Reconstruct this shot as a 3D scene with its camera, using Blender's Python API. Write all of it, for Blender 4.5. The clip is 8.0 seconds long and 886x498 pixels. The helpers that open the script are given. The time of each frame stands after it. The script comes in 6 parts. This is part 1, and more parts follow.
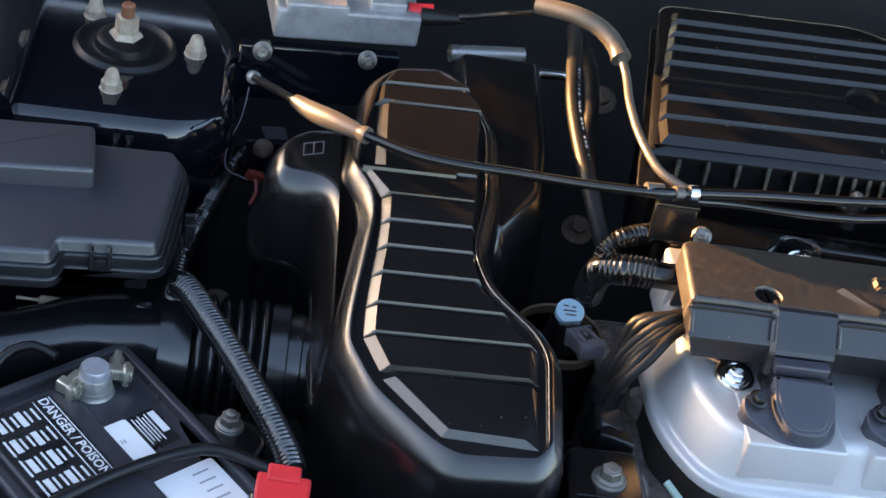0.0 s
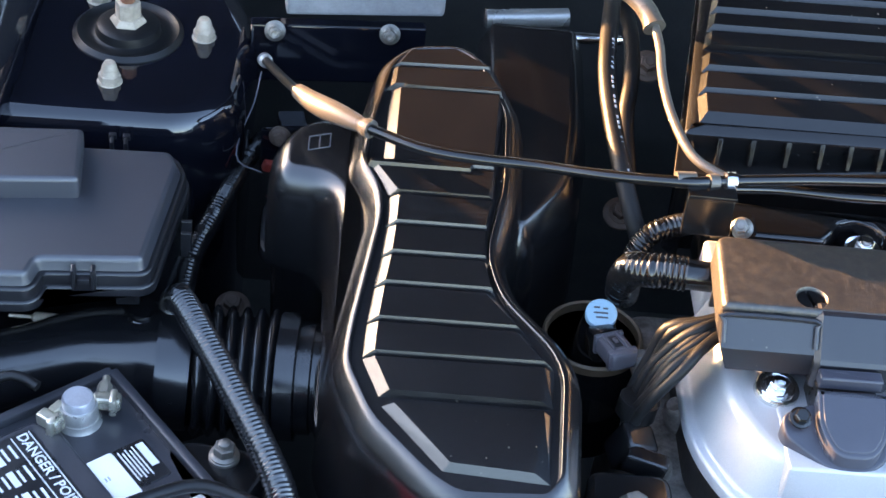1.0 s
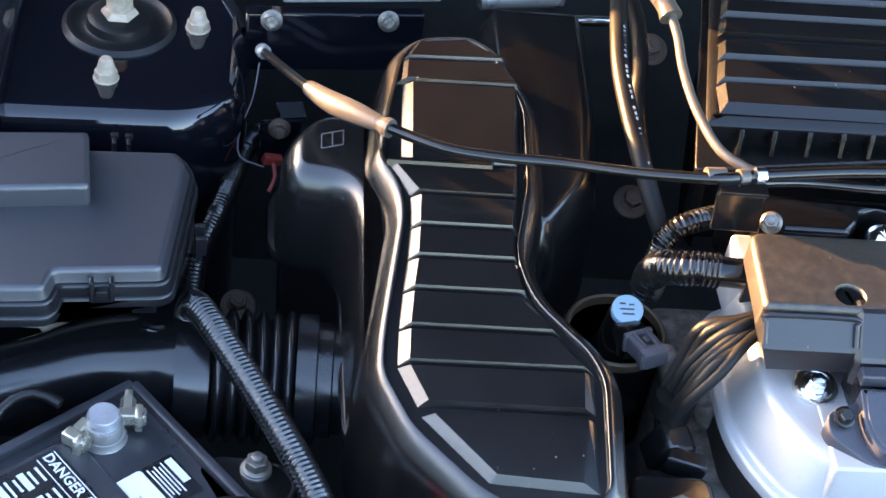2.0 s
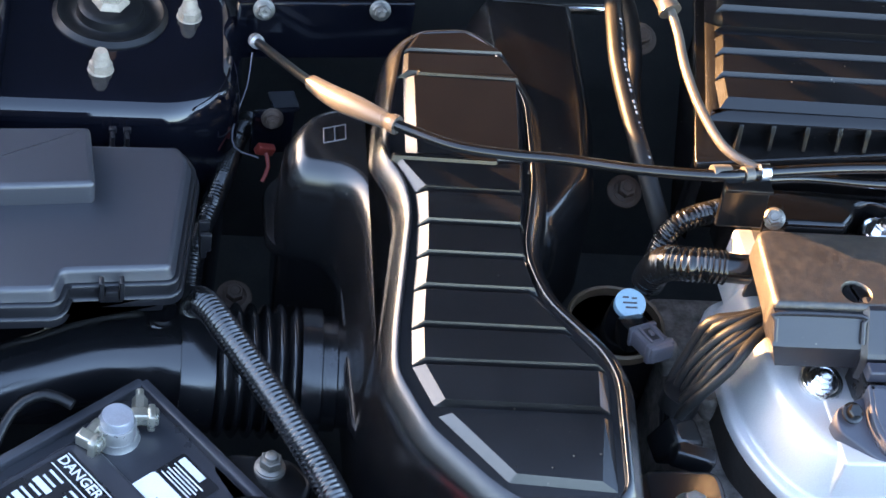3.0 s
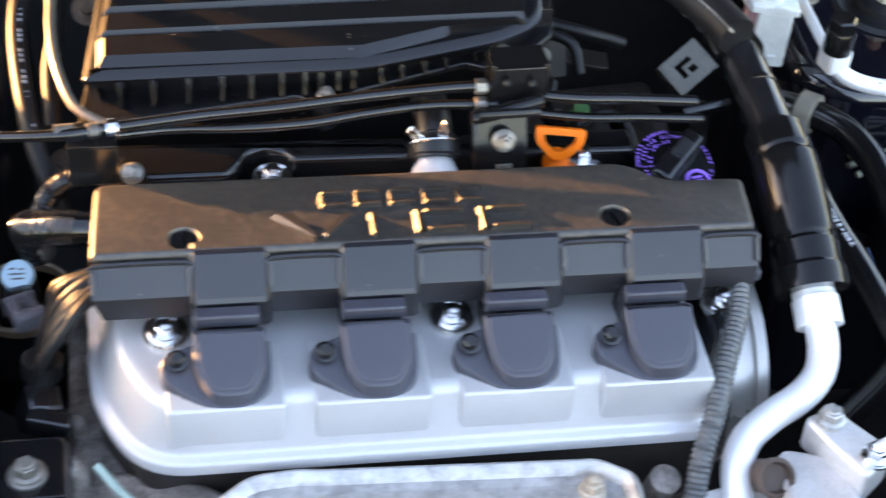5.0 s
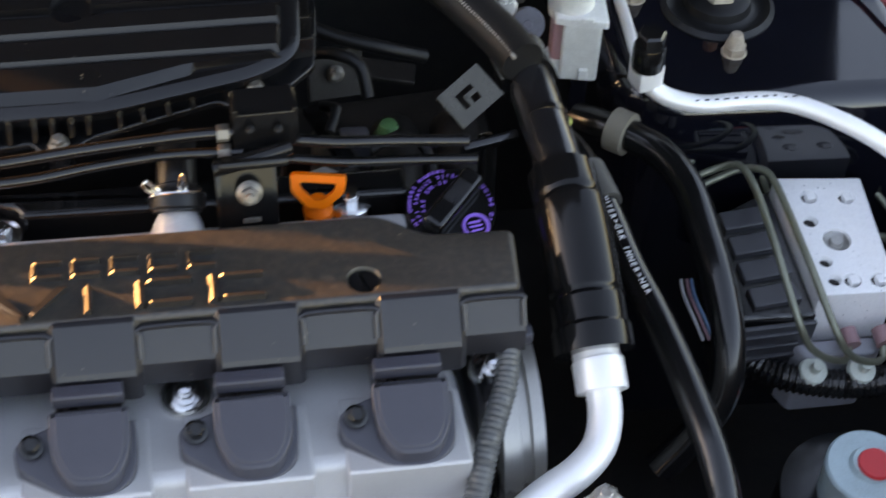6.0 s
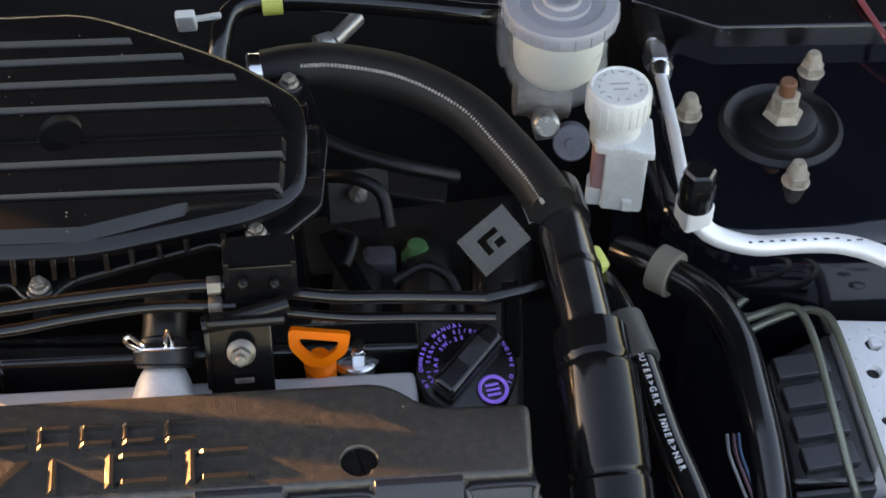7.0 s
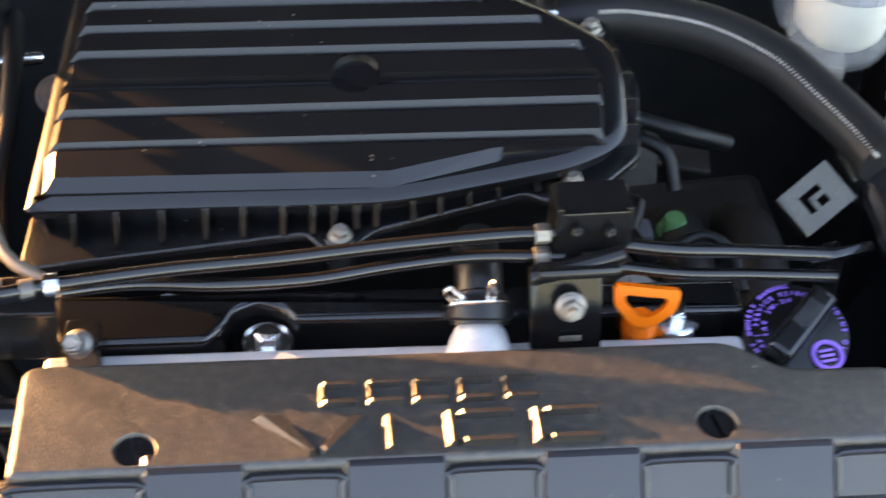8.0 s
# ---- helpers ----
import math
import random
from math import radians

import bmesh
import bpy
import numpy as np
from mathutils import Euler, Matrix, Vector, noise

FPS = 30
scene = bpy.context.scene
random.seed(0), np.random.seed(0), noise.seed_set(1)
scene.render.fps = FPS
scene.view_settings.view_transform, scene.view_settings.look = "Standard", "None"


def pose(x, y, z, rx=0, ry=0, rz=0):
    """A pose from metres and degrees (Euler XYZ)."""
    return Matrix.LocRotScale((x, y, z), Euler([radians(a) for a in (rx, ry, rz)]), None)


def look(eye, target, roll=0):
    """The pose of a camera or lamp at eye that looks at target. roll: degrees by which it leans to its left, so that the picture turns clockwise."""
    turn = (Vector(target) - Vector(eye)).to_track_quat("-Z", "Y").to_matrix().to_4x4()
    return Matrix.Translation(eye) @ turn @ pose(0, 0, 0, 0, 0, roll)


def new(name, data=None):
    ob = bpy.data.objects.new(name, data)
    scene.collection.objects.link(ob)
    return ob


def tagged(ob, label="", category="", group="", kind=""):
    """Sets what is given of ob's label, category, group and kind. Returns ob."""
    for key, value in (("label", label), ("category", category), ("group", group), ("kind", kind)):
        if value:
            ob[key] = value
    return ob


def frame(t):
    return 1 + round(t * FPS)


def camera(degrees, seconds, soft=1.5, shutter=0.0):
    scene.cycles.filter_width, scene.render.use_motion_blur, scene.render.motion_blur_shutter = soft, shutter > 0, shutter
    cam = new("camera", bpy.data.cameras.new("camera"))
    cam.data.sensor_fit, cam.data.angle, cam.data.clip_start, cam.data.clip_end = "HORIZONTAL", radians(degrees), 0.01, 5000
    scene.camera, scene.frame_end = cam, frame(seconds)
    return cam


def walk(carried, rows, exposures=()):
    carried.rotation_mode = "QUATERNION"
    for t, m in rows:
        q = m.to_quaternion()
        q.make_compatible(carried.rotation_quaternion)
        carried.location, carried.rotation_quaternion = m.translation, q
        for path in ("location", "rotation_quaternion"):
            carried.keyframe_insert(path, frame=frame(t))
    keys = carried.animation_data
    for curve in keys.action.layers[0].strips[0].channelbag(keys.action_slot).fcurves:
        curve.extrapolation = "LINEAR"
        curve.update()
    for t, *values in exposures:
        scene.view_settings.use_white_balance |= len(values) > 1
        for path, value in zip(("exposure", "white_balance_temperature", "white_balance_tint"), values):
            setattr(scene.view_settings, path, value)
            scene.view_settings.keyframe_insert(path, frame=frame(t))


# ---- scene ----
cam = camera(28.0, 8.0, soft=1.5, shutter=0.5)
PATH = [
    (0, (-0.497, -0.905, 1.488), (-0.214, 0.678, 0.299), 13.4),
    (0.5, (-0.43, -0.837, 1.478), (-0.252, 0.716, 0.23), 10.3),
    (1, (-0.391, -0.781, 1.484), (-0.285, 0.737, 0.186), 7.5),
    (1.5, (-0.423, -0.755, 1.487), (-0.27, 0.74, 0.168), 7.9),
    (3, (-0.543, -0.713, 1.515), (-0.197, 0.698, 0.14), 12.4),
    (3.5, (-0.449, -0.739, 1.522), (-0.189, 0.692, 0.15), 9.4),
    (4, (-0.305, -0.786, 1.537), (-0.083, 0.661, 0.174), 6.7),
    (4.5, (-0.206, -0.795, 1.535), (0.046, 0.651, 0.176), 5.8),
    (5, (-0.11, -0.771, 1.518), (0.156, 0.664, 0.151), 4.5),
    (5.2, (-0.072, -0.75, 1.511), (0.193, 0.672, 0.13), 3.8),
    (6.3, (0.100, -0.616, 1.514), (0.328, 0.744, 0.065), 2.3),
    (6.5, (0.117, -0.589, 1.513), (0.319, 0.780, 0.068), 2.0),
    (7, (0.123, -0.528, 1.507), (0.255, 0.845, 0.059), 1.3),
    (7.5, (0.044, -0.512, 1.455), (0.175, 0.894, 0.039), 1.5),
    (8, (-0.051, -0.502, 1.416), (0.116, 0.912, 0.011), 3.2),
]
walk(cam, [(t, look(eye, target, roll)) for t, eye, target, roll in PATH],
     [(0.0, 3.35, 8000, 23), (0.5, 3.9, 7400, 23), (1.0, 4.07, 7300, 23), (3.5, 4.17, 7300, 23), (4.0, 4.12, 7900, 26), (5.0, 3.98, 8800, 28), (6.3, 3.18, 10300, 30), (7.0, 3.25, 10100, 29), (7.5, 3.64, 9500, 29), (8.0, 4.13, 9000, 28)])

from mathutils.geometry import delaunay_2d_cdt

# ---- light ----
world = bpy.data.worlds.new("sky")
scene.world = world
world.use_nodes = True
wn = world.node_tree.nodes
sky = wn.new("ShaderNodeTexSky")
sky.sky_type, sky.sun_disc = "NISHITA", False
SUN_ELEVATION, SUN_AZIMUTH = 7.5, 60.0          # degrees; azimuth from +y towards -x
sky.sun_elevation, sky.sun_rotation = radians(SUN_ELEVATION), radians(-SUN_AZIMUTH)
sky.air_density, sky.dust_density, sky.ozone_density = 1.0, 1.4, 2.2
wn["Background"].inputs["Strength"].default_value = 0.15
world.node_tree.links.new(sky.outputs[0], wn["Background"].inputs["Color"])
sun_way = Vector((-math.sin(radians(SUN_AZIMUTH)) * math.cos(radians(SUN_ELEVATION)),
                  math.cos(radians(SUN_AZIMUTH)) * math.cos(radians(SUN_ELEVATION)), math.sin(radians(SUN_ELEVATION))))
sun = new("sun", bpy.data.lights.new("sun", "SUN"))
sun.data.energy, sun.data.angle, sun.data.color = 3.5, radians(0.6), (1.0, 0.60, 0.26)
sun.matrix_world = look(Vector((0, 0, 3)) + 4 * sun_way, (0, 0, 3))


# ---- materials ----
def surface(name, colour, rough, metal=0.0, vary=0.25, grain=900.0, bump=0.15, stain=14.0, dust=0.0,
            dust_colour=(0.30, 0.24, 0.17), coat=0.0, rough_vary=0.12, speck=0.0, speck_colour=(0.55, 0.45, 0.33), speck_from=0.57, through_light=0.0, ior=1.58, alpha=1.0):
    """A painted, moulded or metal surface: grain and stains in colour, gloss and relief, and dust specks lying on it."""
    m = bpy.data.materials.new(name)
    m.use_nodes = True
    n, link = m.node_tree.nodes, m.node_tree.links.new
    b = n["Principled BSDF"]
    at = n.new("ShaderNodeTexCoord").outputs["Object"]

    def noisy(scale, detail=4.0, rough_=0.6):
        t = n.new("ShaderNodeTexNoise")
        t.inputs["Scale"].default_value, t.inputs["Detail"].default_value, t.inputs["Roughness"].default_value = scale, detail, rough_
        link(at, t.inputs["Vector"])
        return t.outputs["Fac"]

    def spread(value, a, z, low, high):
        r = n.new("ShaderNodeMapRange")
        for k, v in zip((1, 2, 3, 4), (a, z, low, high)):
            r.inputs[k].default_value = v
        link(value, r.inputs[0])
        return r.outputs[0]

    def mix(fac, a, c):
        x = n.new("ShaderNodeMix")
        x.data_type = "RGBA"
        if isinstance(fac, float):
            x.inputs[0].default_value = fac
        else:
            link(fac, x.inputs[0])
        for socket, v in ((x.inputs[6], a), (x.inputs[7], c)):
            if isinstance(v, tuple):
                socket.default_value = (*v, 1)
            else:
                link(v, socket)
        return x.outputs[2]

    fine, broad = noisy(grain), noisy(stain, 6.0, 0.65)
    low = tuple(c * (1 - vary) for c in colour)
    high = tuple(min(1.0, c * (1 + vary)) for c in colour)
    col = mix(spread(broad, 0.3, 0.7, 0, 1), low, high)
    col = mix(spread(fine, 0.35, 0.75, 0, 0.3), col, tuple(min(1.0, c * 1.5 + 0.01) for c in colour))
    rough_out = spread(broad, 0.3, 0.7, max(0.03, rough - rough_vary), min(1.0, rough + rough_vary))
    if dust:
        film = n.new("ShaderNodeMath")
        film.operation = "MULTIPLY"
        link(spread(noisy(stain * 2.3, 7.0, 0.7), 0.45, 0.75, 0, dust), film.inputs[0])
        link(spread(fine, 0.3, 0.7, 0.4, 1.0), film.inputs[1])
        col = mix(film.outputs[0], col, dust_colour)
    if speck:
        cells = n.new("ShaderNodeTexVoronoi")
        cells.inputs["Scale"].default_value = 170.0
        link(at, cells.inputs["Vector"])
        dots = n.new("ShaderNodeMath")
        dots.operation = "MULTIPLY"
        link(spread(cells.outputs["Distance"], 0.05, 0.13, 1, 0), dots.inputs[0])
        link(spread(noisy(24.0, 2.0), speck_from, speck_from + 0.11, 0, speck), dots.inputs[1])
        col = mix(dots.outputs[0], col, speck_colour)
    link(col, b.inputs["Base Color"])
    link(rough_out, b.inputs["Roughness"])
    b.inputs["Metallic"].default_value, b.inputs["IOR"].default_value = metal, ior
    b.inputs["Coat Weight"].default_value = coat
    b.inputs["Alpha"].default_value = alpha
    b.inputs["Coat Roughness"].default_value = 0.04
    if through_light:
        b.inputs["Subsurface Weight"].default_value = through_light
        b.inputs["Subsurface Radius"].default_value = (0.01, 0.01, 0.009)
    if bump:
        h = n.new("ShaderNodeBump")
        h.inputs["Strength"].default_value, h.inputs["Distance"].default_value = bump, 0.0006
        both = n.new("ShaderNodeMath")
        both.operation = "ADD"
        link(fine, both.inputs[0])
        link(spread(noisy(grain * 0.12, 3.0), 0, 1, 0, 0.8), both.inputs[1])
        link(both.outputs[0], h.inputs["Height"])
        link(h.outputs[0], b.inputs["Normal"])
    return m


PLASTIC = surface("black_plastic", (0.0042, 0.0042, 0.0050), 0.22, dust=0.006, speck=0.3, grain=1500, bump=0.04, rough_vary=0.04, ior=1.75)
AIR_PLASTIC = surface("air_cleaner_plastic", (0.0044, 0.0044, 0.0050), 0.24, dust=0.010, speck=0.35, grain=1500, bump=0.035, rough_vary=0.03, ior=1.50)
COVER = surface("engine_cover_plastic", (0.0095, 0.0095, 0.0125), 0.31, dust=0.006, speck=0.45, grain=1600, bump=0.22, rough_vary=0.04)
# Dust film, its warm tint strengthened to paint the low sun's sheen
COVER_TOP = surface("dusty_sheen_cover_top", (0.016, 0.0145, 0.0135), 0.38, dust=0.17, dust_colour=(0.38, 0.28, 0.18), speck=0.6, grain=1300, bump=0.6, rough_vary=0.03, stain=90, vary=0.12, ior=1.72)
EMBLEM = surface("emblem_plastic", (0.018, 0.016, 0.0145), 0.33, dust=0.08, dust_colour=(0.32, 0.23, 0.15), grain=1300, bump=0.15, rough_vary=0.04, stain=70, vary=0.15, ior=1.5)
COIL = surface("coil_plastic", (0.034, 0.036, 0.050), 0.42, dust=0.01, grain=1800, bump=0.12)
FUSE = surface("fuse_box_plastic", (0.019, 0.020, 0.027), 0.42, vary=0.06, grain=2200, bump=0.12, rough_vary=0.03, ior=1.9)
RUBBER = surface("black_rubber", (0.0060, 0.0060, 0.0066), 0.40, dust=0.008, grain=1200, bump=0.15, ior=1.42)
GLOSS = surface("gloss_black_hose", (0.0042, 0.0042, 0.0046), 0.17, dust=0.006, grain=700, bump=0.03, rough_vary=0.04)
# Darker copy of FUSE for the rim, latches and rear clips
FUSE_RIM = surface("darker_fuse_box_plastic", (0.008, 0.008, 0.010), 0.34, vary=0.1, grain=2000, bump=0.1, rough_vary=0.03, ior=1.6)
BELLOWS = surface("bellows_rubber", (0.0075, 0.0075, 0.0088), 0.19, dust=0.006, grain=900, bump=0.05, ior=1.75)
SLEEVE = surface("satin_black_sleeve", (0.0045, 0.0045, 0.0050), 0.13, dust=0.004, grain=900, bump=0.03, rough_vary=0.03, ior=1.36)
CONDUIT = surface("conduit_plastic", (0.005, 0.005, 0.0055), 0.16, dust=0.006, grain=900, bump=0.02, rough_vary=0.03, ior=1.58)
LOOM = surface("glossy_conduit", (0.008, 0.008, 0.009), 0.21, vary=0.1, dust=0.006, grain=900, bump=0.02, rough_vary=0.04, ior=1.9)
MATT_HOSE = surface("matt_hose_rubber", (0.0075, 0.0075, 0.0080), 0.50, dust=0.006, grain=1200, bump=0.2, ior=1.32)
BRACKET = surface("black_coated_steel", (0.0040, 0.0040, 0.0044), 0.22, dust=0.01, grain=700, bump=0.05, rough_vary=0.04, ior=1.42)
PAINT = surface("black_car_paint", (0.003, 0.0036, 0.007), 0.08, coat=0.4, dust=0.002, grain=500, bump=0.01, rough_vary=0.03)
# Near-black, almost without gloss; also paints the shade in the lid's pit
DEAD_BLACK = surface("dead_black_matt", (0.004, 0.004, 0.005), 0.55, dust=0.01, grain=400, bump=0.1, ior=1.12)
DARK = surface("dark_underbay", (0.006, 0.006, 0.006), 0.7, dust=0.04, grain=400, bump=0.5)
SILVER = surface("silver_painted_alloy", (0.49, 0.49, 0.50), 0.45, metal=0.40, vary=0.06, grain=1500, bump=0.10, rough_vary=0.05, ior=1.4)
DULL_BOLT = surface("dull_bolt_steel", (0.20, 0.185, 0.165), 0.45, metal=0.7, vary=0.3, grain=500, bump=0.4, stain=120)
# Metal coloured dark for the deep shade behind the engine and in ports
DIM_METAL = surface("dusty_shade_metal", (0.014, 0.012, 0.011), 0.55, metal=0.3, vary=0.5, dust=0.3, dust_colour=(0.05, 0.037, 0.03), grain=300, bump=0.5, stain=40)
GREY_STUB = surface("pale_cast_stub", (0.50, 0.50, 0.50), 0.5, metal=0.2, vary=0.1, grain=600, bump=0.2)
ALLOY = surface("cast_alloy", (0.24, 0.21, 0.19), 0.55, metal=0.45, vary=0.75, grain=110, bump=1.6, dust=0.95, dust_colour=(0.06, 0.038, 0.028), stain=75)
ZINC = surface("zinc_steel", (0.62, 0.61, 0.58), 0.25, metal=1.0, vary=0.15, grain=800, bump=0.15)
BRIGHT = surface("bright_steel", (0.80, 0.80, 0.80), 0.16, metal=1.0, vary=0.1, grain=900, bump=0.08)
NUT = surface("corroded_nut", (0.38, 0.31, 0.24), 0.6, metal=0.25, vary=0.35, grain=500, bump=0.5, stain=120)
WHITE_PL = surface("milky_plastic", (0.60, 0.62, 0.61), 0.42, vary=0.10, grain=700, bump=0.15, through_light=0.3, dust=0.25, dust_colour=(0.35, 0.33, 0.30), stain=60)
FLUID = surface("brake_fluid", (0.95, 0.95, 0.80), 0.30, vary=0.04, bump=0.03, through_light=0.15)
BOTTLE = surface("clear_milky_plastic", (0.56, 0.60, 0.63), 0.28, vary=0.08, grain=900, bump=0.05, dust=0.05, alpha=0.16)
GREY_PL = surface("grey_plastic", (0.26, 0.27, 0.30), 0.5, vary=0.12, grain=1200, bump=0.2, dust=0.1)
CONN = surface("connector_plastic", (0.075, 0.072, 0.085), 0.45, vary=0.15, grain=1400, bump=0.15, dust=0.05)
ORANGE = surface("orange_plastic", (1.0, 0.15, 0.0), 0.5, vary=0.05, grain=1200, bump=0.1, ior=1.4)
PURPLE = surface("purple_print", (0.36, 0.16, 0.85), 0.5, vary=0.1)
RED = surface("red_plastic", (0.75, 0.03, 0.035), 0.45, vary=0.08, bump=0.1)
SEAM = surface("dusty_seam_rubber", (0.20, 0.19, 0.175), 0.55, vary=0.35, stain=160, bump=0.2)
PINK = surface("faded_red_plastic", (0.30, 0.16, 0.17), 0.5, vary=0.2, bump=0.1)
BLUE = surface("pale_blue_label", (0.36, 0.58, 0.70), 0.5, vary=0.08, bump=0.05)
PAPER = surface("white_label", (0.80, 0.80, 0.80), 0.5, vary=0.04, bump=0.05, dust=0.05)
STICKER = surface("black_label", (0.012, 0.012, 0.014), 0.3, vary=0.1, bump=0.05, dust=0.05)
BATTERY = surface("battery_case", (0.026, 0.027, 0.033), 0.36, dust=0.02, grain=1300, bump=0.2, ior=1.6)
WHITE_PRINT = surface("white_print", (0.72, 0.72, 0.72), 0.55, vary=0.1, bump=0.0)
GREY_PRINT = surface("grey_print", (0.33, 0.34, 0.36), 0.55, vary=0.1, bump=0.0)
TAN = surface("sunlit_sleeve", (0.075, 0.066, 0.056), 0.34, vary=0.12, grain=1500, bump=0.12, dust=0.1)
GREY_HOSE = surface("grey_metal_tube", (0.40, 0.39, 0.37), 0.32, metal=0.6, vary=0.1, grain=900, bump=0.1)
ALU = surface("aluminium_pipe", (0.86, 0.86, 0.87), 0.42, metal=0.35, vary=0.05, grain=1200, bump=0.1)
ABS_METAL = surface("machined_alloy", (0.97, 0.97, 0.97), 0.5, metal=0.05, vary=0.03, grain=420, bump=0.3, stain=230, dust=0.18, dust_colour=(0.22, 0.23, 0.26), speck=0.8, speck_colour=(0.16, 0.17, 0.20), speck_from=0.44)
BRAKE_PIPE = surface("olive_brake_pipe", (0.20, 0.21, 0.16), 0.35, metal=0.55, vary=0.15, grain=800, bump=0.1)
SHIELD = surface("dirty_heat_shield", (0.46, 0.45, 0.44), 0.40, metal=0.6, vary=0.2, grain=260, bump=0.5, stain=38, dust=0.85, dust_colour=(0.09, 0.06, 0.045))
GREEN = surface("green_plastic", (0.05, 0.19, 0.07), 0.5, vary=0.1, bump=0.1)
LIME = surface("yellow_green_tape", (0.48, 0.52, 0.12), 0.5, vary=0.15, bump=0.1)
RUST = surface("rusty_steel", (0.075, 0.048, 0.036), 0.65, metal=0.3, vary=0.4, grain=300, bump=0.6, stain=60)
TEAL_WIRE = surface("pale_green_wire", (0.22, 0.32, 0.29), 0.5, vary=0.15, bump=0.1)
SEAL = surface("brown_collar", (0.16, 0.14, 0.11), 0.7, vary=0.2, bump=0.3)
ASPHALT = surface("asphalt", (0.05, 0.05, 0.05), 0.9, vary=0.3, grain=60, bump=1.0, stain=0.8)


# ---- mesh helpers ----
def turned(pivot, shift, rx=0, ry=0, rz=0):
    """A small shift and turn about a pivot: how a group of things sits in the bay."""
    return Matrix.Translation(Vector(pivot) + Vector(shift)) @ pose(0, 0, 0, rx, ry, rz) @ Matrix.Translation(-Vector(pivot))


LEVEL = Matrix()
ENGINE = turned((-0.12, 0, 0.8), (0, 0, 0), 0, 1.1, 1.4)
TOWER = Matrix.Translation((0.0242, -0.002, -0.0025))
HEATER = Matrix.Translation((0.0165, 0.010, -0.012))
COOLANT = Matrix.Translation((0.019, 0.011, -0.010))
CLUTCH = Matrix.Translation((0.0165, 0.0165, -0.007))
AC_PIPE = Matrix.Translation((0.0150, 0.006, 0.003))
BRAKES = turned((0.45, 0.145, 0.66), (0.0237, -0.0069, 0.0039), 5.4, 1.0, 3.5)
HOSES = turned((0.20, 0.20, 0.82), (0.0093, 0.0013, 0.0046), 1.0, -1.9, -0.2)
LINE = turned((0.245, 0.03, 0.82), (0.0102, 0.0195, -0.0173), 2.8, -3.6, -1.2)
SITE = LEVEL        # the pose into which the places that follow are laid


def part(name, bm, material, parent=None, label="", sharp=38.0):
    """Links a bmesh, built in the places of its group, as one mesh object under a thing or a part."""
    bmesh.ops.transform(bm, matrix=SITE, verts=bm.verts)
    bmesh.ops.recalc_face_normals(bm, faces=bm.faces)
    bm.normal_update()
    broad = set()
    for f in bm.faces:      # broad flat faces stay flat beside their rounded edges
        f.smooth = True
        round_ = [o for e in f.edges for o in e.link_faces if o is not f and e.calc_face_angle(0) > 0.12]
        if round_ and f.calc_area() > 4.0 * sum(o.calc_area() for o in round_) / len(round_):
            broad.add(f)
    for e in bm.edges:
        if len(e.link_faces) == 2:
            bend = e.calc_face_angle(0)
            e.smooth = bend < radians(sharp) and not (bend > 0.05 and (e.link_faces[0] in broad or e.link_faces[1] in broad))
    origin = Vector((0, 0, 0))
    up = parent
    while up is not None:
        origin += up.location
        up = up.parent
    bmesh.ops.translate(bm, verts=bm.verts, vec=-origin)
    me = bpy.data.meshes.new(name)
    bm.to_mesh(me)
    bm.free()
    me.materials.append(material)
    ob = new(name, me)
    ob.parent = parent
    if label:
        ob["label"] = label
    return ob


def thing(name, place, label, category, group="", kind=""):
    ob = new(name)
    ob.location = SITE @ Vector(place)
    ob.empty_display_size = 0.02
    return tagged(ob, label, category, group, kind)


def rounded(poly, r, n=4):
    """The corners of a polygon, rounded. r: one radius, or one for each corner."""
    out, k = [], len(poly)
    for i in range(k):
        p, a, b = Vector(poly[i]), Vector(poly[i - 1]), Vector(poly[(i + 1) % k])
        ri = r[i] if isinstance(r, (list, tuple)) else r
        u, v = (a - p), (b - p)
        d = min(ri, u.length * 0.45, v.length * 0.45)
        if d < 1e-5:
            out.append(p)
            continue
        s, e = p + u.normalized() * d, p + v.normalized() * d
        for j in range(n + 1):
            t = j / n
            out.append(s.lerp(p, t).lerp(p.lerp(e, t), t))
    return [Vector((q.x, q.y)) for q in out]


def area2(poly):
    return sum(poly[i - 1].x * poly[i].y - poly[i].x * poly[i - 1].y for i in range(len(poly))) / 2


def inset(poly, d):
    """A polygon moved inwards by d (outwards where d is negative)."""
    sign, out, k = (1 if area2(poly) > 0 else -1), [], len(poly)
    for i in range(k):
        u, v = poly[i] - poly[i - 1], poly[(i + 1) % k] - poly[i]
        if u.length < 1e-7 or v.length < 1e-7:
            out.append(poly[i].copy())
            continue
        u.normalize(), v.normalize()
        n1, n2 = Vector((-u.y, u.x)) * sign, Vector((-v.y, v.x)) * sign
        m = n1 + n2
        out.append(poly[i] + m * (d / max(0.35, m.length_squared / 2)) * 1.0 if m.length > 1e-6 else poly[i] + n1 * d)
    return out


def rings_mesh(bm, rings, caps=(True, True)):
    """Skins a row of closed rings with equal counts."""
    rows = [[bm.verts.new(p) for p in ring] for ring in rings]
    k = len(rows[0])
    for a, b in zip(rows, rows[1:]):
        for i in range(k):
            bm.faces.new((a[i], a[(i + 1) % k], b[(i + 1) % k], b[i]))
    if caps[0]:
        bm.faces.new(rows[0][::-1])
    if caps[1]:
        bm.faces.new(rows[-1])
    return rows


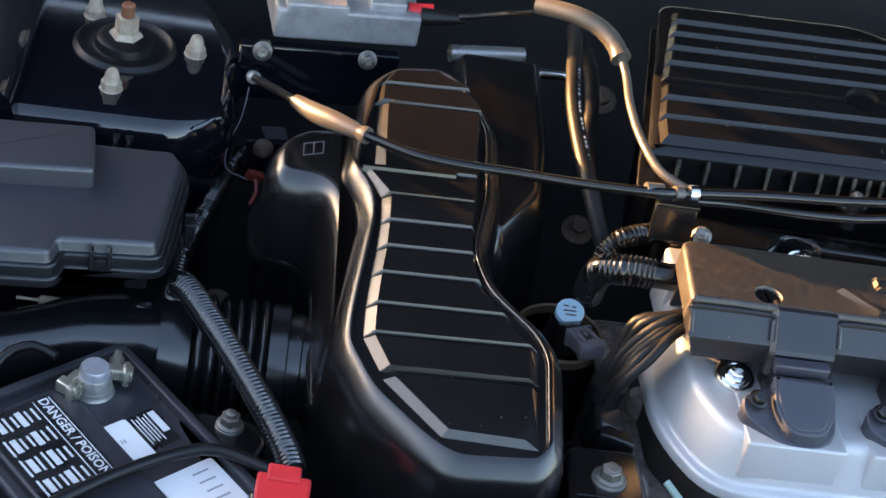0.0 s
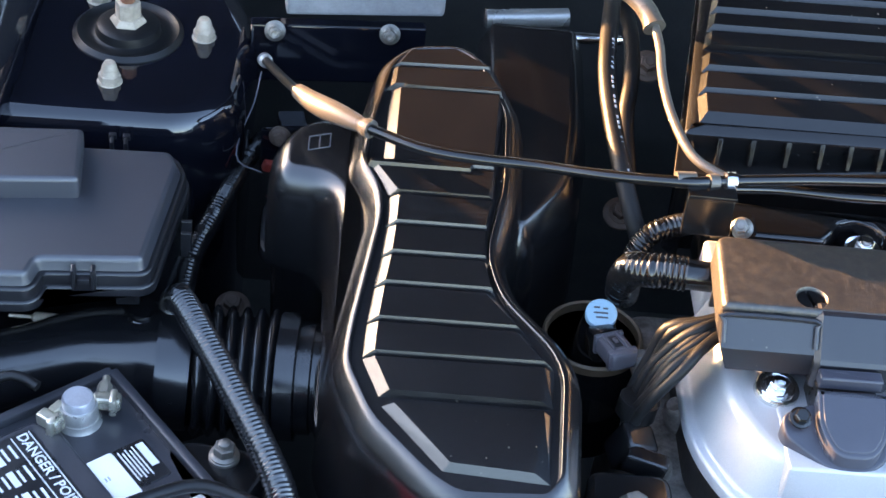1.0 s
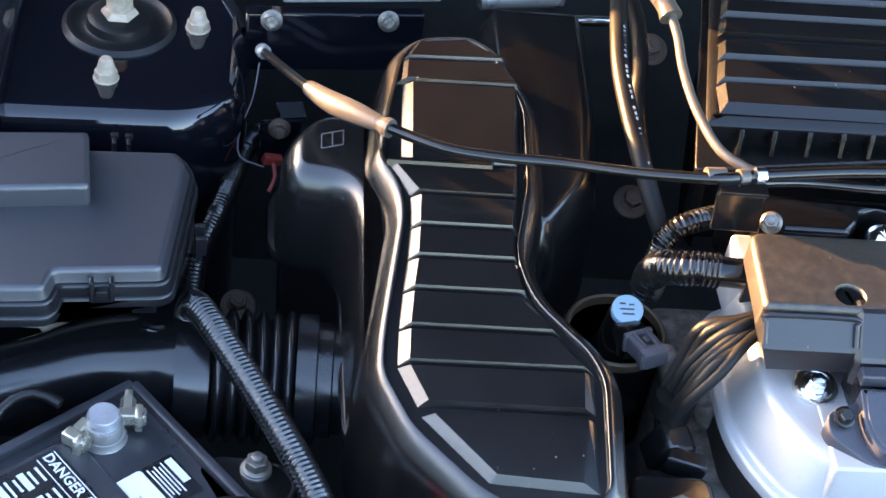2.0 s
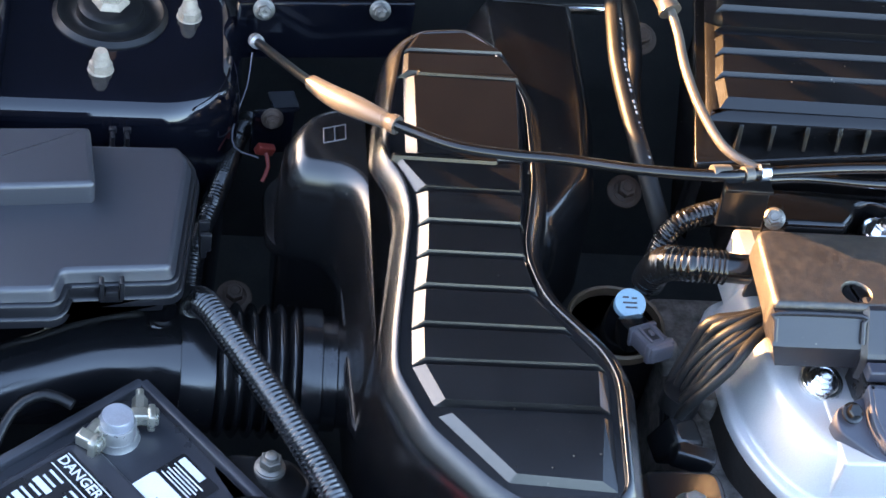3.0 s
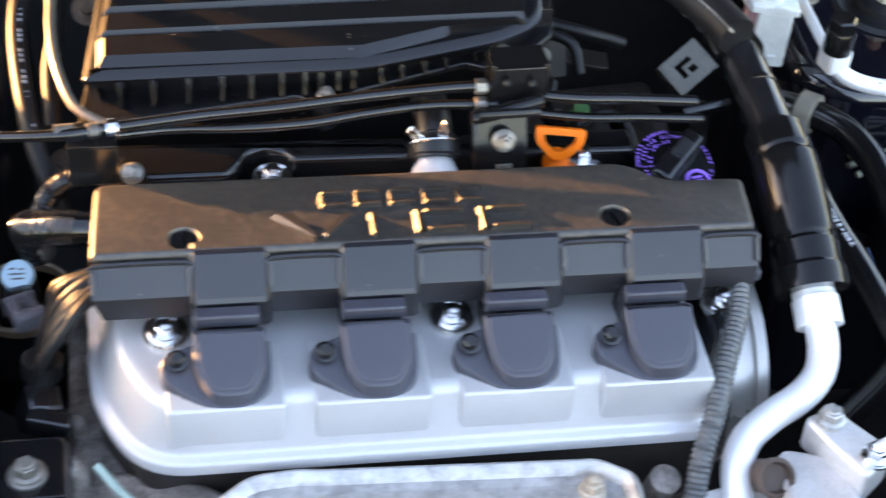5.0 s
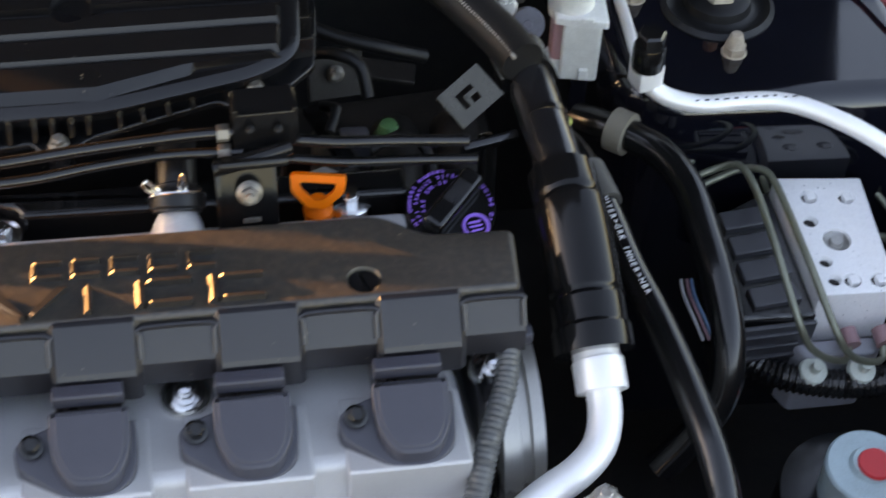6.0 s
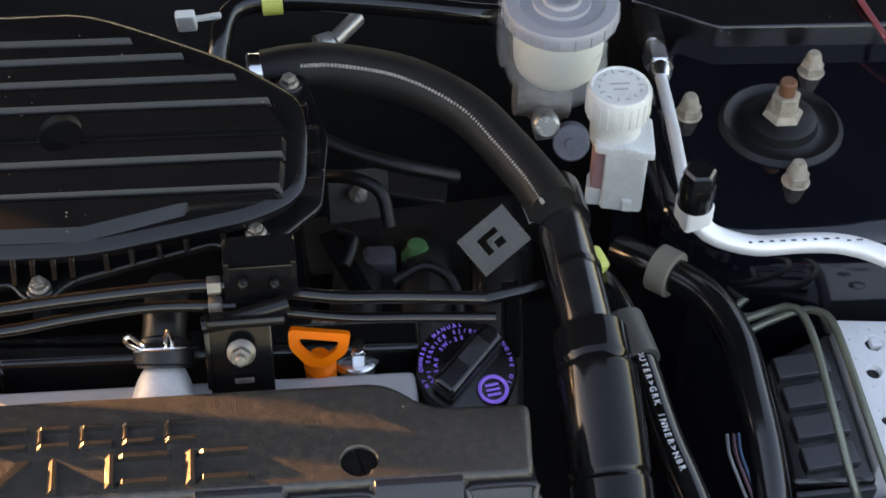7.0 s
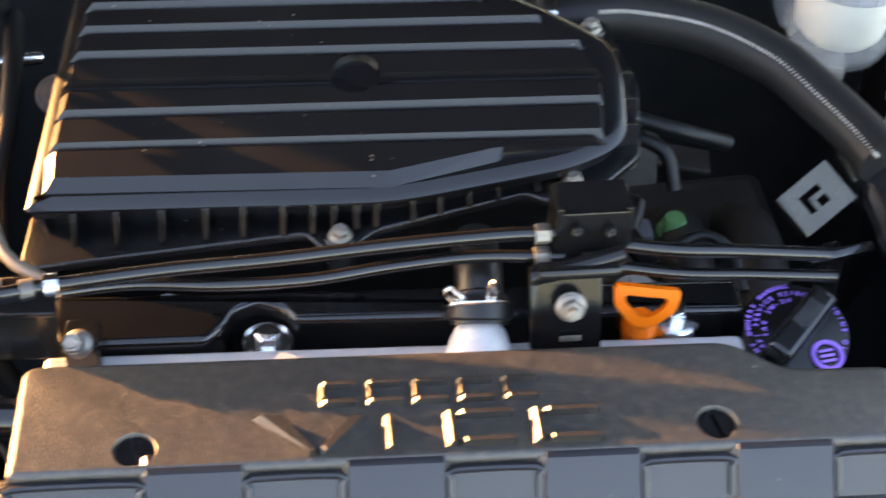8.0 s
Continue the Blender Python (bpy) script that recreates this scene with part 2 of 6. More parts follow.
def slab(bm, poly, bottom, top, edge=0.002, taper=0.0, n=3, foot=0.0, holes=()):
    """A solid on a polygon from bottom to top, with a rounded upper edge. bottom, top: heights, or functions of x and y.
    holes: round pits in the top, as (x, y, radius, depth)."""
    poly = [Vector(p) for p in poly]
    low = bottom if callable(bottom) else (lambda x, y: bottom)
    high = top if callable(top) else (lambda x, y: top)
    steps = [(0.0 - taper, None, 0.0)] if not foot else [(-taper - foot, None, 0.0), (-taper, None, foot)]
    rings = []
    for off, _, up in steps:
        rings.append([Vector((p.x, p.y, low(p.x, p.y) + up)) for p in inset(poly, off)])
    for j in range(n + 1):
        a = math.pi / 2 * j / n
        off, down = edge * (1 - math.cos(a)), edge * (1 - math.sin(a))
        rings.append([Vector((p.x, p.y, high(p.x, p.y) - down)) for p in inset(poly, off)])
    rows = rings_mesh(bm, rings, (True, not holes))
    if holes:
        rims = [rows[-1]]
        for x, y, r, deep in holes:
            pit = [[bm.verts.new((x + q * math.cos(-2 * math.pi * k / 24), y + q * math.sin(-2 * math.pi * k / 24), high(x, y) - d)) for k in range(24)]
                   for q, d in ((r, 0.0), (r - 0.0006, 0.0008), (r - 0.001, deep))]
            for a, b in zip(pit, pit[1:]):
                for k in range(24):
                    bm.faces.new((a[k], a[(k + 1) % 24], b[(k + 1) % 24], b[k]))
            bm.faces.new(pit[-1])
            rims.append(pit[0])
        flat = [v for ring in rims for v in ring]
        first = {v: i for i, v in enumerate(flat)}
        lines = [(first[a], first[b]) for ring in rims for a, b in zip(ring, ring[1:] + ring[:1])]
        places, _, tris, origin, *_ = delaunay_2d_cdt([v.co.xy for v in flat], lines, [], 1, 1e-7)
        known = [flat[o[0]] if o else bm.verts.new((p.x, p.y, high(p.x, p.y))) for p, o in zip(places, origin)]
        for tri in tris:
            mid = sum((known[i].co.xy for i in tri), Vector((0, 0))) / len(tri)
            if all((mid - Vector((x, y))).length > r * 0.985 for x, y, r, _ in holes):
                bm.faces.new([known[i] for i in tri])
    return bm


def chamfer_pad(bm, poly, bottom, top, side):
    """A pad with straight sloping sides, side metres wide."""
    poly = [Vector(p) for p in poly]
    low = bottom if callable(bottom) else (lambda x, y: bottom)
    high = top if callable(top) else (lambda x, y: top)
    a = [Vector((p.x, p.y, low(p.x, p.y))) for p in poly]
    q = inset(poly, side)
    b = [Vector((p.x, p.y, high(p.x, p.y))) for p in q]
    rings_mesh(bm, [a, b])
    return bm


def lid_pad(bm, quad, bottom, top, left, right, rear, front):
    """A four-cornered pad (back left, front left, front right, back right) with wide sloping ends and a sloping front."""
    la, lb, rb, ra = quad
    back, fore = (ra - la).normalized(), (rb - lb).normalized()
    down = (lb - la).normalized()
    upper = [la + back * left + down * rear, lb + fore * left - down * front, rb - fore * right - down * front, ra - back * right + down * rear]
    rings_mesh(bm, [[Vector((p.x, p.y, bottom(p.x, p.y))) for p in quad], [Vector((p.x, p.y, top(p.x, p.y))) for p in upper]])
    return bm


def spline(points, step=0.006):
    """A smooth line through the points."""
    pts = [Vector(p) for p in points]
    if len(pts) == 2:
        n = max(2, int((pts[1] - pts[0]).length / step))
        return [pts[0].lerp(pts[1], i / n) for i in range(n + 1)]
    ext = [2 * pts[0] - pts[1], *pts, 2 * pts[-1] - pts[-2]]
    out = []
    for i in range(1, len(ext) - 2):
        p0, p1, p2, p3 = ext[i - 1:i + 3]
        n = max(2, int((p2 - p1).length / step))
        for j in range(n):
            t = j / n
            out.append(0.5 * (2 * p1 + (p2 - p0) * t + (2 * p0 - 5 * p1 + 4 * p2 - p3) * t * t + (3 * p1 - p0 - 3 * p2 + p3) * t ** 3))
    return [*out, pts[-1]]


def tube(bm, points, radius, sides=14, step=0.006, caps=True, flat=1.0):
    """A pipe along a smooth line. radius: metres, or a function of the distance along it and of its whole length."""
    line = spline(points, step)
    run = [0.0]
    for a, b in zip(line, line[1:]):
        run.append(run[-1] + (b - a).length)
    up, rings = None, []
    for i, p in enumerate(line):
        ahead = (line[min(i + 1, len(line) - 1)] - line[max(i - 1, 0)]).normalized()
        if up is None:
            up = ahead.cross(Vector((0, 0, 1)) if abs(ahead.z) < 0.9 else Vector((1, 0, 0))).normalized()
        up = (up - ahead * up.dot(ahead)).normalized()
        other = ahead.cross(up)
        r = radius(run[i], run[-1]) if callable(radius) else radius
        rings.append([p + (up * math.cos(2 * math.pi * k / sides) + other * flat * math.sin(2 * math.pi * k / sides)) * r for k in range(sides)])
    rings_mesh(bm, rings, (caps, caps))
    return bm


def ribs_of(base, depth, pitch):
    return lambda s, whole: base + depth * (0.5 + 0.5 * math.cos(2 * math.pi * s / pitch))


def lathe(bm, profile, m=Matrix(), sides=28):
    """Turns a profile of (radius, height) about the z axis of m."""
    rings = [[m @ Vector((r * math.cos(2 * math.pi * k / sides), r * math.sin(2 * math.pi * k / sides), z)) for k in range(sides)]
             for r, z in ((max(r, 1e-5), z) for r, z in profile)]
    rings_mesh(bm, rings)
    return bm


def block(bm, size, m=Matrix(), edge=0.0015, n=2):
    """A box with rounded edges, centred on m."""
    got = bmesh.ops.create_cube(bm, size=1.0, matrix=m @ Matrix.Diagonal((*size, 1)))
    if edge:
        es = list({e for v in got["verts"] for e in v.link_edges})
        bmesh.ops.bevel(bm, geom=es, offset=edge, segments=n, affect="EDGES", profile=0.5)
    return bm


def hexagon(bm, r, z0, z1, m=Matrix(), edge=0.0006):
    poly = [Vector((r * math.cos(math.pi / 3 * k), r * math.sin(math.pi / 3 * k))) for k in range(6)]
    rings = [[m @ Vector((p.x, p.y, z)) for p in inset(poly, d)] for d, z in ((0, z0), (0, z1 - edge), (edge, z1))]
    rings_mesh(bm, rings)
    return bm


def aim(place, way, turn=0.0):
    """A pose at place with its z axis along way."""
    return Matrix.Translation(place) @ Vector(way).to_track_quat("Z", "Y").to_matrix().to_4x4() @ Matrix.Rotation(turn, 4, "Z")


def B():
    return bmesh.new()


# ---- ground and the car round the bay ----
bm = B()
bmesh.ops.create_grid(bm, x_segments=8, y_segments=8, size=400)
ground = part("ground", bm, ASPHALT)
tagged(ground, "dark grey asphalt ground under the car", "ground", kind="structure")

car = thing("car_body", (0, 0.2, 0.0), "gloss black car body with its hood propped open", "car body", kind="structure")
# undertray closes the bay from below
bm = B()
slab(bm, [(-0.90, -0.42), (0.73, -0.42), (0.73, 0.62), (-0.90, 0.62)], 0.22, 0.24, 0.004)
part("undertray", bm, DARK, car)
# Unseen; made tall to keep low front sky off upright faces
bm = B()
slab(bm, [(-0.85, -0.47), (0.68, -0.47), (0.68, -0.42), (-0.85, -0.42)], 0.24, 0.80, 0.012)
part("front_crossmember", bm, PAINT, car)
bm = B()
slab(bm, [(-0.85, 0.60), (0.68, 0.60), (0.68, 0.66), (-0.85, 0.66)], 0.24, 0.88, 0.01)
part("firewall", bm, DARK, car)
# Tops hardly seen: left one stepped to shape sun patches, right lowered for sky
for x0, x1, name in ((-1.0, -0.84, "fender"), (0.67, 0.83, "fender")):
    bm = B()
    slab(bm, [(x0, -0.47), (x1, -0.47), (x1, 0.0), (x1, 0.34), (x1, 0.355), (x1, 0.38), (x1, 0.405), (x1, 0.70), (x0, 0.70), (x0, 0.405), (x0, 0.355)], 0.24, lambda x, y: 0.80 if x > 0 else 0.884 - 0.027 * min(1.0, max(0.0, (y - 0.355) / 0.05)), 0.03, n=5)
    part(name, bm, PAINT, car)
# Unseen pillars; the left one is placed to block the low sun
for x0, x1 in ((-0.99, -0.80), (0.63, 0.82)):
    bm = B()
    poly = [Vector(p) for p in rounded([(x0, 0.705), (x1, 0.585 if x0 < 0 else 0.705), (x1, 1.30), (x0, 1.30)], 0.02, 4)]
    slab(bm, poly, 0.24, lambda x, y: 0.96 + 0.55 * max(0.0, y - 0.5), 0.03, n=4)
    part("unseen_pillar", bm, PAINT, car)
bm = B()
slab(bm, [(-0.80, 0.72), (0.63, 0.72), (0.63, 1.28), (-0.80, 1.28)], lambda x, y: 0.93 + 0.55 * (y - 0.72), lambda x, y: 0.945 + 0.55 * (y - 0.72), 0.004)
part("windscreen", bm, GLOSS, car, "dark windscreen glass")
# hood: hinged at the rear, held open over the bay
bm = B()
hinge, tip = Vector((0, 0.68, 0.93)), Vector((0, 0.20, 1.83))
side = (tip - hinge).normalized()
out = Vector((1, 0, 0)).cross(side).normalized()
rings = []
for k, (w, d) in enumerate(((0.74, 0.0), (0.745, 0.25), (0.74, 0.6), (0.70, 0.95), (0.64, 1.0))):
    c = hinge.lerp(tip, d) + Vector((-0.085, 0, 0))
    rings.append([c + Vector((-w, 0, 0)), c + Vector((w, 0, 0)), c + Vector((w, 0, 0)) + out * 0.03, c + Vector((-w, 0, 0)) + out * 0.03])
rings_mesh(bm, rings)
part("hood", bm, DEAD_BLACK, car, "black hood underside held open")


# inner wing rising from the strut tower to the fender
bm = B()
prof = [(-0.655, 0.60), (-0.640, 0.715), (-0.6335, 0.737), (-0.6365, 0.748), (-0.650, 0.762), (-0.70, 0.792), (-0.845, 0.835), (-0.845, 0.60)]
rings_mesh(bm, [[Vector((x, y, z)) for x, z in prof] for y in (0.19, 0.30, 0.42)])
part("inner_wing", bm, PAINT, car)


def tower(cx, cy, mirror):
    """A strut tower: rounded raised dome of the body with its strut mount."""
    s = mirror
    bm = B()
    outline = [(cx - 0.13 * s, cy - 0.105), (cx + 0.055 * s, cy - 0.098), (cx + 0.088 * s, cy - 0.07), (cx + 0.092 * s, cy + 0.03), (cx + 0.05 * s, cy + 0.12), (cx - 0.13 * s, cy + 0.16)]
    poly = rounded(outline, 0.03, 5)
    rings = []
    for off, z in ((0.004, 0.40), (-0.002, 0.64), (-0.0050, 0.690), (-0.0045, 0.708), (-0.0030, 0.7190), (0.0, 0.7268), (0.0045, 0.7318), (0.0095, 0.7343), (0.015, 0.735)):
        rings.append([Vector((p.x, p.y, z)) for p in inset(poly, off)])
    rings_mesh(bm, rings)
    t = part("strut_tower", bm, PAINT, car)
    m = Matrix.Translation((cx, cy, 0.733))
    bm = B()
    lathe(bm, [(0.0405, 0), (0.0405, 0.003), (0.037, 0.006), (0.034, 0.003), (0.028, 0.002), (0.024, 0.004), (0.0225, 0.010), (0.018, 0.0125), (0.0, 0.0125)], m, 40)
    part("strut_mount", bm, RUBBER, t, "black rubber strut mount")
    bm = B()
    lathe(bm, [(0.0135, 0.011), (0.0130, 0.014), (0.0105, 0.017)], m, 6)
    hexagon(bm, 0.0092, 0.014, 0.030, m)
    part("centre_nut", bm, NUT, t)
    bm = B()
    lathe(bm, [(0.0054, 0.024), (0.0054, 0.0395), (0.0046, 0.0405), (0.0, 0.0405)], m, 16)
    part("strut_rod", bm, surface("rusty_rod", (0.22, 0.09, 0.05), 0.6, metal=0.5, bump=0.4), t, "rusty strut rod end")
    for dx, dy in (((-0.004, -0.062), (0.055, 0.003), (-0.028, 0.040)) if s > 0 else ((-0.001, -0.051), (-0.0575, 0.015), (0.032, 0.052))):
        bm = B()
        q = Matrix.Translation((cx + dx, cy + dy, 0.733))
        lathe(bm, [(0.0095, 0.0), (0.0095, 0.0016), (0.0085, 0.0026)], q, 20)
        hexagon(bm, 0.0080, 0.0026, 0.0090, q)
        lathe(bm, [(0.0068, 0.0090), (0.0060, 0.0112), (0.0050, 0.0160), (0.0038, 0.0182), (0.0, 0.0186)], q, 14)
        part("strut_nut", bm, NUT, t)


tower(-0.565, 0.308, 1)
SITE = TOWER
tower(0.396, 0.304, -1)
SITE = LEVEL
bm = B()
slab(bm, rounded([(0.330, 0.480), (0.339, 0.415), (0.393, 0.383), (0.660, 0.374), (0.660, 0.600), (0.330, 0.600)], 0.004, 3), 0.62, 0.750, 0.0025)
part("cowl_edge", bm, PLASTIC, car, "black plastic cowl edge")


# ---- small repeated pieces ----
def bolt(parent, place, r=0.006, washer=0.0, material=ZINC, way=(0, 0, 1), stud=0.0, name="bolt", label=""):
    """A flanged hexagon bolt, with its washer and a stud end where it has them."""
    m = aim(place, way, 0.4)
    bm = B()
    if washer:
        lathe(bm, [(washer, 0), (washer, 0.0018), (washer - 0.0012, 0.0026), (r * 1.25, 0.0026)], m, 26)
    lathe(bm, [(r * 1.3, 0.0022), (r * 1.3, 0.0034), (r * 1.02, 0.0046)], m, 22)
    hexagon(bm, r, 0.004, 0.004 + r * 0.95, m)
    if stud:
        lathe(bm, [(r * 0.55, 0.004), (r * 0.55, 0.004 + r + stud), (r * 0.4, 0.0046 + r + stud), (0, 0.0046 + r + stud)], m, 14)
    else:
        lathe(bm, [(r * 0.6, 0.004 + r * 0.95), (r * 0.5, 0.0046 + r * 0.95), (0, 0.0042 + r * 0.95)], m, 14)
    return part(name, bm, material, parent, label)


def band(parent, a, b, radius, material, name="clamp", extra=0.0012, label=""):
    """A ring round a pipe between the points a and b."""
    a, b = Vector(a), Vector(b)
    m, length = aim(a, b - a), (b - a).length
    bm = B()
    lathe(bm, [(radius, 0), (radius + extra, 0.0004), (radius + extra, length - 0.0004), (radius, length)], m, 30)
    return part(name, bm, material, parent, label)


def words(text, size, m, material, parent, name="lettering", bold=0.0):
    """Flat lettering in the built-in font, as a mesh; m: the pose of the middle of its base line."""
    curve = bpy.data.curves.new(name, "FONT")
    curve.body, curve.size, curve.align_x, curve.resolution_u, curve.offset = text, size, "CENTER", 2, bold
    curve.extrude = 0.00005
    carrier = new("carrier", curve)
    me = bpy.data.meshes.new_from_object(carrier.evaluated_get(bpy.context.evaluated_depsgraph_get()))
    bpy.data.objects.remove(carrier)
    bpy.data.curves.remove(curve)
    bm = B()
    bm.from_mesh(me)
    bpy.data.meshes.remove(me)
    bmesh.ops.transform(bm, matrix=m, verts=bm.verts)
    return part(name, bm, material, parent)


SITE = ENGINE
# ---- engine: head, valve cover ----
engine = thing("engine", (0.02, 0.0, 0.24), "transverse engine with a silver painted valve cover", "engine")
bm = B()
slab(bm, rounded([(-0.196, -0.100), (0.20, -0.100), (0.20, 0.10), (-0.196, 0.10)], 0.01), 0.26, 0.690, 0.006)
head = part("cylinder_head", bm, ALLOY, engine, "grimy cast alloy cylinder head")
bm = B()
slab(bm, rounded([(-0.202, -0.22), (-0.100, -0.22), (-0.092, -0.125), (-0.110, -0.108), (-0.192, -0.074), (-0.202, -0.074)], 0.01, 4), 0.50, lambda x, y: 0.700 + 0.006 * math.sin(55 * x + 40 * y), 0.005)
part("front_casting", bm, ALLOY, head, "rough dirty casting at the end of the head")
rng = random.Random(4)
for k in range(14):
    if k % 3:
        continue
    bm = B()
    x, y = -0.205 + rng.random() * 0.030, -0.13 + 0.014 * k
    r = 0.004 + 0.004 * rng.random()
    lathe(bm, [(r * 1.5, -0.05), (r * 1.2, 0.0), (r, 0.006), (r * 0.7, 0.008), (0, 0.0075)], aim((x, y, 0.692 + 0.014 * rng.random()), (-0.5 * rng.random(), 0.4 * (rng.random() - 0.5), 1)), 14)
    part("casting_boss", bm, ALLOY, head)
# Grimy black strip that paints the shaded gap under the cover's lip
bm = B()
slab(bm, rounded([(-0.176, 0.06), (-0.176, -0.054), (-0.150, -0.105), (0.178, -0.105), (0.192, -0.09), (0.192, 0.06)], 0.012, 4), 0.660, 0.722, 0.002)
part("gap_wall", bm, surface("grimy_gap_black", (0.012, 0.010, 0.009), 0.5, dust=0.25, dust_colour=(0.10, 0.06, 0.04), bump=0.6, grain=300), engine, "grimy black strip painted for the shaded gap under the valve cover")
bm = B()
vc = rounded([(-0.180, 0.060), (-0.180, -0.056), (-0.152, -0.1105), (0.182, -0.1105), (0.196, -0.094), (0.196, 0.060)], [0.03, 0.028, 0.03, 0.03, 0.03, 0.03], 7)
rings = []
for off, z in ((0.006, 0.7195), (0.0, 0.7195), (-0.0012, 0.7205), (-0.0012, 0.7268), (-0.0004, 0.7285), (0.0012, 0.7294), (0.0038, 0.7298), (0.0050, 0.7308), (0.0058, 0.7330), (0.0138, 0.7585), (0.0150, 0.7612), (0.0168, 0.7630), (0.0190, 0.7638), (0.022, 0.7642)):
    rings.append([Vector((p.x, p.y, z)) for p in inset(vc, off)])
rings.append([Vector((0.01 + (p.x - 0.01) * 0.01, -0.025 + (p.y + 0.025) * 0.01, p.z)) for p in rings[-1]])
rings_mesh(bm, rings)
valve_cover = part("valve_cover", bm, SILVER, engine, "silver painted alloy valve cover")
for i in range(4):
    x = -0.100 + 0.084 * i
    bm = B()
    slab(bm, rounded([(x - 0.037, -0.052), (x - 0.037, -0.1035), (x + 0.030, -0.1035), (x + 0.030, -0.052)], 0.003, 3), 0.735, 0.7653, 0.0022)
    part("coil_seat", bm, SILVER, valve_cover, sharp=20)
for x in (-0.139, 0.030, 0.199):
    bm = B()
    m = aim((x + 0.004, -0.0415, 0.7635), (0, -0.20, 1))
    lathe(bm, [(0.0135, 0), (0.0135, 0.004), (0.0125, 0.0055), (0.0105, 0.005), (0.010, 0.003), (0, 0.003)], m, 30)
    grommet = part("washer", bm, ZINC, valve_cover)
    bm = B()
    lathe(bm, [(0.0100, 0.003), (0.0104, 0.0050), (0.0096, 0.0056), (0.0078, 0.0042), (0.0066, 0.0060)], m, 30)
    hexagon(bm, 0.0058, 0.005, 0.0105, m)
    lathe(bm, [(0.0040, 0.0105), (0.0034, 0.0130), (0.0, 0.0136)], m, 16)
    part("acorn_nut", bm, BRIGHT, grommet, "bright steel nut")
# strip of the valve cover behind the plastic cover, and its breather plate
bm = B()
slab(bm, rounded([(-0.168, 0.040), (0.170, 0.040), (0.170, 0.070), (-0.168, 0.072)], 0.004), 0.74, 0.782, 0.003)
part("rear_flange", bm, SILVER, valve_cover)
bm = B()
slab(bm, rounded([(-0.165, 0.074), (-0.092, 0.074), (-0.083, 0.084), (-0.078, 0.094), (-0.066, 0.099), (-0.054, 0.094), (-0.049, 0.086), (0.175, 0.082), (0.175, 0.105), (-0.165, 0.108)], 0.003, 3), 0.745, 0.786, 0.004)
part("breather_plate", bm, GLOSS, engine, "gloss black breather plate")
for x, y, z in ((-0.0625, 0.081, 0.772), (0.1405, 0.0875, 0.772)):
    bm = B()
    m = aim((x, y, z), (0, -0.1, 1))
    lathe(bm, [(0.0135, 0), (0.0135, 0.003), (0.012, 0.005), (0.0098, 0.004), (0.0092, 0.006)], m, 30)
    hexagon(bm, 0.0062, 0.004, 0.012, m)
    lathe(bm, [(0.0042, 0.012), (0.0036, 0.015), (0.0, 0.0155)], m, 16)
    part("acorn_nut", bm, BRIGHT, valve_cover, "bright steel nut")
bolt(engine, (-0.111, 0.114, 0.763), 0.0062, 0.0125, GREY_HOSE)
bolt(engine, (0.128, 0.115, 0.765), 0.0062, 0.0125, GREY_HOSE)

# ---- plastic engine cover ----
cover = thing("engine_cover", (0.025, 0.0, 0.77), "black plastic engine top cover with raised emblem bars, dusty", "engine cover")
bm = B()
top = rounded([(-0.172, 0.036), (-0.176, -0.027), (0.218, -0.027), (0.222, 0.017), (0.172, 0.018), (0.150, 0.036)], [0.008, 0.004, 0.004, 0.006, 0.01, 0.01], 5)
slab(bm, top, 0.797, 0.816, 0.0035, n=4, holes=((-0.122, -0.015, 0.0096, 0.006), (0.134, -0.013, 0.0096, 0.006)))
part("top_panel", bm, COVER_TOP, cover)
# Unseen walls added to stop the sun leaking in under the cover
for size, place in (((0.312, 0.003, 0.036), (-0.010, 0.0310, 0.7805)), ((0.003, 0.050, 0.036), (-0.1500, 0.0055, 0.7805))):
    bm = B()
    block(bm, size, pose(*place), 0.0006)
    part("sun_block_wall", bm, COVER, cover)
edges = [-0.1755, -0.119, -0.075, -0.033, 0.012, 0.053, 0.098, 0.139, 0.185, 0.2195]
for i, (a, b) in enumerate(zip(edges, edges[1:])):
    bm = B()
    if i % 2 == 0:
        prof = [(-0.018, 0.781), (-0.018, 0.8115), (-0.0285, 0.8115), (-0.0300, 0.8095), (-0.0405, 0.7978), (-0.0420, 0.7958), (-0.0425, 0.793), (-0.0432, 0.781)]
        rings = [[Vector((x, y, z)) for y, z in prof] for x in (a, b)]
        if i == 0:      # the end wall is cut away underneath
            rings[0] = [Vector((a, y, max(z, 0.7965))) for y, z in prof]
            rings.insert(1, [Vector((a + 0.006, y, z)) for y, z in prof])
    else:
        prof = [(-0.018, 0.777), (-0.018, 0.8156), (-0.0262, 0.8156), (-0.0285, 0.8150), (-0.0300, 0.8135), (-0.0460, 0.7965), (-0.0478, 0.7940), (-0.0484, 0.791), (-0.0492, 0.777)]
        low = [(y + (0.0022 if y < -0.02 else 0), z - (0.0022 if z > 0.78 else 0)) for y, z in prof]
        rings = [[Vector((x, y, z)) for y, z in pr] for x, pr in ((a - 0.0012, low), (a + 0.0018, prof), (b - 0.0018, prof), (b + 0.0012, low))]
    rings_mesh(bm, rings)
    part("front_lobe", bm, COVER, cover, sharp=22)
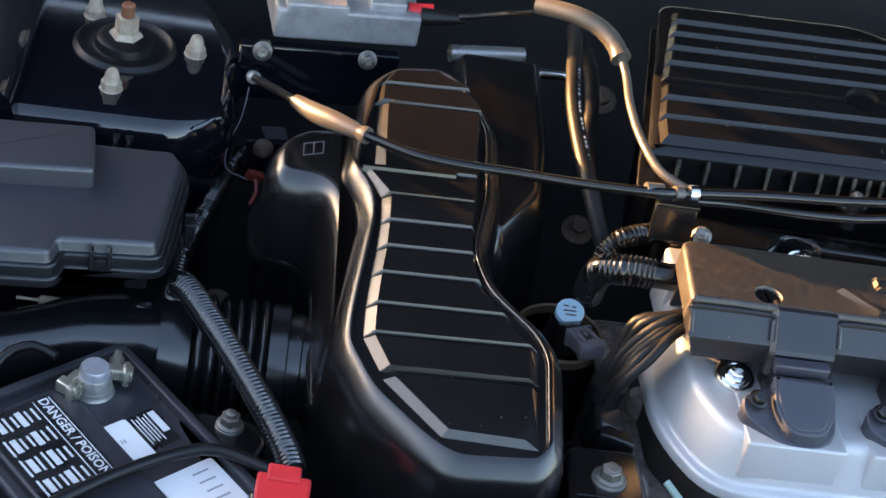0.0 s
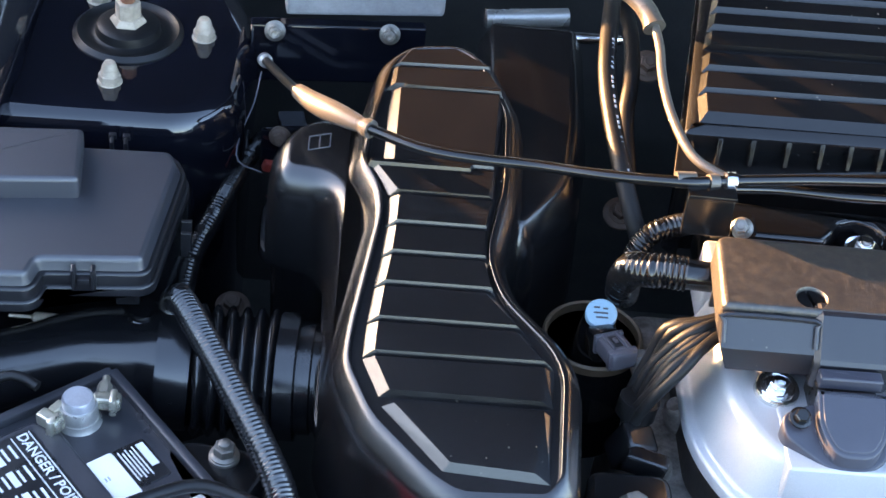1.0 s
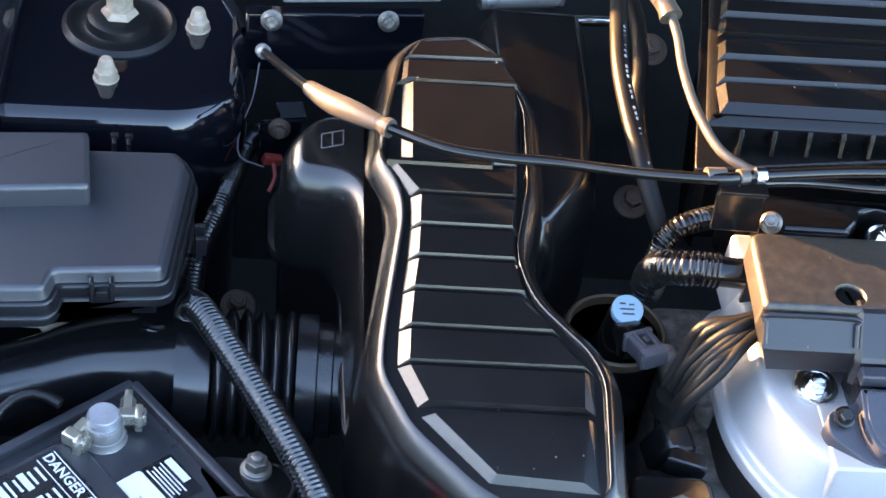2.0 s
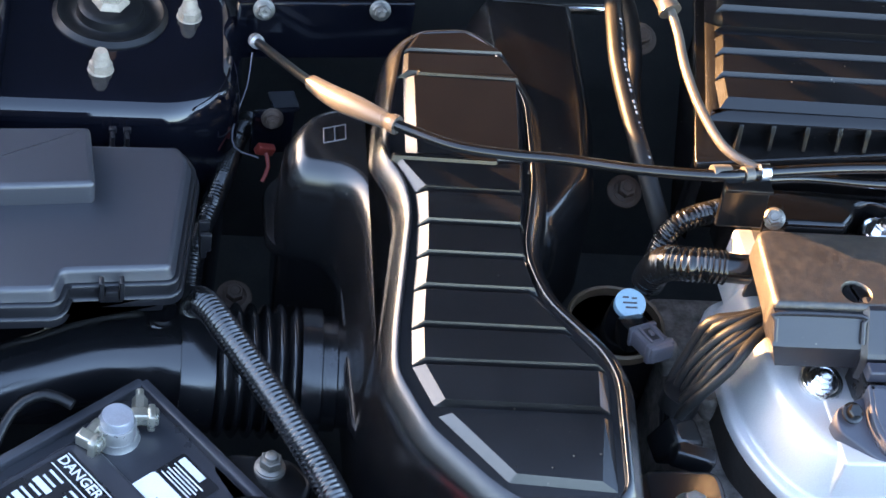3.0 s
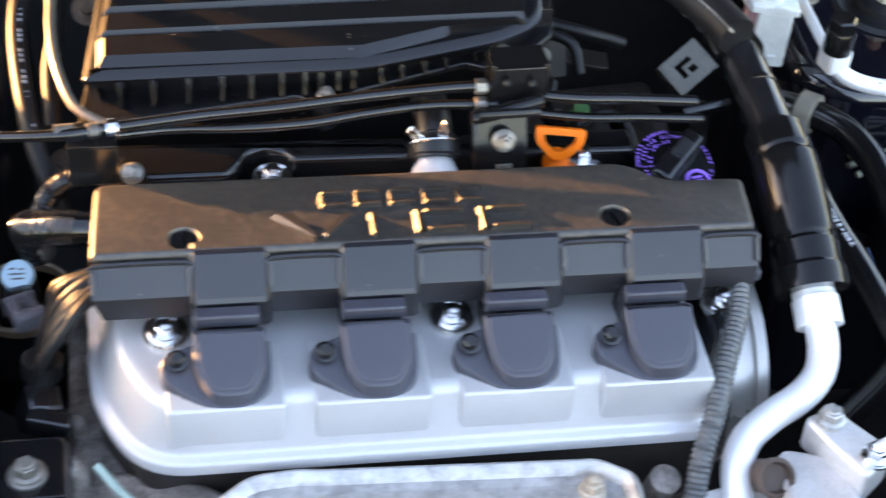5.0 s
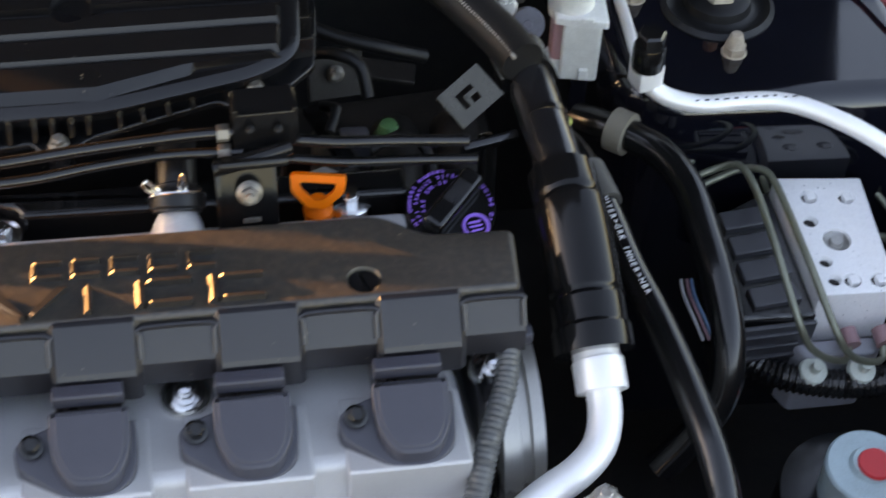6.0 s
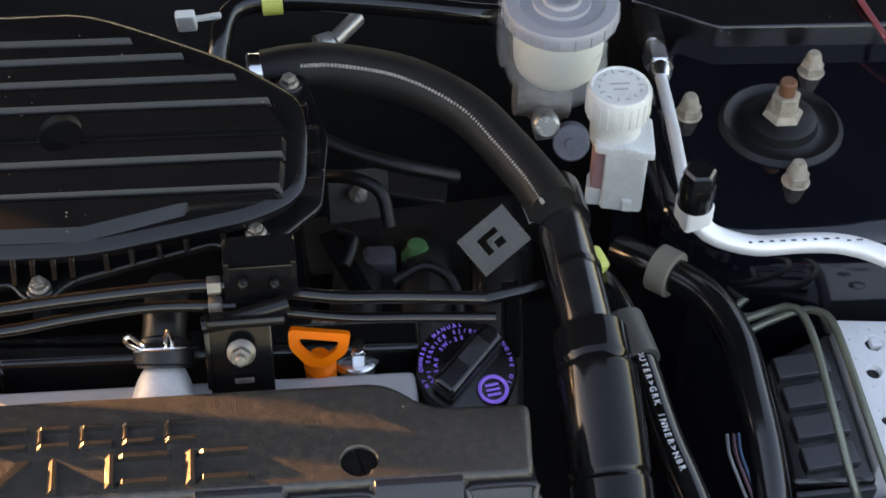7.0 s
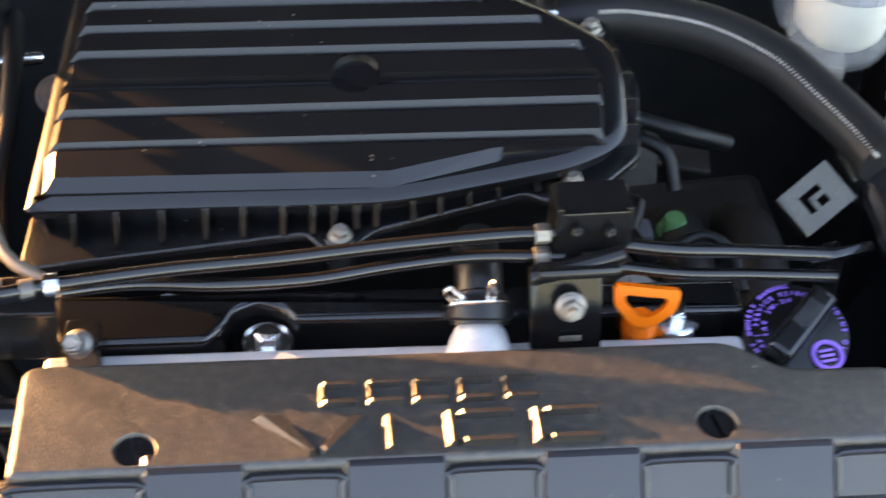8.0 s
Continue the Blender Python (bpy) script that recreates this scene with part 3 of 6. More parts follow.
for a, b in ((-0.1755, -0.119), (-0.075, -0.033), (0.012, 0.053), (0.098, 0.139), (0.185, 0.2195)):
    # moulded lip round each sunk pocket
    bm = B()
    tube(bm, [(a + 0.0010, -0.0408, 0.7990), (a + 0.0010, -0.0325, 0.8082), (a + 0.0026, -0.0300, 0.8112), (b - 0.0026, -0.0300, 0.8112), (b - 0.0010, -0.0325, 0.8082), (b - 0.0010, -0.0408, 0.7990)], 0.0017, 8, 0.004)
    part("pocket_lip", bm, COVER, cover)
for x, y in ((-0.122, -0.015), (0.134, -0.013)):
    bm = B()
    m = pose(x, y, 0.810, 0, 0, 14)
    for sx in (-1, 1):
        half = [Vector((0.0011 * sx, 0.0080)), *[Vector((sx * 0.0082 * math.cos(t), 0.0082 * math.sin(t))) for t in [radians(78 - 15.6 * k) for k in range(11)]], Vector((0.0011 * sx, -0.0080))]
        rings_mesh(bm, [[m @ Vector((p.x, p.y, z)) for p in (half if sx < 0 else half[::-1])] for z in (0.0, 0.0042)])
    part("slotted_screw", bm, PLASTIC, cover, "black slotted plastic screw")


def emblem(poly, high=0.0030, side=0.0011):
    poly = [Vector(p) for p in poly]
    if area2(poly) < 0:
        poly.reverse()
    right = max(p.x for p in poly)
    width = right - min(p.x for p in poly)
    lean = min(0.55, 0.9 * high / width)        # the side towards the sun slopes, the others are steep
    bm = B()
    rings_mesh(bm, [[Vector((p.x, p.y, 0.8155)) for p in poly], [Vector((p.x + lean * (right - p.x), p.y, 0.816 + high)) for p in inset(poly, min(side, 0.0006))]])
    part("emblem_bar", bm, EMBLEM, cover, sharp=0)


for k in range(5):
    x = -0.034 + 0.0205 * k
    emblem([(x - 0.0085, 0.004), (x + 0.0085, 0.004), (x + 0.0085, 0.0072), (x - 0.0085, 0.0072)])
    emblem([(x - 0.0085, 0.0145), (x + 0.0085, 0.0145), (x + 0.0085, 0.0175), (x - 0.0085, 0.0175)])
    emblem([(x - 0.0085, 0.0072), (x - 0.0050, 0.0072), (x - 0.0050, 0.0145), (x - 0.0085, 0.0145)])
emblem([(-0.072, -0.001), (-0.048, -0.023), (-0.044, -0.023), (-0.060, -0.001)], 0.0036, 0.0015)
emblem([(-0.043, -0.023), (-0.022, -0.003), (-0.030, -0.003), (-0.0455, -0.0195)], 0.0036, 0.0015)
emblem([(-0.0155, -0.022), (-0.0105, -0.022), (-0.0105, -0.003), (-0.0155, -0.003)], 0.0036, 0.0015)
for x in (0.0115, 0.0500):
    emblem([(x, -0.021), (x + 0.005, -0.021), (x + 0.005, -0.002), (x, -0.002)], 0.0036, 0.0015)
    for y in (-0.021, -0.0055):
        emblem([(x + 0.0055, y), (x + 0.031, y), (x + 0.031, y + 0.0035), (x + 0.0055, y + 0.0035)], 0.0036, 0.0015)

# ---- ignition coils ----
for i in range(4):
    x = -0.100 + 0.084 * i
    coil = thing("ignition_coil", (x, -0.078, 0.765), "dark grey plastic ignition coil screwed to the valve cover", "ignition coil", "ignition coils on the valve cover")

    def face(x_, y_):
        return 0.7835 + 0.45 * (y_ + 0.080)

    bm = B()
    skirt = rounded([(x - 0.0205, -0.066), (x - 0.030, -0.0690), (x - 0.0395, -0.0735), (x - 0.0385, -0.0850), (x - 0.012, -0.1028), (x + 0.008, -0.1034), (x + 0.0215, -0.094), (x + 0.0235, -0.080), (x + 0.0235, -0.066)], [0.002, 0.006, 0.006, 0.006, 0.012, 0.012, 0.010, 0.008, 0.002], 4)
    slab(bm, skirt, 0.7590, lambda x_, y_: face(x_, y_) - 0.0085, 0.0012)
    body = part("flange", bm, COIL, coil, sharp=20)
    bm = B()
    cap = rounded([(x - 0.0205, -0.0640), (x - 0.0205, -0.0850), (x - 0.0115, -0.1005), (x + 0.0115, -0.1005), (x + 0.0205, -0.0850), (x + 0.0205, -0.0640)], [0.002, 0.011, 0.012, 0.012, 0.011, 0.002], 7)
    slab(bm, cap, lambda x_, y_: face(x_, y_) - 0.012, face, 0.0012)
    part("cap", bm, COIL, coil, sharp=20)
    bm = B()
    slab(bm, [Vector(p) for p in inset([Vector(q) for q in cap], 0.0026)], lambda x_, y_: face(x_, y_) - 0.004, lambda x_, y_: face(x_, y_) + 0.0008, 0.0008)
    part("cap_face", bm, COIL, coil, sharp=20)
    bm = B()
    slab(bm, rounded([(x - 0.0185, -0.0500), (x - 0.0185, -0.0592), (x + 0.0185, -0.0592), (x + 0.0185, -0.0500)], 0.0015, 3), 0.787, 0.7945, 0.0014)
    part("connector_hood", bm, COIL, coil)
    # Black block added so that the gap behind the cap reads as shade
    bm = B()
    block(bm, (0.035, 0.030, 0.024), pose(x, -0.050, 0.771), 0.001)
    part("socket", bm, STICKER, coil, "black block added for the shade behind the cap")
    m = aim((x - 0.0300, -0.0770, face(x, -0.0770) - 0.0055), (0, -0.45, 1))
    bm = B()
    lathe(bm, [(0.0066, 0.0), (0.0064, 0.0015), (0.005, 0.002)], m, 22)
    hexagon(bm, 0.0044, 0.0015, 0.006, m)
    part("screw", bm, surface("blackened_steel", (0.05, 0.05, 0.05), 0.22, metal=0.9, bump=0.1) if i == 0 else bpy.data.materials["blackened_steel"], coil, "small dark steel screw")
SITE = LEVEL
# ---- resonator box ----
def res_top(x, y):
    return 0.8226 + 0.1767 * x + 0.163 * y


res = thing("air_intake_resonator", (-0.33, 0.05, 0.62), "black plastic air intake resonator box with a ribbed lid", "intake box")
deck = rounded([(-0.380, 0.225), (-0.362, 0.242), (-0.324, 0.240), (-0.305, 0.222), (-0.285, 0.168), (-0.286, 0.100), (-0.296, 0.048), (-0.288, 0.018), (-0.258, -0.022),
                (-0.250, -0.045), (-0.253, -0.120), (-0.266, -0.136), (-0.322, -0.131), (-0.342, -0.115), (-0.378, -0.072), (-0.396, -0.030), (-0.394, -0.001), (-0.381, 0.086), (-0.384, 0.108), (-0.395, 0.130), (-0.390, 0.175)], 0.012, 4)
bm = B()
rings = []
deck = [Vector(p) for p in deck]
for off, down in ((-0.007, 0.100), (-0.006, 0.060), (-0.0045, 0.030), (-0.003, 0.020), (-0.0012, 0.0130), (0.0008, 0.0092), (0.0056, 0.0036), (0.0076, 0.0018), (0.0094, 0.0012), (0.0098, 0.0012), (0.0104, 0.0022), (0.0112, 0.0044)):
    rings.append([Vector((p.x, p.y, res_top(p.x, p.y) - down)) for p in inset(deck, off)])
rings_mesh(bm, rings)
lid = part("lid", bm, PLASTIC, res, sharp=55)
# raised panels across the lid: left and right ends of the front and back edge of each
lines = [((-0.3745, 0.216), (-0.305, 0.205)), ((-0.376, 0.196), (-0.2965, 0.184)), ((-0.3835, 0.127), (-0.300, 0.114)), ((-0.3685, 0.101), (-0.301, 0.0895)), ((-0.3695, 0.0755), (-0.304, 0.065)),
         ((-0.3710, 0.0515), (-0.304, 0.041)), ((-0.3740, 0.0275), (-0.300, 0.016)), ((-0.3765, 0.0005), (-0.282, -0.014)), ((-0.3775, -0.0250), (-0.2655, -0.041)), ((-0.3665, -0.0540), (-0.266, -0.069)), ((-0.328, -0.1060), (-0.268, -0.1180))]
lines.insert(0, ((-0.366, 0.231), (-0.326, 0.229)))
for k, ((la, ra), (lb, rb)) in enumerate(zip(lines, lines[1:])):
    la, ra, lb, rb = Vector(la), Vector(ra), Vector(lb), Vector(rb)
    gap = 0.0008
    quad = [la + Vector((0, -gap)), lb + Vector((0, gap)), rb + Vector((0, gap)), ra + Vector((0, -gap))]
    if k == 2:
        quad = [la + Vector((0.004, -gap)), lb + Vector((0.010, gap)), rb + Vector((0, gap)), ra + Vector((0, -gap))]
    if k == 10:
        quad = [la + Vector((0.002, -0.006)), lb, rb, ra + Vector((0, -0.004))]
    bm = B()
    lid_pad(bm, quad, lambda x, y: res_top(x, y) - 0.0046, lambda x, y: res_top(x, y) + 0.0002, 0.0070, 0.0065 if k > 6 else 0.0035, 0.0008, 0.0024 if k < 10 else 0.0050)
    part("lid_panel", bm, PLASTIC, lid, sharp=0)
# short stiffening bar behind the cable
bm = B()
chamfer_pad(bm, [Vector(p) for p in ((-0.383, 0.1315), (-0.384, 0.1245), (-0.316, 0.1125), (-0.315, 0.1195))], lambda x, y: res_top(x, y) - 0.003, lambda x, y: res_top(x, y) + 0.0022, 0.0022)
part("lid_bar", bm, PLASTIC, lid, sharp=0)
bm = B()
chamfer_pad(bm, [Vector(p) for p in ((-0.364, 0.199), (-0.364, 0.193), (-0.297, 0.1805), (-0.297, 0.1865))], lambda x, y: res_top(x, y) - 0.003, lambda x, y: res_top(x, y) + 0.0016, 0.002)
part("lid_bar", bm, PLASTIC, lid, sharp=0)
bm = B()
shoulder = [Vector(p) for p in rounded([(-0.445, 0.136), (-0.445, 0.170), (-0.425, 0.190), (-0.385, 0.186), (-0.370, 0.05), (-0.385, -0.03), (-0.398, -0.010), (-0.400, 0.096), (-0.408, 0.126)], [0.012, 0.014, 0.014, 0.004, 0.004, 0.004, 0.008, 0.02, 0.014], 6)]
rings = []
for off, down in ((-0.004, 0.085), (-0.0035, 0.04), (-0.0025, 0.030), (0.000, 0.0230), (0.0030, 0.0180), (0.0068, 0.0145), (0.0100, 0.0132), (0.0118, 0.0130)):
    rings.append([Vector((p.x, p.y, res_top(p.x, p.y) - down)) for p in inset(shoulder, off)])
rings_mesh(bm, rings)
part("shoulder", bm, PLASTIC, res, sharp=55)
bm = B()
for x0, y0, x1, y1 in ((-0.423, 0.1665, -0.409, 0.1685), (-0.423, 0.1545, -0.409, 0.1565), (-0.423, 0.1545, -0.423, 0.1665), (-0.416, 0.1555, -0.416, 0.1675), (-0.409, 0.1565, -0.409, 0.1685)):
    tube(bm, [(x0, y0, res_top(x0, y0) - 0.0128), (x1, y1, res_top(x1, y1) - 0.0128)], 0.0004, 6, 0.01)
part("moulded_mark", bm, CONN, res)
# lower shell with its joint rim
low = [Vector(p) for p in rounded([(-0.447, 0.150), (-0.448, 0.200), (-0.40, 0.26), (-0.31, 0.26), (-0.250, 0.255), (-0.250, 0.20), (-0.270, 0.135), (-0.280, 0.06), (-0.285, 0.01), (-0.248, -0.03), (-0.246, -0.118), (-0.264, -0.132), (-0.322, -0.128), (-0.345, -0.096), (-0.376, -0.046), (-0.398, -0.012), (-0.399, 0.120), (-0.412, 0.140)], 0.010, 4)]
bm = B()
rings = []
for off, z in ((0.012, 0.52), (0.004, 0.60), (0.002, 0.664), (-0.0065, 0.666), (-0.0070, 0.671), (-0.0055, 0.674), (0.0, 0.676), (0.0, 0.680), (0.004, 0.683)):
    rings.append([Vector((p.x, p.y, z)) for p in inset(low, off)])
rings_mesh(bm, rings)
part("lower_shell", bm, PLASTIC, res)
# side duct on the engine side, with a slanted flank
bm = B()
rings = []
for off, z in ((-0.010, 0.66), (-0.006, 0.735), (-0.004, 0.744), (0.0030, 0.7605), (0.0055, 0.7625), (0.010, 0.763)):
    rings.append([Vector((p.x, p.y, z + 0.05 * (p.y - 0.12))) for p in inset([Vector(q) for q in rounded([(-0.300, 0.096), (-0.280, 0.090), (-0.246, 0.138), (-0.238, 0.20), (-0.236, 0.315), (-0.305, 0.315)], 0.01, 4)], off)])
rings_mesh(bm, rings)
part("side_duct", bm, PLASTIC, res)

# ---- fuse box ----
fuse = thing("fuse_box", (-0.57, 0.1, 0.6), "dark grey plastic fuse box with a stepped lid", "fuse box")
flid = [Vector(p) for p in rounded([(-0.68, 0.0215), (-0.5860, 0.0300), (-0.5825, 0.0455), (-0.5180, 0.0525), (-0.5085, 0.150), (-0.5155, 0.164), (-0.68, 0.155)], 0.004)]
bm = B()
slab(bm, flid, 0.7315, 0.742, 0.0035, taper=0.003)
part("lid", bm, FUSE, fuse)
bm = B()
slab(bm, inset(flid, -0.0055), 0.7230, 0.7335, 0.002)
slab(bm, inset(flid, -0.0080), 0.7175, 0.7245, 0.002)
part("lid_rim", bm, FUSE_RIM, fuse)
bm = B()
slab(bm, rounded([(-0.68, 0.092), (-0.566, 0.106), (-0.572, 0.160), (-0.68, 0.150)], 0.004), 0.735, 0.758, 0.0035)
part("raised_lid", bm, FUSE, fuse)
bm = B()
slab(bm, rounded([(-0.68, 0.098), (-0.530, 0.108), (-0.512, 0.118), (-0.502, 0.160), (-0.68, 0.155)], 0.004), 0.58, 0.716, 0.003)
part("base", bm, PLASTIC, fuse)
bm = B()
slab(bm, rounded([(-0.68, 0.062), (-0.590, 0.066), (-0.520, 0.072), (-0.506, 0.150), (-0.68, 0.150)], 0.004), 0.700, 0.7190, 0.002)
part("skirt", bm, PLASTIC, fuse)
for x, y, z, t in ((-0.5530, 0.0405, 0.7310, 6), (-0.5290, 0.0600, 0.7060, 6), (-0.497, 0.103, 0.7180, 96), (-0.556, 0.172, 0.718, 188)):
    bm = B()
    m = pose(x, y, z, 0, 0, t)
    block(bm, (0.015, 0.004, 0.012), m @ pose(0, 0.001, -0.004), 0.001)
    block(bm, (0.003, 0.007, 0.015), m @ pose(-0.006, 0.000, 0.003), 0.0008)
    block(bm, (0.003, 0.007, 0.015), m @ pose(0.006, 0.000, 0.003), 0.0008)
    block(bm, (0.008, 0.005, 0.004), m @ pose(0, -0.001, 0.001), 0.0008)
    part("latch", bm, FUSE_RIM, fuse)
for x in (-0.5585, -0.5490):
    bm = B()
    block(bm, (0.0026, 0.010, 0.016), pose(x, 0.187, 0.722, 0, 0, 8), 0.0007)
    block(bm, (0.005, 0.004, 0.004), pose(x, 0.191, 0.729, 0, 0, 8), 0.0007)
    part("rear_clip", bm, FUSE_RIM, fuse)
stick = thing("cream_strip", (-0.592, 0.0826, 0.65), "cream plastic strip lying under the fuse box", "strip")
bm = B()
tube(bm, [(-0.6115, 0.0823, 0.6560), (-0.597, 0.0824, 0.6558), (-0.586, 0.0826, 0.6555), (-0.573, 0.0828, 0.6545)], lambda s, w: 0.0014 if s < w * 0.4 else 0.0044, 12, 0.002, flat=0.7)
part("strip", bm, surface("cream_plastic", (0.62, 0.52, 0.38), 0.5, bump=0.1), stick)

# ---- intake duct: hard pipe, bellows ----
duct = thing("intake_duct", (-0.46, 0.05, 0.5), "black rubber intake bellows with a hard plastic pipe", "air duct")
bm = B()
tube(bm, [(-0.70, 0.015, 0.630), (-0.645, 0.035, 0.636), (-0.600, 0.052, 0.640), (-0.555, 0.066, 0.642), (-0.512, 0.066, 0.642), (-0.498, 0.066, 0.642)], lambda s, w: 0.026 + 0.012 * max(0, (s - w * 0.55) / (w * 0.45)), 28)
part("pipe", bm, BELLOWS, duct, "gloss black plastic pipe")
bm = B()


def bellow(s, whole):
    if s < 0.022:
        return 0.0415
    if s > 0.094:
        return 0.0355 if s > 0.104 else 0.038
    return 0.0360 + 0.0085 * abs(math.sin(math.pi * (s - 0.022) / 0.0097)) ** 0.8 if s < 0.080 else 0.0430


tube(bm, [(-0.510, 0.060, 0.642), (-0.450, 0.062, 0.640), (-0.394, 0.060, 0.642)], bellow, 40, 0.0010)
part("bellows", bm, BELLOWS, duct, sharp=60)
bm = B()
m = aim((-0.521, 0.074, 0.676), (0, -0.1, 1))
lathe(bm, [(0.013, -0.02), (0.013, 0.0), (0.011, 0.002), (0.009, 0.002), (0.0085, 0.0045), (0, 0.005)], m, 26)
part("plug", bm, PLASTIC, duct)

# ---- battery ----
bat = thing("car_battery", (-0.53, -0.1, 0.48), "black car battery with a danger label and a white label", "battery")
U, V = Vector((0.634, -0.773)), Vector((-0.773, -0.634))
C0 = Vector((-0.532, 0.012))


def on_bat(u, v):
    return C0 + U * u + V * v


BM3 = Matrix(((U.x, -V.x, 0, 0), (U.y, -V.y, 0, 0), (0, 0, 1, 0), (0, 0, 0, 1)))


def bat_pose(u, v, z):
    p = on_bat(u, v)
    return Matrix.Translation((p.x, p.y, z)) @ BM3


def bat_quad(u0, v0, u1, v1, r=0.003):
    return rounded([on_bat(u0, v0), on_bat(u1, v0), on_bat(u1, v1), on_bat(u0, v1)], r, 4)


bm = B()
slab(bm, bat_quad(0, 0, 0.238, 0.129, 0.006), 0.46, 0.664, 0.003)
part("case", bm, BATTERY, bat)
bm = B()
slab(bm, bat_quad(-0.002, -0.002, 0.24, 0.131, 0.006), 0.660, 0.678, 0.004)
part("lid", bm, BATTERY, bat)
bm = B()
slab(bm, rounded([on_bat(0.012, 0.062), on_bat(0.022, 0.052), on_bat(0.20, 0.052), on_bat(0.21, 0.062), on_bat(0.21, 0.122), on_bat(0.012, 0.122)], 0.004, 4), 0.676, 0.6835, 0.0025)
part("vent_cover", bm, BATTERY, bat)
for a, b in (((0.0, 0.0), (0.24, 0.0)), ((0.0, 0.0), (0.0, 0.129))):
    bm = B()
    p, q = on_bat(*a), on_bat(*b)
    mid, way = (p + q) / 2, q - p
    block(bm, (way.length, 0.007, 0.008), Matrix.Translation((mid.x, mid.y, 0.6805)) @ Matrix.Rotation(math.atan2(way.y, way.x), 4, "Z"), 0.002)
    part("rim", bm, BATTERY, bat)
bm = B()
slab(bm, bat_quad(0.017, 0.066, 0.099, 0.119, 0.003), 0.6832, 0.6839, 0.0003)
danger = part("danger_label", bm, STICKER, bat, "black label with white warning lettering")
words("DANGER / POISON", 0.0092, bat_pose(0.058, 0.0765, 0.68415), WHITE_PRINT, danger, bold=0.0002)
rng = random.Random(7)
bm = B()
for col in range(4):
    for row in range(7):
        u0 = 0.021 + 0.0195 * col
        block(bm, (0.010 + 0.006 * rng.random(), 0.0016 if row not in (2, 5) else 0.0042, 0.0002), bat_pose(u0 + 0.008, 0.084 + 0.005 * row, 0.6841), 0)
block(bm, (0.078, 0.0007, 0.0002), bat_pose(0.058, 0.0685, 0.6841), 0)
block(bm, (0.078, 0.0007, 0.0002), bat_pose(0.058, 0.0800, 0.6841), 0)
part("small_print", bm, WHITE_PRINT, danger)
bm = B()
slab(bm, bat_quad(0.056, 0.034, 0.095, 0.062, 0.003), 0.6778, 0.6788, 0.0003)
white = part("white_label", bm, PAPER, bat, "blank-looking white paper label")
bm = B()
for k in range(2):
    block(bm, (0.0035, 0.0010, 0.0002), bat_pose(0.0740, 0.0455 + 0.0022 * k, 0.6790), 0)
part("small_print", bm, GREY_PRINT, white)
bm = B()
slab(bm, bat_quad(0.056, 0.012, 0.090, 0.0338, 0.002), 0.6778, 0.6786, 0.0003)
maker = part("maker_label", bm, STICKER, bat, "black label with a white emblem and small print")
bm = B()
block(bm, (0.020, 0.005, 0.0003), bat_pose(0.069, 0.0165, 0.6788), 0.0)
part("emblem", bm, WHITE_PRINT, maker)
for row in range(5):
    bm = B()
    block(bm, (0.026 - 0.004 * (row % 2), 0.0009, 0.0002), bat_pose(0.072, 0.0215 + 0.0024 * row, 0.6788), 0)
    part("print_line", bm, WHITE_PRINT, maker)
bm = B()
slab(bm, bat_quad(0.113, 0.006, 0.158, 0.062, 0.003), 0.6778, 0.6788, 0.0003)
code = part("white_label", bm, PAPER, bat, "white label with grey print")
bm = B()
for row in range(4):
    block(bm, (0.0014, 0.012, 0.0002), bat_pose(0.121 + 0.0080 * row, 0.020, 0.6790), 0)
part("small_print", bm, GREY_PRINT, code)
# terminal post with its clamp
px, py = on_bat(0.022, 0.036)
m = Matrix.Translation((px, py, 0.677))
bm = B()
lathe(bm, [(0.015, 0), (0.0135, 0.002), (0.0125, 0.005), (0.0125, 0.0055)], m, 28)
lathe(bm, [(0.0118, 0.004), (0.0118, 0.014), (0.0112, 0.015)], m, 28)
clampring = part("terminal_ring", bm, GREY_HOSE, bat, "grey lead terminal ring")
bm = B()
lathe(bm, [(0.0100, 0.006), (0.0098, 0.020), (0.0088, 0.0215), (0.0, 0.0215)], m, 28)
part("post", bm, surface("lead_post", (0.50, 0.51, 0.55), 0.4, metal=0.7, bump=0.3), bat, "lead battery post")
for u, v, t in ((0.022 + 0.004, 0.036 - 0.0175, 52), (0.022, 0.036 + 0.019, 20)):
    q = on_bat(u, v)
    bm = B()
    mm = Matrix.Translation((q.x, q.y, 0.688)) @ BM3 @ Matrix.Rotation(radians(t), 4, "Z")
    block(bm, (0.017, 0.0085, 0.009), mm, 0.0016)
    block(bm, (0.0045, 0.012, 0.013), mm @ pose(0.004, -0.001, 0), 0.0012)
    hexagon(bm, 0.0048, 0.0, 0.010, mm @ pose(-0.003, 0.004, 0.0, -90, 0, 0))
    lathe(bm, [(0.0026, 0.0), (0.0026, 0.016), (0, 0.0165)], mm @ pose(-0.003, 0.004, 0.0, -90, 0, 0), 12)
    part("clamp_lug", bm, surface("tinned_steel", (0.66, 0.62, 0.50), 0.3, metal=0.9, bump=0.35) if t == 52 else bpy.data.materials["tinned_steel"], clampring)
cable = thing("battery_cable", (-0.60, 0.0, 0.6), "thin black battery cable beside the terminal", "cable")
bm = B()
tube(bm, [(-0.572, -0.018, 0.694), (-0.588, -0.012, 0.696), (-0.606, -0.020, 0.690), (-0.618, -0.045, 0.672), (-0.622, -0.07, 0.63)], 0.0034, 12)
part("insulation", bm, RUBBER, cable)
strap = thing("battery_strap", (-0.48, -0.09, 0.68), "black hold-down strap across the battery", "strap")
bm = B()
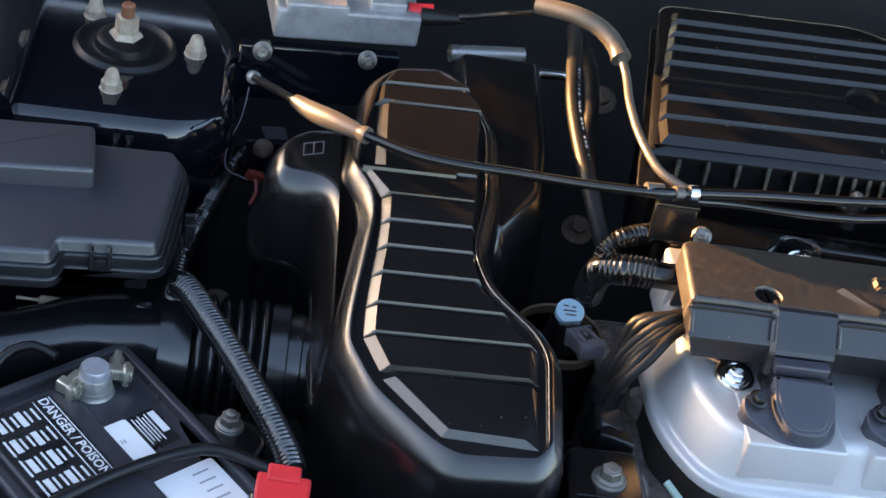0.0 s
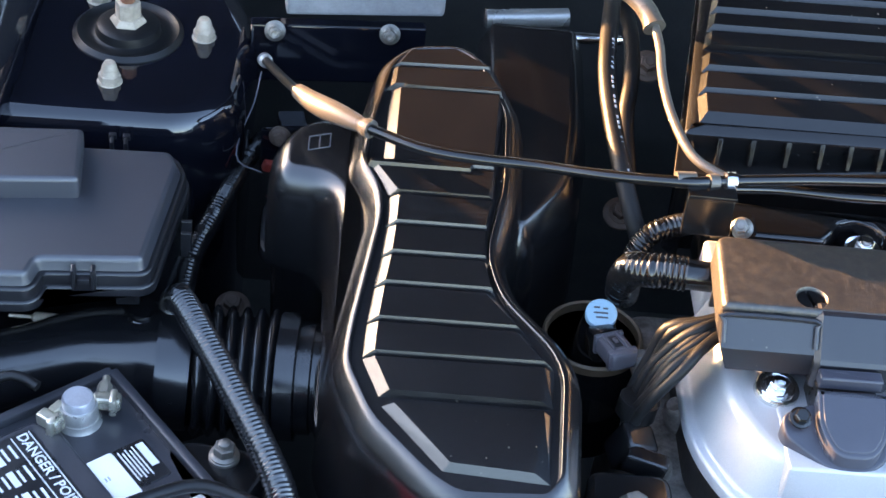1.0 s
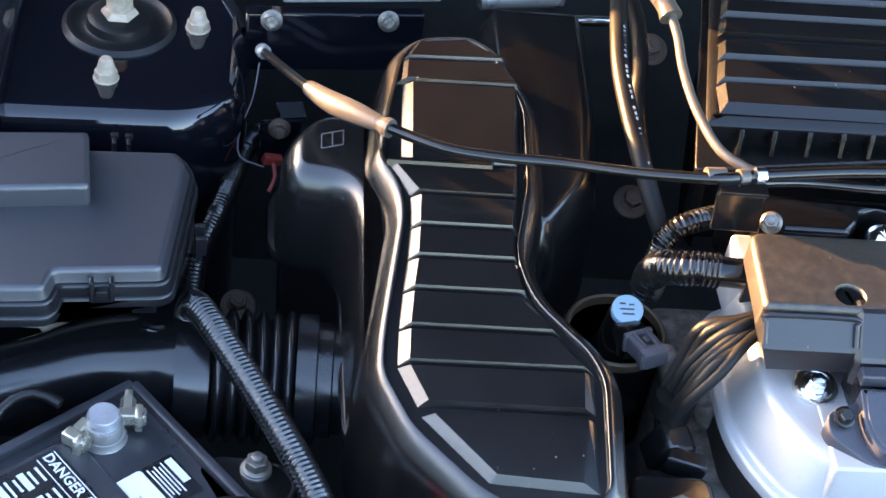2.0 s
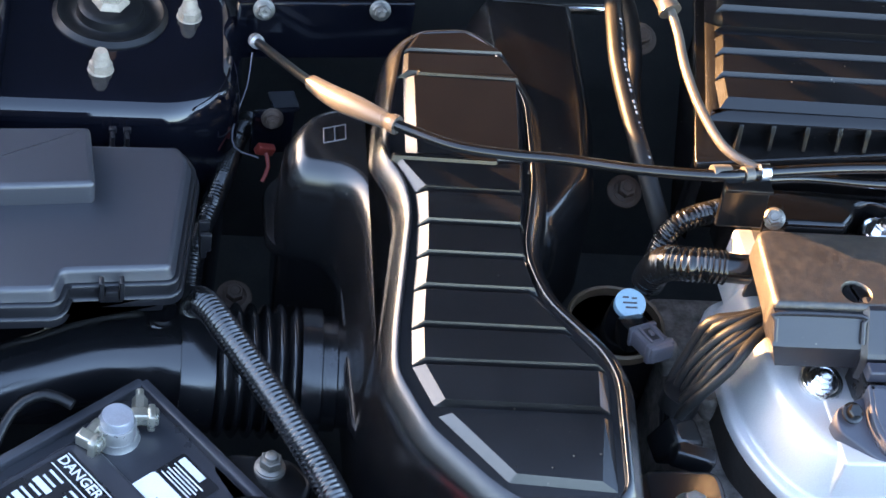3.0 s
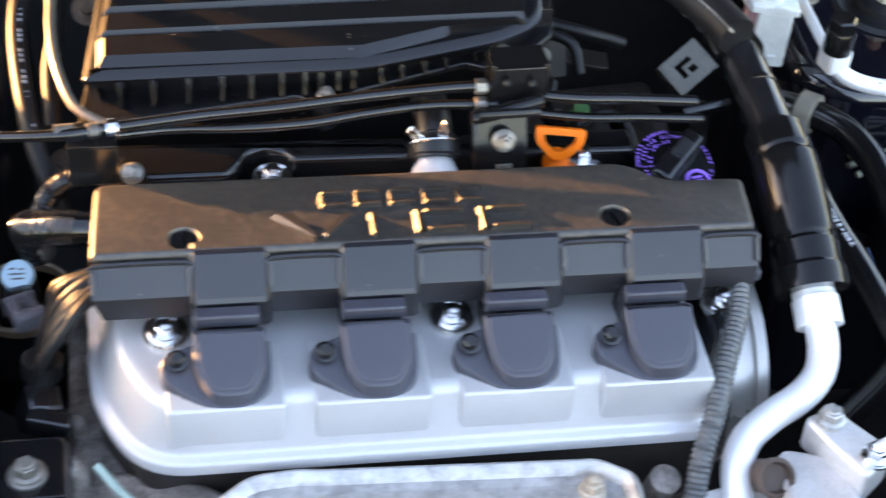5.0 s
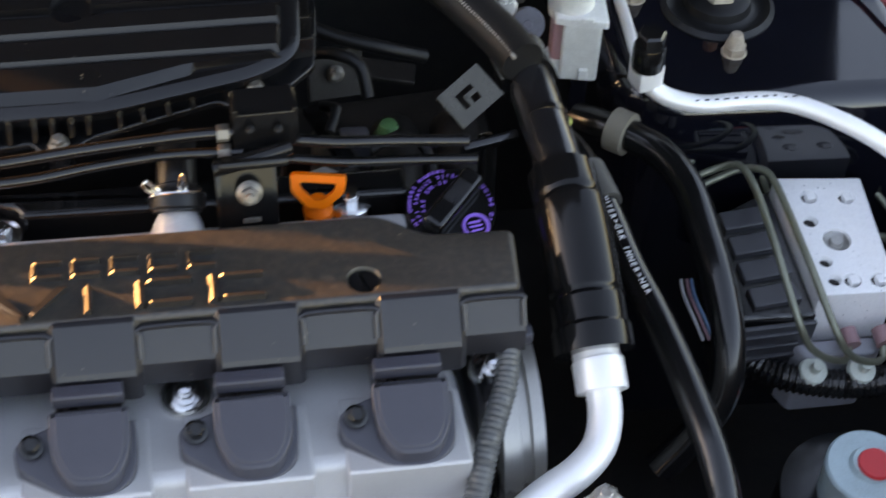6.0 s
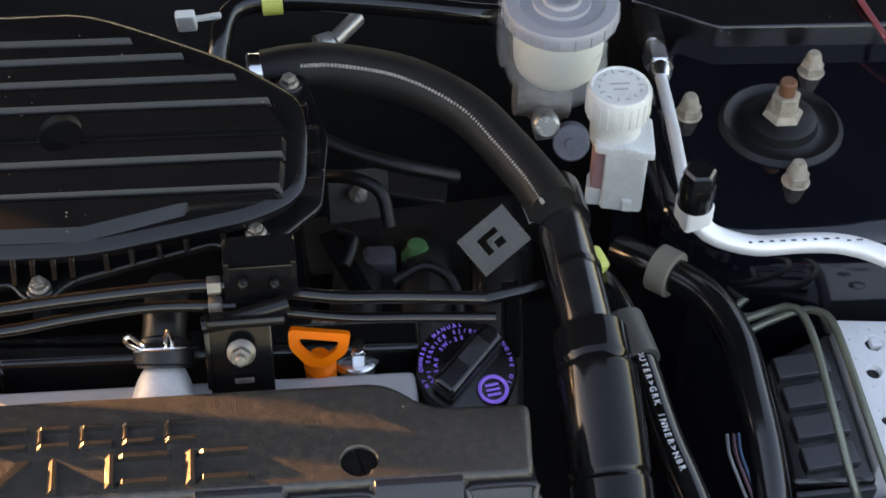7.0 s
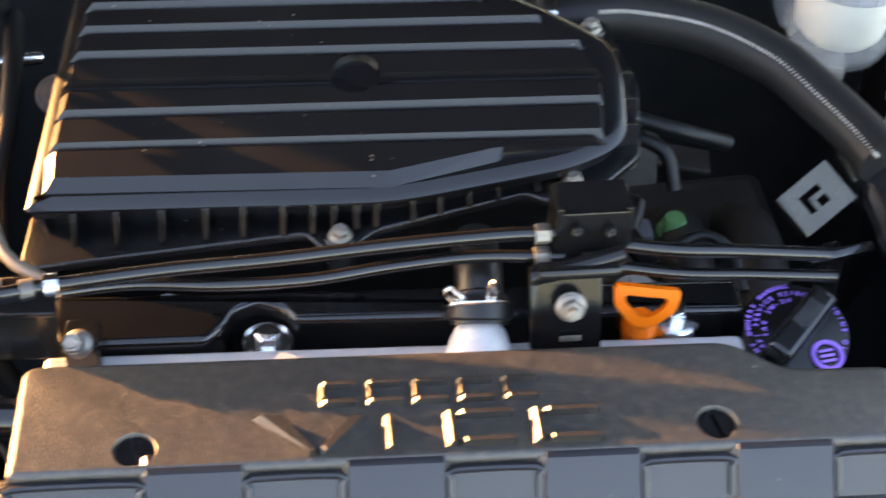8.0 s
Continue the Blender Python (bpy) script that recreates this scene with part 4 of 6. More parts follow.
tube(bm, [(*on_bat(0.150, -0.012), 0.690), (*on_bat(0.118, 0.006), 0.689), (*on_bat(0.107, 0.030), 0.688), (*on_bat(0.104, 0.075), 0.690), (*on_bat(0.104, 0.13), 0.688)], 0.0042, 14)
part("strap_band", bm, RUBBER, strap)
bm = B()
slab(bm, rounded([(-0.494, -0.048), (-0.478, -0.036), (-0.440, -0.040), (-0.428, -0.058), (-0.442, -0.090), (-0.470, -0.092)], 0.008, 4), 0.52, 0.678, 0.004)
part("bracket", bm, PLASTIC, strap)
bolt(strap, (-0.455, -0.049, 0.678), 0.0068, 0.0095, DULL_BOLT, stud=0.002)

red = thing("terminal_cap", (-0.42, -0.125, 0.67), "bright red plastic battery terminal cover", "terminal cover")
bm = B()
block(bm, (0.034, 0.026, 0.02), pose(-0.421, -0.132, 0.700, 0, 0, -4), 0.002)
part("cover", bm, RED, red)
bm = B()
block(bm, (0.021, 0.014, 0.012), pose(-0.4205, -0.1195, 0.706, 0, 0, -4), 0.0015)
part("tab", bm, RED, red)
bm = B()
slab(bm, rounded([(-0.44, -0.148), (-0.40, -0.148), (-0.40, -0.116), (-0.44, -0.116)], 0.004), 0.48, 0.6905, 0.003)
part("post_base", bm, PLASTIC, red)

loom = thing("corrugated_conduit", (-0.46, 0.0, 0.6), "black corrugated wiring conduit over the intake bellows", "conduit")
bm = B()
tube(bm, [(-0.503, 0.080, 0.668), (-0.501, 0.074, 0.690), (-0.494, 0.060, 0.702), (-0.476, 0.024, 0.706), (-0.454, -0.018, 0.706), (-0.434, -0.056, 0.703), (-0.420, -0.086, 0.700), (-0.414, -0.104, 0.698)], ribs_of(0.0080, 0.0015, 0.0034), 22, 0.0006)
part("sleeve", bm, LOOM, loom, sharp=70)
bm = B()
tube(bm, [(-0.418, -0.094, 0.698), (-0.414, -0.108, 0.698), (-0.414, -0.118, 0.697)], 0.0062, 14)
part("tape_end", bm, RUBBER, loom)
loom2 = thing("corrugated_conduit", (-0.48, 0.2, 0.5), "black corrugated wiring conduit running down beside the fuse box", "conduit")
bm = B()
tube(bm, [(-0.462, 0.290, 0.660), (-0.472, 0.262, 0.664), (-0.480, 0.226, 0.666), (-0.489, 0.192, 0.664), (-0.499, 0.160, 0.656), (-0.503, 0.125, 0.640)], ribs_of(0.0068, 0.0012, 0.0029), 18, 0.0007)
part("sleeve", bm, CONDUIT, loom2, sharp=70)
clip = thing("wiring_clip", (-0.455, 0.25, 0.66), "small faded red wiring clip", "clip")
bm = B()
block(bm, (0.014, 0.006, 0.008), pose(-0.452, 0.245, 0.672, 10, 20, 20), 0.0012)
tube(bm, [(-0.452, 0.245, 0.672), (-0.449, 0.236, 0.664), (-0.453, 0.228, 0.656)], 0.0016, 8)
part("clip_body", bm, surface("red_clip", (0.22, 0.025, 0.018), 0.5, bump=0.1), clip)
wire = thing("thin_wire", (-0.47, 0.25, 0.66), "thin grey wire hanging from the cable end", "wire")
bm = B()
tube(bm, [(-0.465, 0.284, 0.728), (-0.468, 0.262, 0.715), (-0.476, 0.240, 0.700), (-0.475, 0.225, 0.690), (-0.458, 0.222, 0.684)], 0.0006, 8)
part("strand", bm, CONN, wire)
bracket = thing("black_bracket", (-0.44, 0.28, 0.6), "black steel bracket on the inner wing", "bracket")
bm = B()
block(bm, (0.03, 0.004, 0.04), pose(-0.447, 0.262, 0.675, 0, 0, 10), 0.0012)
block(bm, (0.02, 0.02, 0.004), pose(-0.44, 0.272, 0.695, 0, 0, 10), 0.0012)
part("plate", bm, PAINT, bracket)
bolt(bracket, (-0.448, 0.259, 0.690), 0.005, 0.008, RUST, (0, -1, 0.2))
for p, w in (((-0.470, 0.155, 0.612), (0, -0.3, 1)), ((-0.202, 0.190, 0.700), (0, -0.5, 1)), ((-0.184, 0.300, 0.752), (0, -0.6, 1))):
    washer_bolt = thing("mounting_bolt", p, "dull brownish flanged bolt", "bolt", "flanged bolts in the bay")
    bolt(washer_bolt, p, 0.0066, 0.0125, RUST, w)
# ignition unit with its bracket at the back
ecu = thing("control_unit", (-0.40, 0.34, 0.7), "grey cast alloy control unit on a black bracket", "control unit")
bm = B()
block(bm, (0.118, 0.075, 0.028), pose(-0.398, 0.366, 0.768, 0, 0, 8), 0.003)
block(bm, (0.05, 0.02, 0.010), pose(-0.42, 0.335, 0.782, 0, 0, 8), 0.002)
block(bm, (0.03, 0.04, 0.012), pose(-0.365, 0.36, 0.783, 0, 0, 8), 0.002)
part("housing", bm, surface("grey_cast_unit", (0.36, 0.36, 0.37), 0.5, metal=0.5, vary=0.25, grain=500, bump=0.5, stain=60, dust=0.2), ecu)
bm = B()
block(bm, (0.13, 0.012, 0.05), pose(-0.412, 0.325, 0.724, 0, 0, 6), 0.002)
part("mount", bm, PAINT, ecu)
for x, y in ((-0.458, 0.309), (-0.374, 0.318)):
    bolt(ecu, (x, y, 0.748), 0.0048, 0.0078, DULL_BOLT, (0, -1, 0.35))
bm = B()
tube(bm, [(-0.345, 0.352, 0.776), (-0.325, 0.352, 0.778)], 0.009, 16)
part("seal", bm, RED, ecu, "red connector seal")
bm = B()
tube(bm, [(-0.334, 0.347, 0.778), (-0.30, 0.340, 0.785)], lambda s, w: 0.008 - 0.004 * s / w, 16)
part("plug", bm, RUBBER, ecu)
lead = thing("rear_cable", (-0.26, 0.35, 0.79), "thin black cable running to the rear of the bay", "cable")
bm = B()
tube(bm, [(-0.305, 0.337, 0.788), (-0.270, 0.318, 0.808), (-0.244, 0.262, 0.846), (-0.232, 0.234, 0.858)], 0.0026, 12)
part("sheath", bm, RUBBER, lead)
pipe_b = thing("rear_pipe", (-0.26, 0.38, 0.7), "grey metal pipe at the back of the bay", "pipe")
bm = B()
tube(bm, [(-0.30, 0.386, 0.725), (-0.235, 0.398, 0.725)], 0.0075, 18)
part("pipe_wall", bm, GREY_HOSE, pipe_b)
bm = B()
tube(bm, [(-0.285, 0.345, 0.742), (-0.265, 0.340, 0.744), (-0.215, 0.343, 0.744), (-0.20, 0.350, 0.74)], 0.0042, 14)
part("thin_pipe", bm, BRIGHT, pipe_b)

# ---- throttle cable over the resonator ----
throttle = thing("throttle_cable", (-0.3, 0.1, 0.7), "black throttle cable with a grey sleeve in the sun", "cable")
bm = B()
tube(bm, [(-0.464, 0.290, 0.735), (-0.448, 0.228, 0.766), (-0.433, 0.182, 0.787), (-0.421, 0.165, 0.792)], 0.0032, 14)
part("end_sheath", bm, RUBBER, throttle)
bm = B()
lathe(bm, [(0.003, -0.004), (0.0052, -0.003), (0.0052, 0.004), (0.003, 0.006)], aim((-0.463, 0.286, 0.737), (0.2, -0.8, 0.4)), 18)
part("end_fitting", bm, GREY_HOSE, throttle)
bm = B()
tube(bm, [(-0.433, 0.181, 0.788), (-0.420, 0.162, 0.793), (-0.402, 0.143, 0.799), (-0.383, 0.126, 0.803)], lambda s, w: 0.0052 + 0.0022 * math.sin(math.pi * min(1.0, s / w * 1.1)) + (0.001 if s > w * 0.94 else 0), 20, 0.002)
part("sleeve", bm, TAN, throttle, "grey sleeve lit by low sun")
bm = B()
tube(bm, [(-0.385, 0.127, 0.803), (-0.351, 0.107, 0.806), (-0.317, 0.099, 0.808), (-0.282, 0.095, 0.810), (-0.236, 0.078, 0.820), (-0.190, 0.068, 0.828), (-0.163, 0.074, 0.827), (-0.110, 0.080, 0.829), (-0.058, 0.083, 0.831), (-0.005, 0.087, 0.834), (0.048, 0.090, 0.836), (0.076, 0.090, 0.836)], 0.0036, 14)
part("sheath", bm, GLOSS, throttle)
cruise = thing("cruise_cable", (-0.1, 0.08, 0.75), "second black control cable over the engine", "cable")
bm = B()
tube(bm, [(-0.172, 0.074, 0.820), (-0.128, 0.084, 0.816), (-0.085, 0.079, 0.819), (-0.043, 0.080, 0.820), (-0.006, 0.085, 0.822), (0.034, 0.088, 0.824), (0.076, 0.085, 0.825)], 0.0032, 14)
part("sheath", bm, GLOSS, cruise)
bm = B()
tube(bm, [(0.103, 0.092, 0.826), (0.130, 0.087, 0.826), (0.160, 0.086, 0.825), (0.205, 0.085, 0.822)], 0.0036, 14)
part("rear_sheath", bm, GLOSS, cruise)
bm = B()
tube(bm, [(0.102, 0.090, 0.813), (0.135, 0.085, 0.812), (0.169, 0.083, 0.812), (0.210, 0.082, 0.810)], 0.0030, 14)
part("rear_sheath", bm, GLOSS, cruise)
# sunlit elbow pipe joining the cable
elbow = thing("vacuum_pipe", (-0.2, 0.15, 0.78), "grey elbow pipe curving down to the cable clamp, sunlit", "pipe")
bm = B()
tube(bm, [(-0.262, 0.256, 0.854), (-0.236, 0.238, 0.860), (-0.217, 0.226, 0.858), (-0.207, 0.214, 0.853), (-0.203, 0.203, 0.849)], lambda s, w: 0.0068 if s < w * 0.96 else 0.0078, 20)
part("sleeve", bm, TAN, elbow, "thick grey sleeve in the sun")
bm = B()
tube(bm, [(-0.203, 0.205, 0.850), (-0.200, 0.186, 0.845), (-0.1995, 0.158, 0.840), (-0.195, 0.124, 0.835), (-0.184, 0.092, 0.830), (-0.166, 0.078, 0.827)], 0.0031, 14)
part("tube", bm, TAN, elbow)
hose1 = thing("vacuum_hose", (-0.22, 0.2, 0.7), "black rubber hose with grey printing", "hose", "rubber hoses beside the air cleaner")
bm = B()
tube(bm, [(-0.214, 0.330, 0.795), (-0.219, 0.294, 0.808), (-0.225, 0.242, 0.808), (-0.2265, 0.207, 0.801), (-0.223, 0.170, 0.791), (-0.216, 0.130, 0.778), (-0.205, 0.105, 0.755), (-0.192, 0.098, 0.73)], 0.0062, 18)
part("rubber", bm, MATT_HOSE, hose1)
hose2 = thing("vacuum_hose", (-0.2, 0.25, 0.7), "plain black rubber hose", "hose", "rubber hoses beside the air cleaner")
bm = B()
tube(bm, [(-0.206, 0.325, 0.79), (-0.203, 0.280, 0.788), (-0.204, 0.242, 0.778), (-0.208, 0.210, 0.766), (-0.206, 0.17, 0.75)], 0.0058, 18)
part("rubber", bm, MATT_HOSE, hose2)
bm = B()
line = spline([(-0.225, 0.242, 0.808), (-0.2265, 0.207, 0.801), (-0.223, 0.170, 0.791), (-0.216, 0.130, 0.778)], 0.004)
for k, p in enumerate(line[:-1]):
    if k % 4 != 3:
        d = (line[k + 1] - p).normalized()
        block(bm, (0.0022, 0.0016, 0.0003), aim(p + Vector((0.0026, -0.0028, 0.0053)), (0.0026, -0.0028, 0.0053)) @ Matrix.Rotation(1.2, 4, "Z"), 0)
part("print_mark", bm, GREY_PRINT, hose1)

# ---- cable clamp bracket, wiring elbows, connector beside the engine ----
clamp = thing("cable_bracket", (-0.17, 0.06, 0.76), "black steel cable bracket with a bright bolt", "bracket")
for name, size, m in (("plate", (0.030, 0.004, 0.030), pose(-0.174, 0.060, 0.812, -12, 0, 0)), ("top_plate", (0.030, 0.024, 0.003), pose(-0.174, 0.068, 0.826)), ("leg", (0.016, 0.018, 0.030), pose(-0.150, 0.066, 0.788))):
    bm = B()
    block(bm, size, m, 0.001)
    part(name, bm, GLOSS, clamp)
bm = B()
for x0, x1 in ((-0.196, -0.184), (-0.176, -0.170)):
    tube(bm, [(x0, 0.0705, 0.8275), (x1, 0.072, 0.827)], 0.0052, 16)
part("cable_clip", bm, TAN, clamp)
band(clamp, (-0.1655, 0.0735, 0.827), (-0.1585, 0.0745, 0.827), 0.0038, BRIGHT, "ferrule", 0.0022, "bright metal ferrule")
bolt(clamp, (-0.151, 0.060, 0.802), 0.0050, 0.0070, DULL_BOLT, (-0.3, -0.6, 0.8))
loomA = thing("wiring_elbow", (-0.2, 0.09, 0.7), "black corrugated wiring elbow by the engine cover", "conduit")
bm = B()
tube(bm, [(-0.212, 0.074, 0.745), (-0.2085, 0.0785, 0.762), (-0.2020, 0.0818, 0.772), (-0.1921, 0.0846, 0.777), (-0.170, 0.0935, 0.777), (-0.158, 0.096, 0.777)], ribs_of(0.0064, 0.0013, 0.0029), 18, 0.0007)
part("sleeve", bm, CONDUIT, loomA, sharp=70)
loomB = thing("wiring_elbow", (-0.2, 0.03, 0.7), "thick black corrugated conduit entering the engine cover", "conduit")
bm = B()
tube(bm, [(-0.214, 0.068, 0.735), (-0.2165, 0.056, 0.758), (-0.2150, 0.041, 0.778), (-0.2065, 0.0325, 0.786), (-0.197, 0.030, 0.788), (-0.186, 0.029, 0.788)], ribs_of(0.0098, 0.0014, 0.0031), 22, 0.0007)
part("sleeve", bm, CONDUIT, loomB, sharp=70)
bm = B()
tube(bm, [(-0.188, 0.0292, 0.788), (-0.170, 0.0280, 0.788)], 0.0094, 20)
part("tape_end", bm, GLOSS, loomB)
pump = thing("sensor_housing", (-0.22, 0.04, 0.6), "round housing with a brown rim and a grey connector", "sensor")
bm = B()
m = Matrix.Translation((-0.227, 0.066, 0.694))
bm = B()
lathe(bm, [(0.0325, -0.08), (0.0325, -0.002), (0.0300, -0.003), (0.0290, -0.06), (0.0, -0.062)], m, 44)
part("housing", bm, DEAD_BLACK, pump)
bm = B()
lathe(bm, [(0.0328, -0.003), (0.0332, 0.003), (0.0318, 0.0045), (0.0302, 0.0035), (0.0300, -0.003)], m, 44)
part("housing_rim", bm, surface("brown_rim", (0.16, 0.11, 0.07), 0.5, metal=0.3, vary=0.3, bump=0.3), pump, "brown rusty rim")
bm = B()
lathe(bm, [(0.026, -0.05), (0.022, -0.030), (0.015, -0.004), (0.0105, 0.020), (0.0, 0.021)], Matrix.Translation((-0.227, 0.056, 0.702)), 34)
part("dome", bm, GLOSS, pump)
bm = B()
cm = pose(-0.2205, 0.0160, 0.7315, -10, 0, 22) @ Matrix.Scale(0.84, 4)
block(bm, (0.021, 0.031, 0.014), cm, 0.0022)
block(bm, (0.0235, 0.006, 0.016), cm @ pose(0, -0.010, 0), 0.0015)
block(bm, (0.0235, 0.004, 0.016), cm @ pose(0, 0.013, 0), 0.0012)
for sx in (-1, 1):
    block(bm, (0.0022, 0.020, 0.003), cm @ pose(0.0052 * sx, 0.002, 0.0075), 0.0006)
plug = part("connector", bm, CONN, pump, "grey plastic wiring connector")
bm = B()
block(bm, (0.0065, 0.013, 0.0012), cm @ pose(0, 0.002, 0.0072), 0.0003)
part("latch_slot", bm, STICKER, plug)
bm = B()
block(bm, (0.003, 0.006, 0.003), cm @ pose(0, 0.002, 0.0080), 0.0008)
part("latch_tongue", bm, CONN, plug)
bm = B()
block(bm, (0.020, 0.018, 0.020), pose(-0.2255, 0.0370, 0.7180, -14, 0, 18), 0.004)
part("socket", bm, PLASTIC, pump)
bm = B()
dm = aim((-0.2270, 0.0535, 0.7275), (-0.05, -0.40, 1))
lathe(bm, [(0.0100, -0.004), (0.0103, 0.0008), (0.0098, 0.0016), (0, 0.0016)], dm, 32)
disc = part("blue_disc", bm, BLUE, pump, "pale blue round label with small print")
bm = B()
for w, y, x in ((0.004, 0.0035, -0.003), (0.004, 0.003, 0.003), (0.010, 0.0, 0.0), (0.008, -0.003, 0.0005)):
    block(bm, (w, 0.0012, 0.0002), Matrix.Translation(dm @ Vector((0, 0, 0.0017)) + Vector((x, y, 0.40 * y))) @ Matrix.Rotation(0.38, 4, "X"), 0)
part("small_print", bm, CONN, disc)
harness = thing("wiring_harness", (-0.19, 0.0, 0.68), "bundle of black taped wires leaving the engine cover", "wiring")
rng = random.Random(11)
for k in range(7):
    bm = B()
    j = lambda s: (rng.random() - 0.5) * s
    o = (k - 3) * 0.0040
    tube(bm, [(-0.166, -0.008 + o * 0.5, 0.783), (-0.180 + j(.004), -0.016 + o, 0.780 + j(.006)), (-0.194 + j(.006), -0.020 + o * 1.5, 0.770 + j(.008)), (-0.205 + j(.006), -0.023 + o * 1.6, 0.750 + j(.010)), (-0.210 + j(.006), -0.026 + o * 1.0, 0.722 + j(.006)), (-0.2115, -0.036 + o * 0.5, 0.698)], 0.0026 + 0.0014 * rng.random(), 12)
    part("wire", bm, MATT_HOSE, harness)
band(harness, (-0.2085, -0.026, 0.734), (-0.2100, -0.028, 0.722), 0.0110, RUBBER, "tape", 0.0014, "black tape binding")
bm = B()
block(bm, (0.022, 0.020, 0.026), pose(-0.212, -0.046, 0.712, 10, 20, 15), 0.003)
block(bm, (0.026, 0.012, 0.014), pose(-0.205, -0.062, 0.716, 0, 10, -10), 0.002)
part("connector", bm, PLASTIC, harness)
mount = thing("engine_mount", (-0.215, -0.1, 0.6), "black engine side bracket with a large flanged bolt", "engine mount")
bm = B()
slab(bm, rounded([(-0.243, -0.145), (-0.190, -0.145), (-0.192, -0.075), (-0.241, -0.075)], 0.01, 4), 0.56, 0.722, 0.004)
part("bracket", bm, PLASTIC, mount)
for k in range(5):
    bm = B()
    block(bm, (0.046, 0.0025, 0.006), pose(-0.216, -0.124 - 0.006 * k + 0.0, 0.723), 0.0006)
    part("rib", bm, PLASTIC, mount)
bolt(mount, (-0.2155, -0.1055, 0.722), 0.0070, 0.0115, DULL_BOLT)
wire2 = thing("green_wire", (-0.15, -0.1, 0.65), "pale green wire along the cylinder head", "wire")
bm = B()
tube(bm, [(-0.177, -0.101, 0.722), (-0.165, -0.115, 0.716), (-0.153, -0.129, 0.714), (-0.147, -0.149, 0.710), (-0.145, -0.171, 0.692)], 0.0026, 12)
part("insulation", bm, TEAL_WIRE, wire2)
shield = thing("heat_shield", (0.02, -0.1, 0.55), "dirty pressed metal exhaust heat shield", "heat shield")
bm = B()
sp = [Vector(p) for p in rounded([(-0.114, -0.195), (-0.114, -0.134), (-0.092, -0.119), (-0.060, -0.115), (0.110, -0.120), (0.133, -0.136), (0.133, -0.195)], 0.008, 4)]
rings = []
for off, z in ((-0.006, 0.64), (-0.003, 0.700), (-0.001, 0.720), (0.001, 0.7245), (0.004, 0.7265), (0.007, 0.7250), (0.010, 0.7205), (0.016, 0.7195)):
    rings.append([Vector((p.x, p.y, z + 0.0025 * math.sin(p.x * 60))) for p in inset(sp, off)])
rings_mesh(bm, rings)
part("pressing", bm, SHIELD, shield)
for x, y in ((-0.052, -0.146), (0.105, -0.142)):
    bolt(shield, (x, y, 0.7195), 0.0062, 0.0085, NUT, stud=0.002)
# ---- air cleaner ----
air = thing("air_cleaner", (-0.03, 0.19, 0.70), "black plastic air cleaner housing with a ridged lid", "air cleaner")


def lid_z(x, y):
    return 0.8095 + 0.105 * x + 0.20 * y        # the lid leans towards the engine's end and the front


def flange_z(x, y):
    return 0.7892 + 0.12 * x + 0.17 * y


alid = [Vector(p) for p in rounded([(-0.1815, 0.1395), (-0.003, 0.1235), (0.086, 0.1330), (0.1135, 0.1440), (0.1165, 0.1860), (0.1130, 0.2080), (0.079, 0.2375), (0.018, 0.2725), (-0.010, 0.286), (-0.160, 0.300)],
                                   [0.003, 0.02, 0.012, 0.014, 0.012, 0.014, 0.02, 0.02, 0.02, 0.012], 5)]
bm = B()
rings_mesh(bm, [[Vector((p.x, p.y, lid_z(p.x, p.y) + up)) for p in inset(alid, off)]
                for off, up in ((0.0030, -0.0150), (0.0012, -0.0085), (0.0, -0.0080), (0.0, -0.0066), (0.0012, -0.0054), (0.0050, -0.0036), (0.0058, -0.0034))])
lid_a = part("lid", bm, AIR_PLASTIC, air)
PIT, PIT_R = Vector((-0.0180, 0.1975)), 0.0116


def ridge(front, back, slope, notch=0):
    """A raised panel of the lid: broad sloping front, steep back, sloping ends. notch: the pit bites into its front (1) or back (-1)."""
    fl, fr, bl, br = Vector(front[0]), Vector(front[1]), Vector(back[0]), Vector(back[1])
    along, up = (fr - fl).normalized(), (bl - fl).normalized()
    bl, br = bl - up * 0.0012, br - up * 0.0012
    foot = [fl, fr, br, bl]
    head = [fl + along * 0.0056 + up * slope, fr - along * 0.0035 + up * slope, br - along * 0.0035 - up * 0.0010, bl + along * 0.0056 - up * 0.0010]
    if notch:
        for ring, r in ((foot, PIT_R), (head, PIT_R + 0.0008)):
            a, b = (ring[0], ring[1]) if notch > 0 else (ring[2], ring[3])
            d = (b - a).normalized()
            side = Vector((-d.y, d.x))
            off = (PIT - a).dot(side)
            half = math.sqrt(max(1e-9, r * r - off * off))
            base = math.atan2(d.y, d.x)
            start = math.atan2(-off, -half)
            stop = math.atan2(-off, half)
            if start < stop:
                start += 2 * math.pi
            arc = [PIT + r * Vector((math.cos(base + start + (stop - start) * k / 12), math.sin(base + start + (stop - start) * k / 12))) for k in range(13)]
            at_ = 1 if notch > 0 else 3
            ring[at_:at_] = arc
    bm = B()
    rings_mesh(bm, [[Vector((p.x, p.y, lid_z(p.x, p.y) - 0.0050)) for p in foot], [Vector((p.x, p.y, lid_z(p.x, p.y) + 0.0008)) for p in head]])
    return part("ridge", bm, AIR_PLASTIC, lid_a, sharp=0)


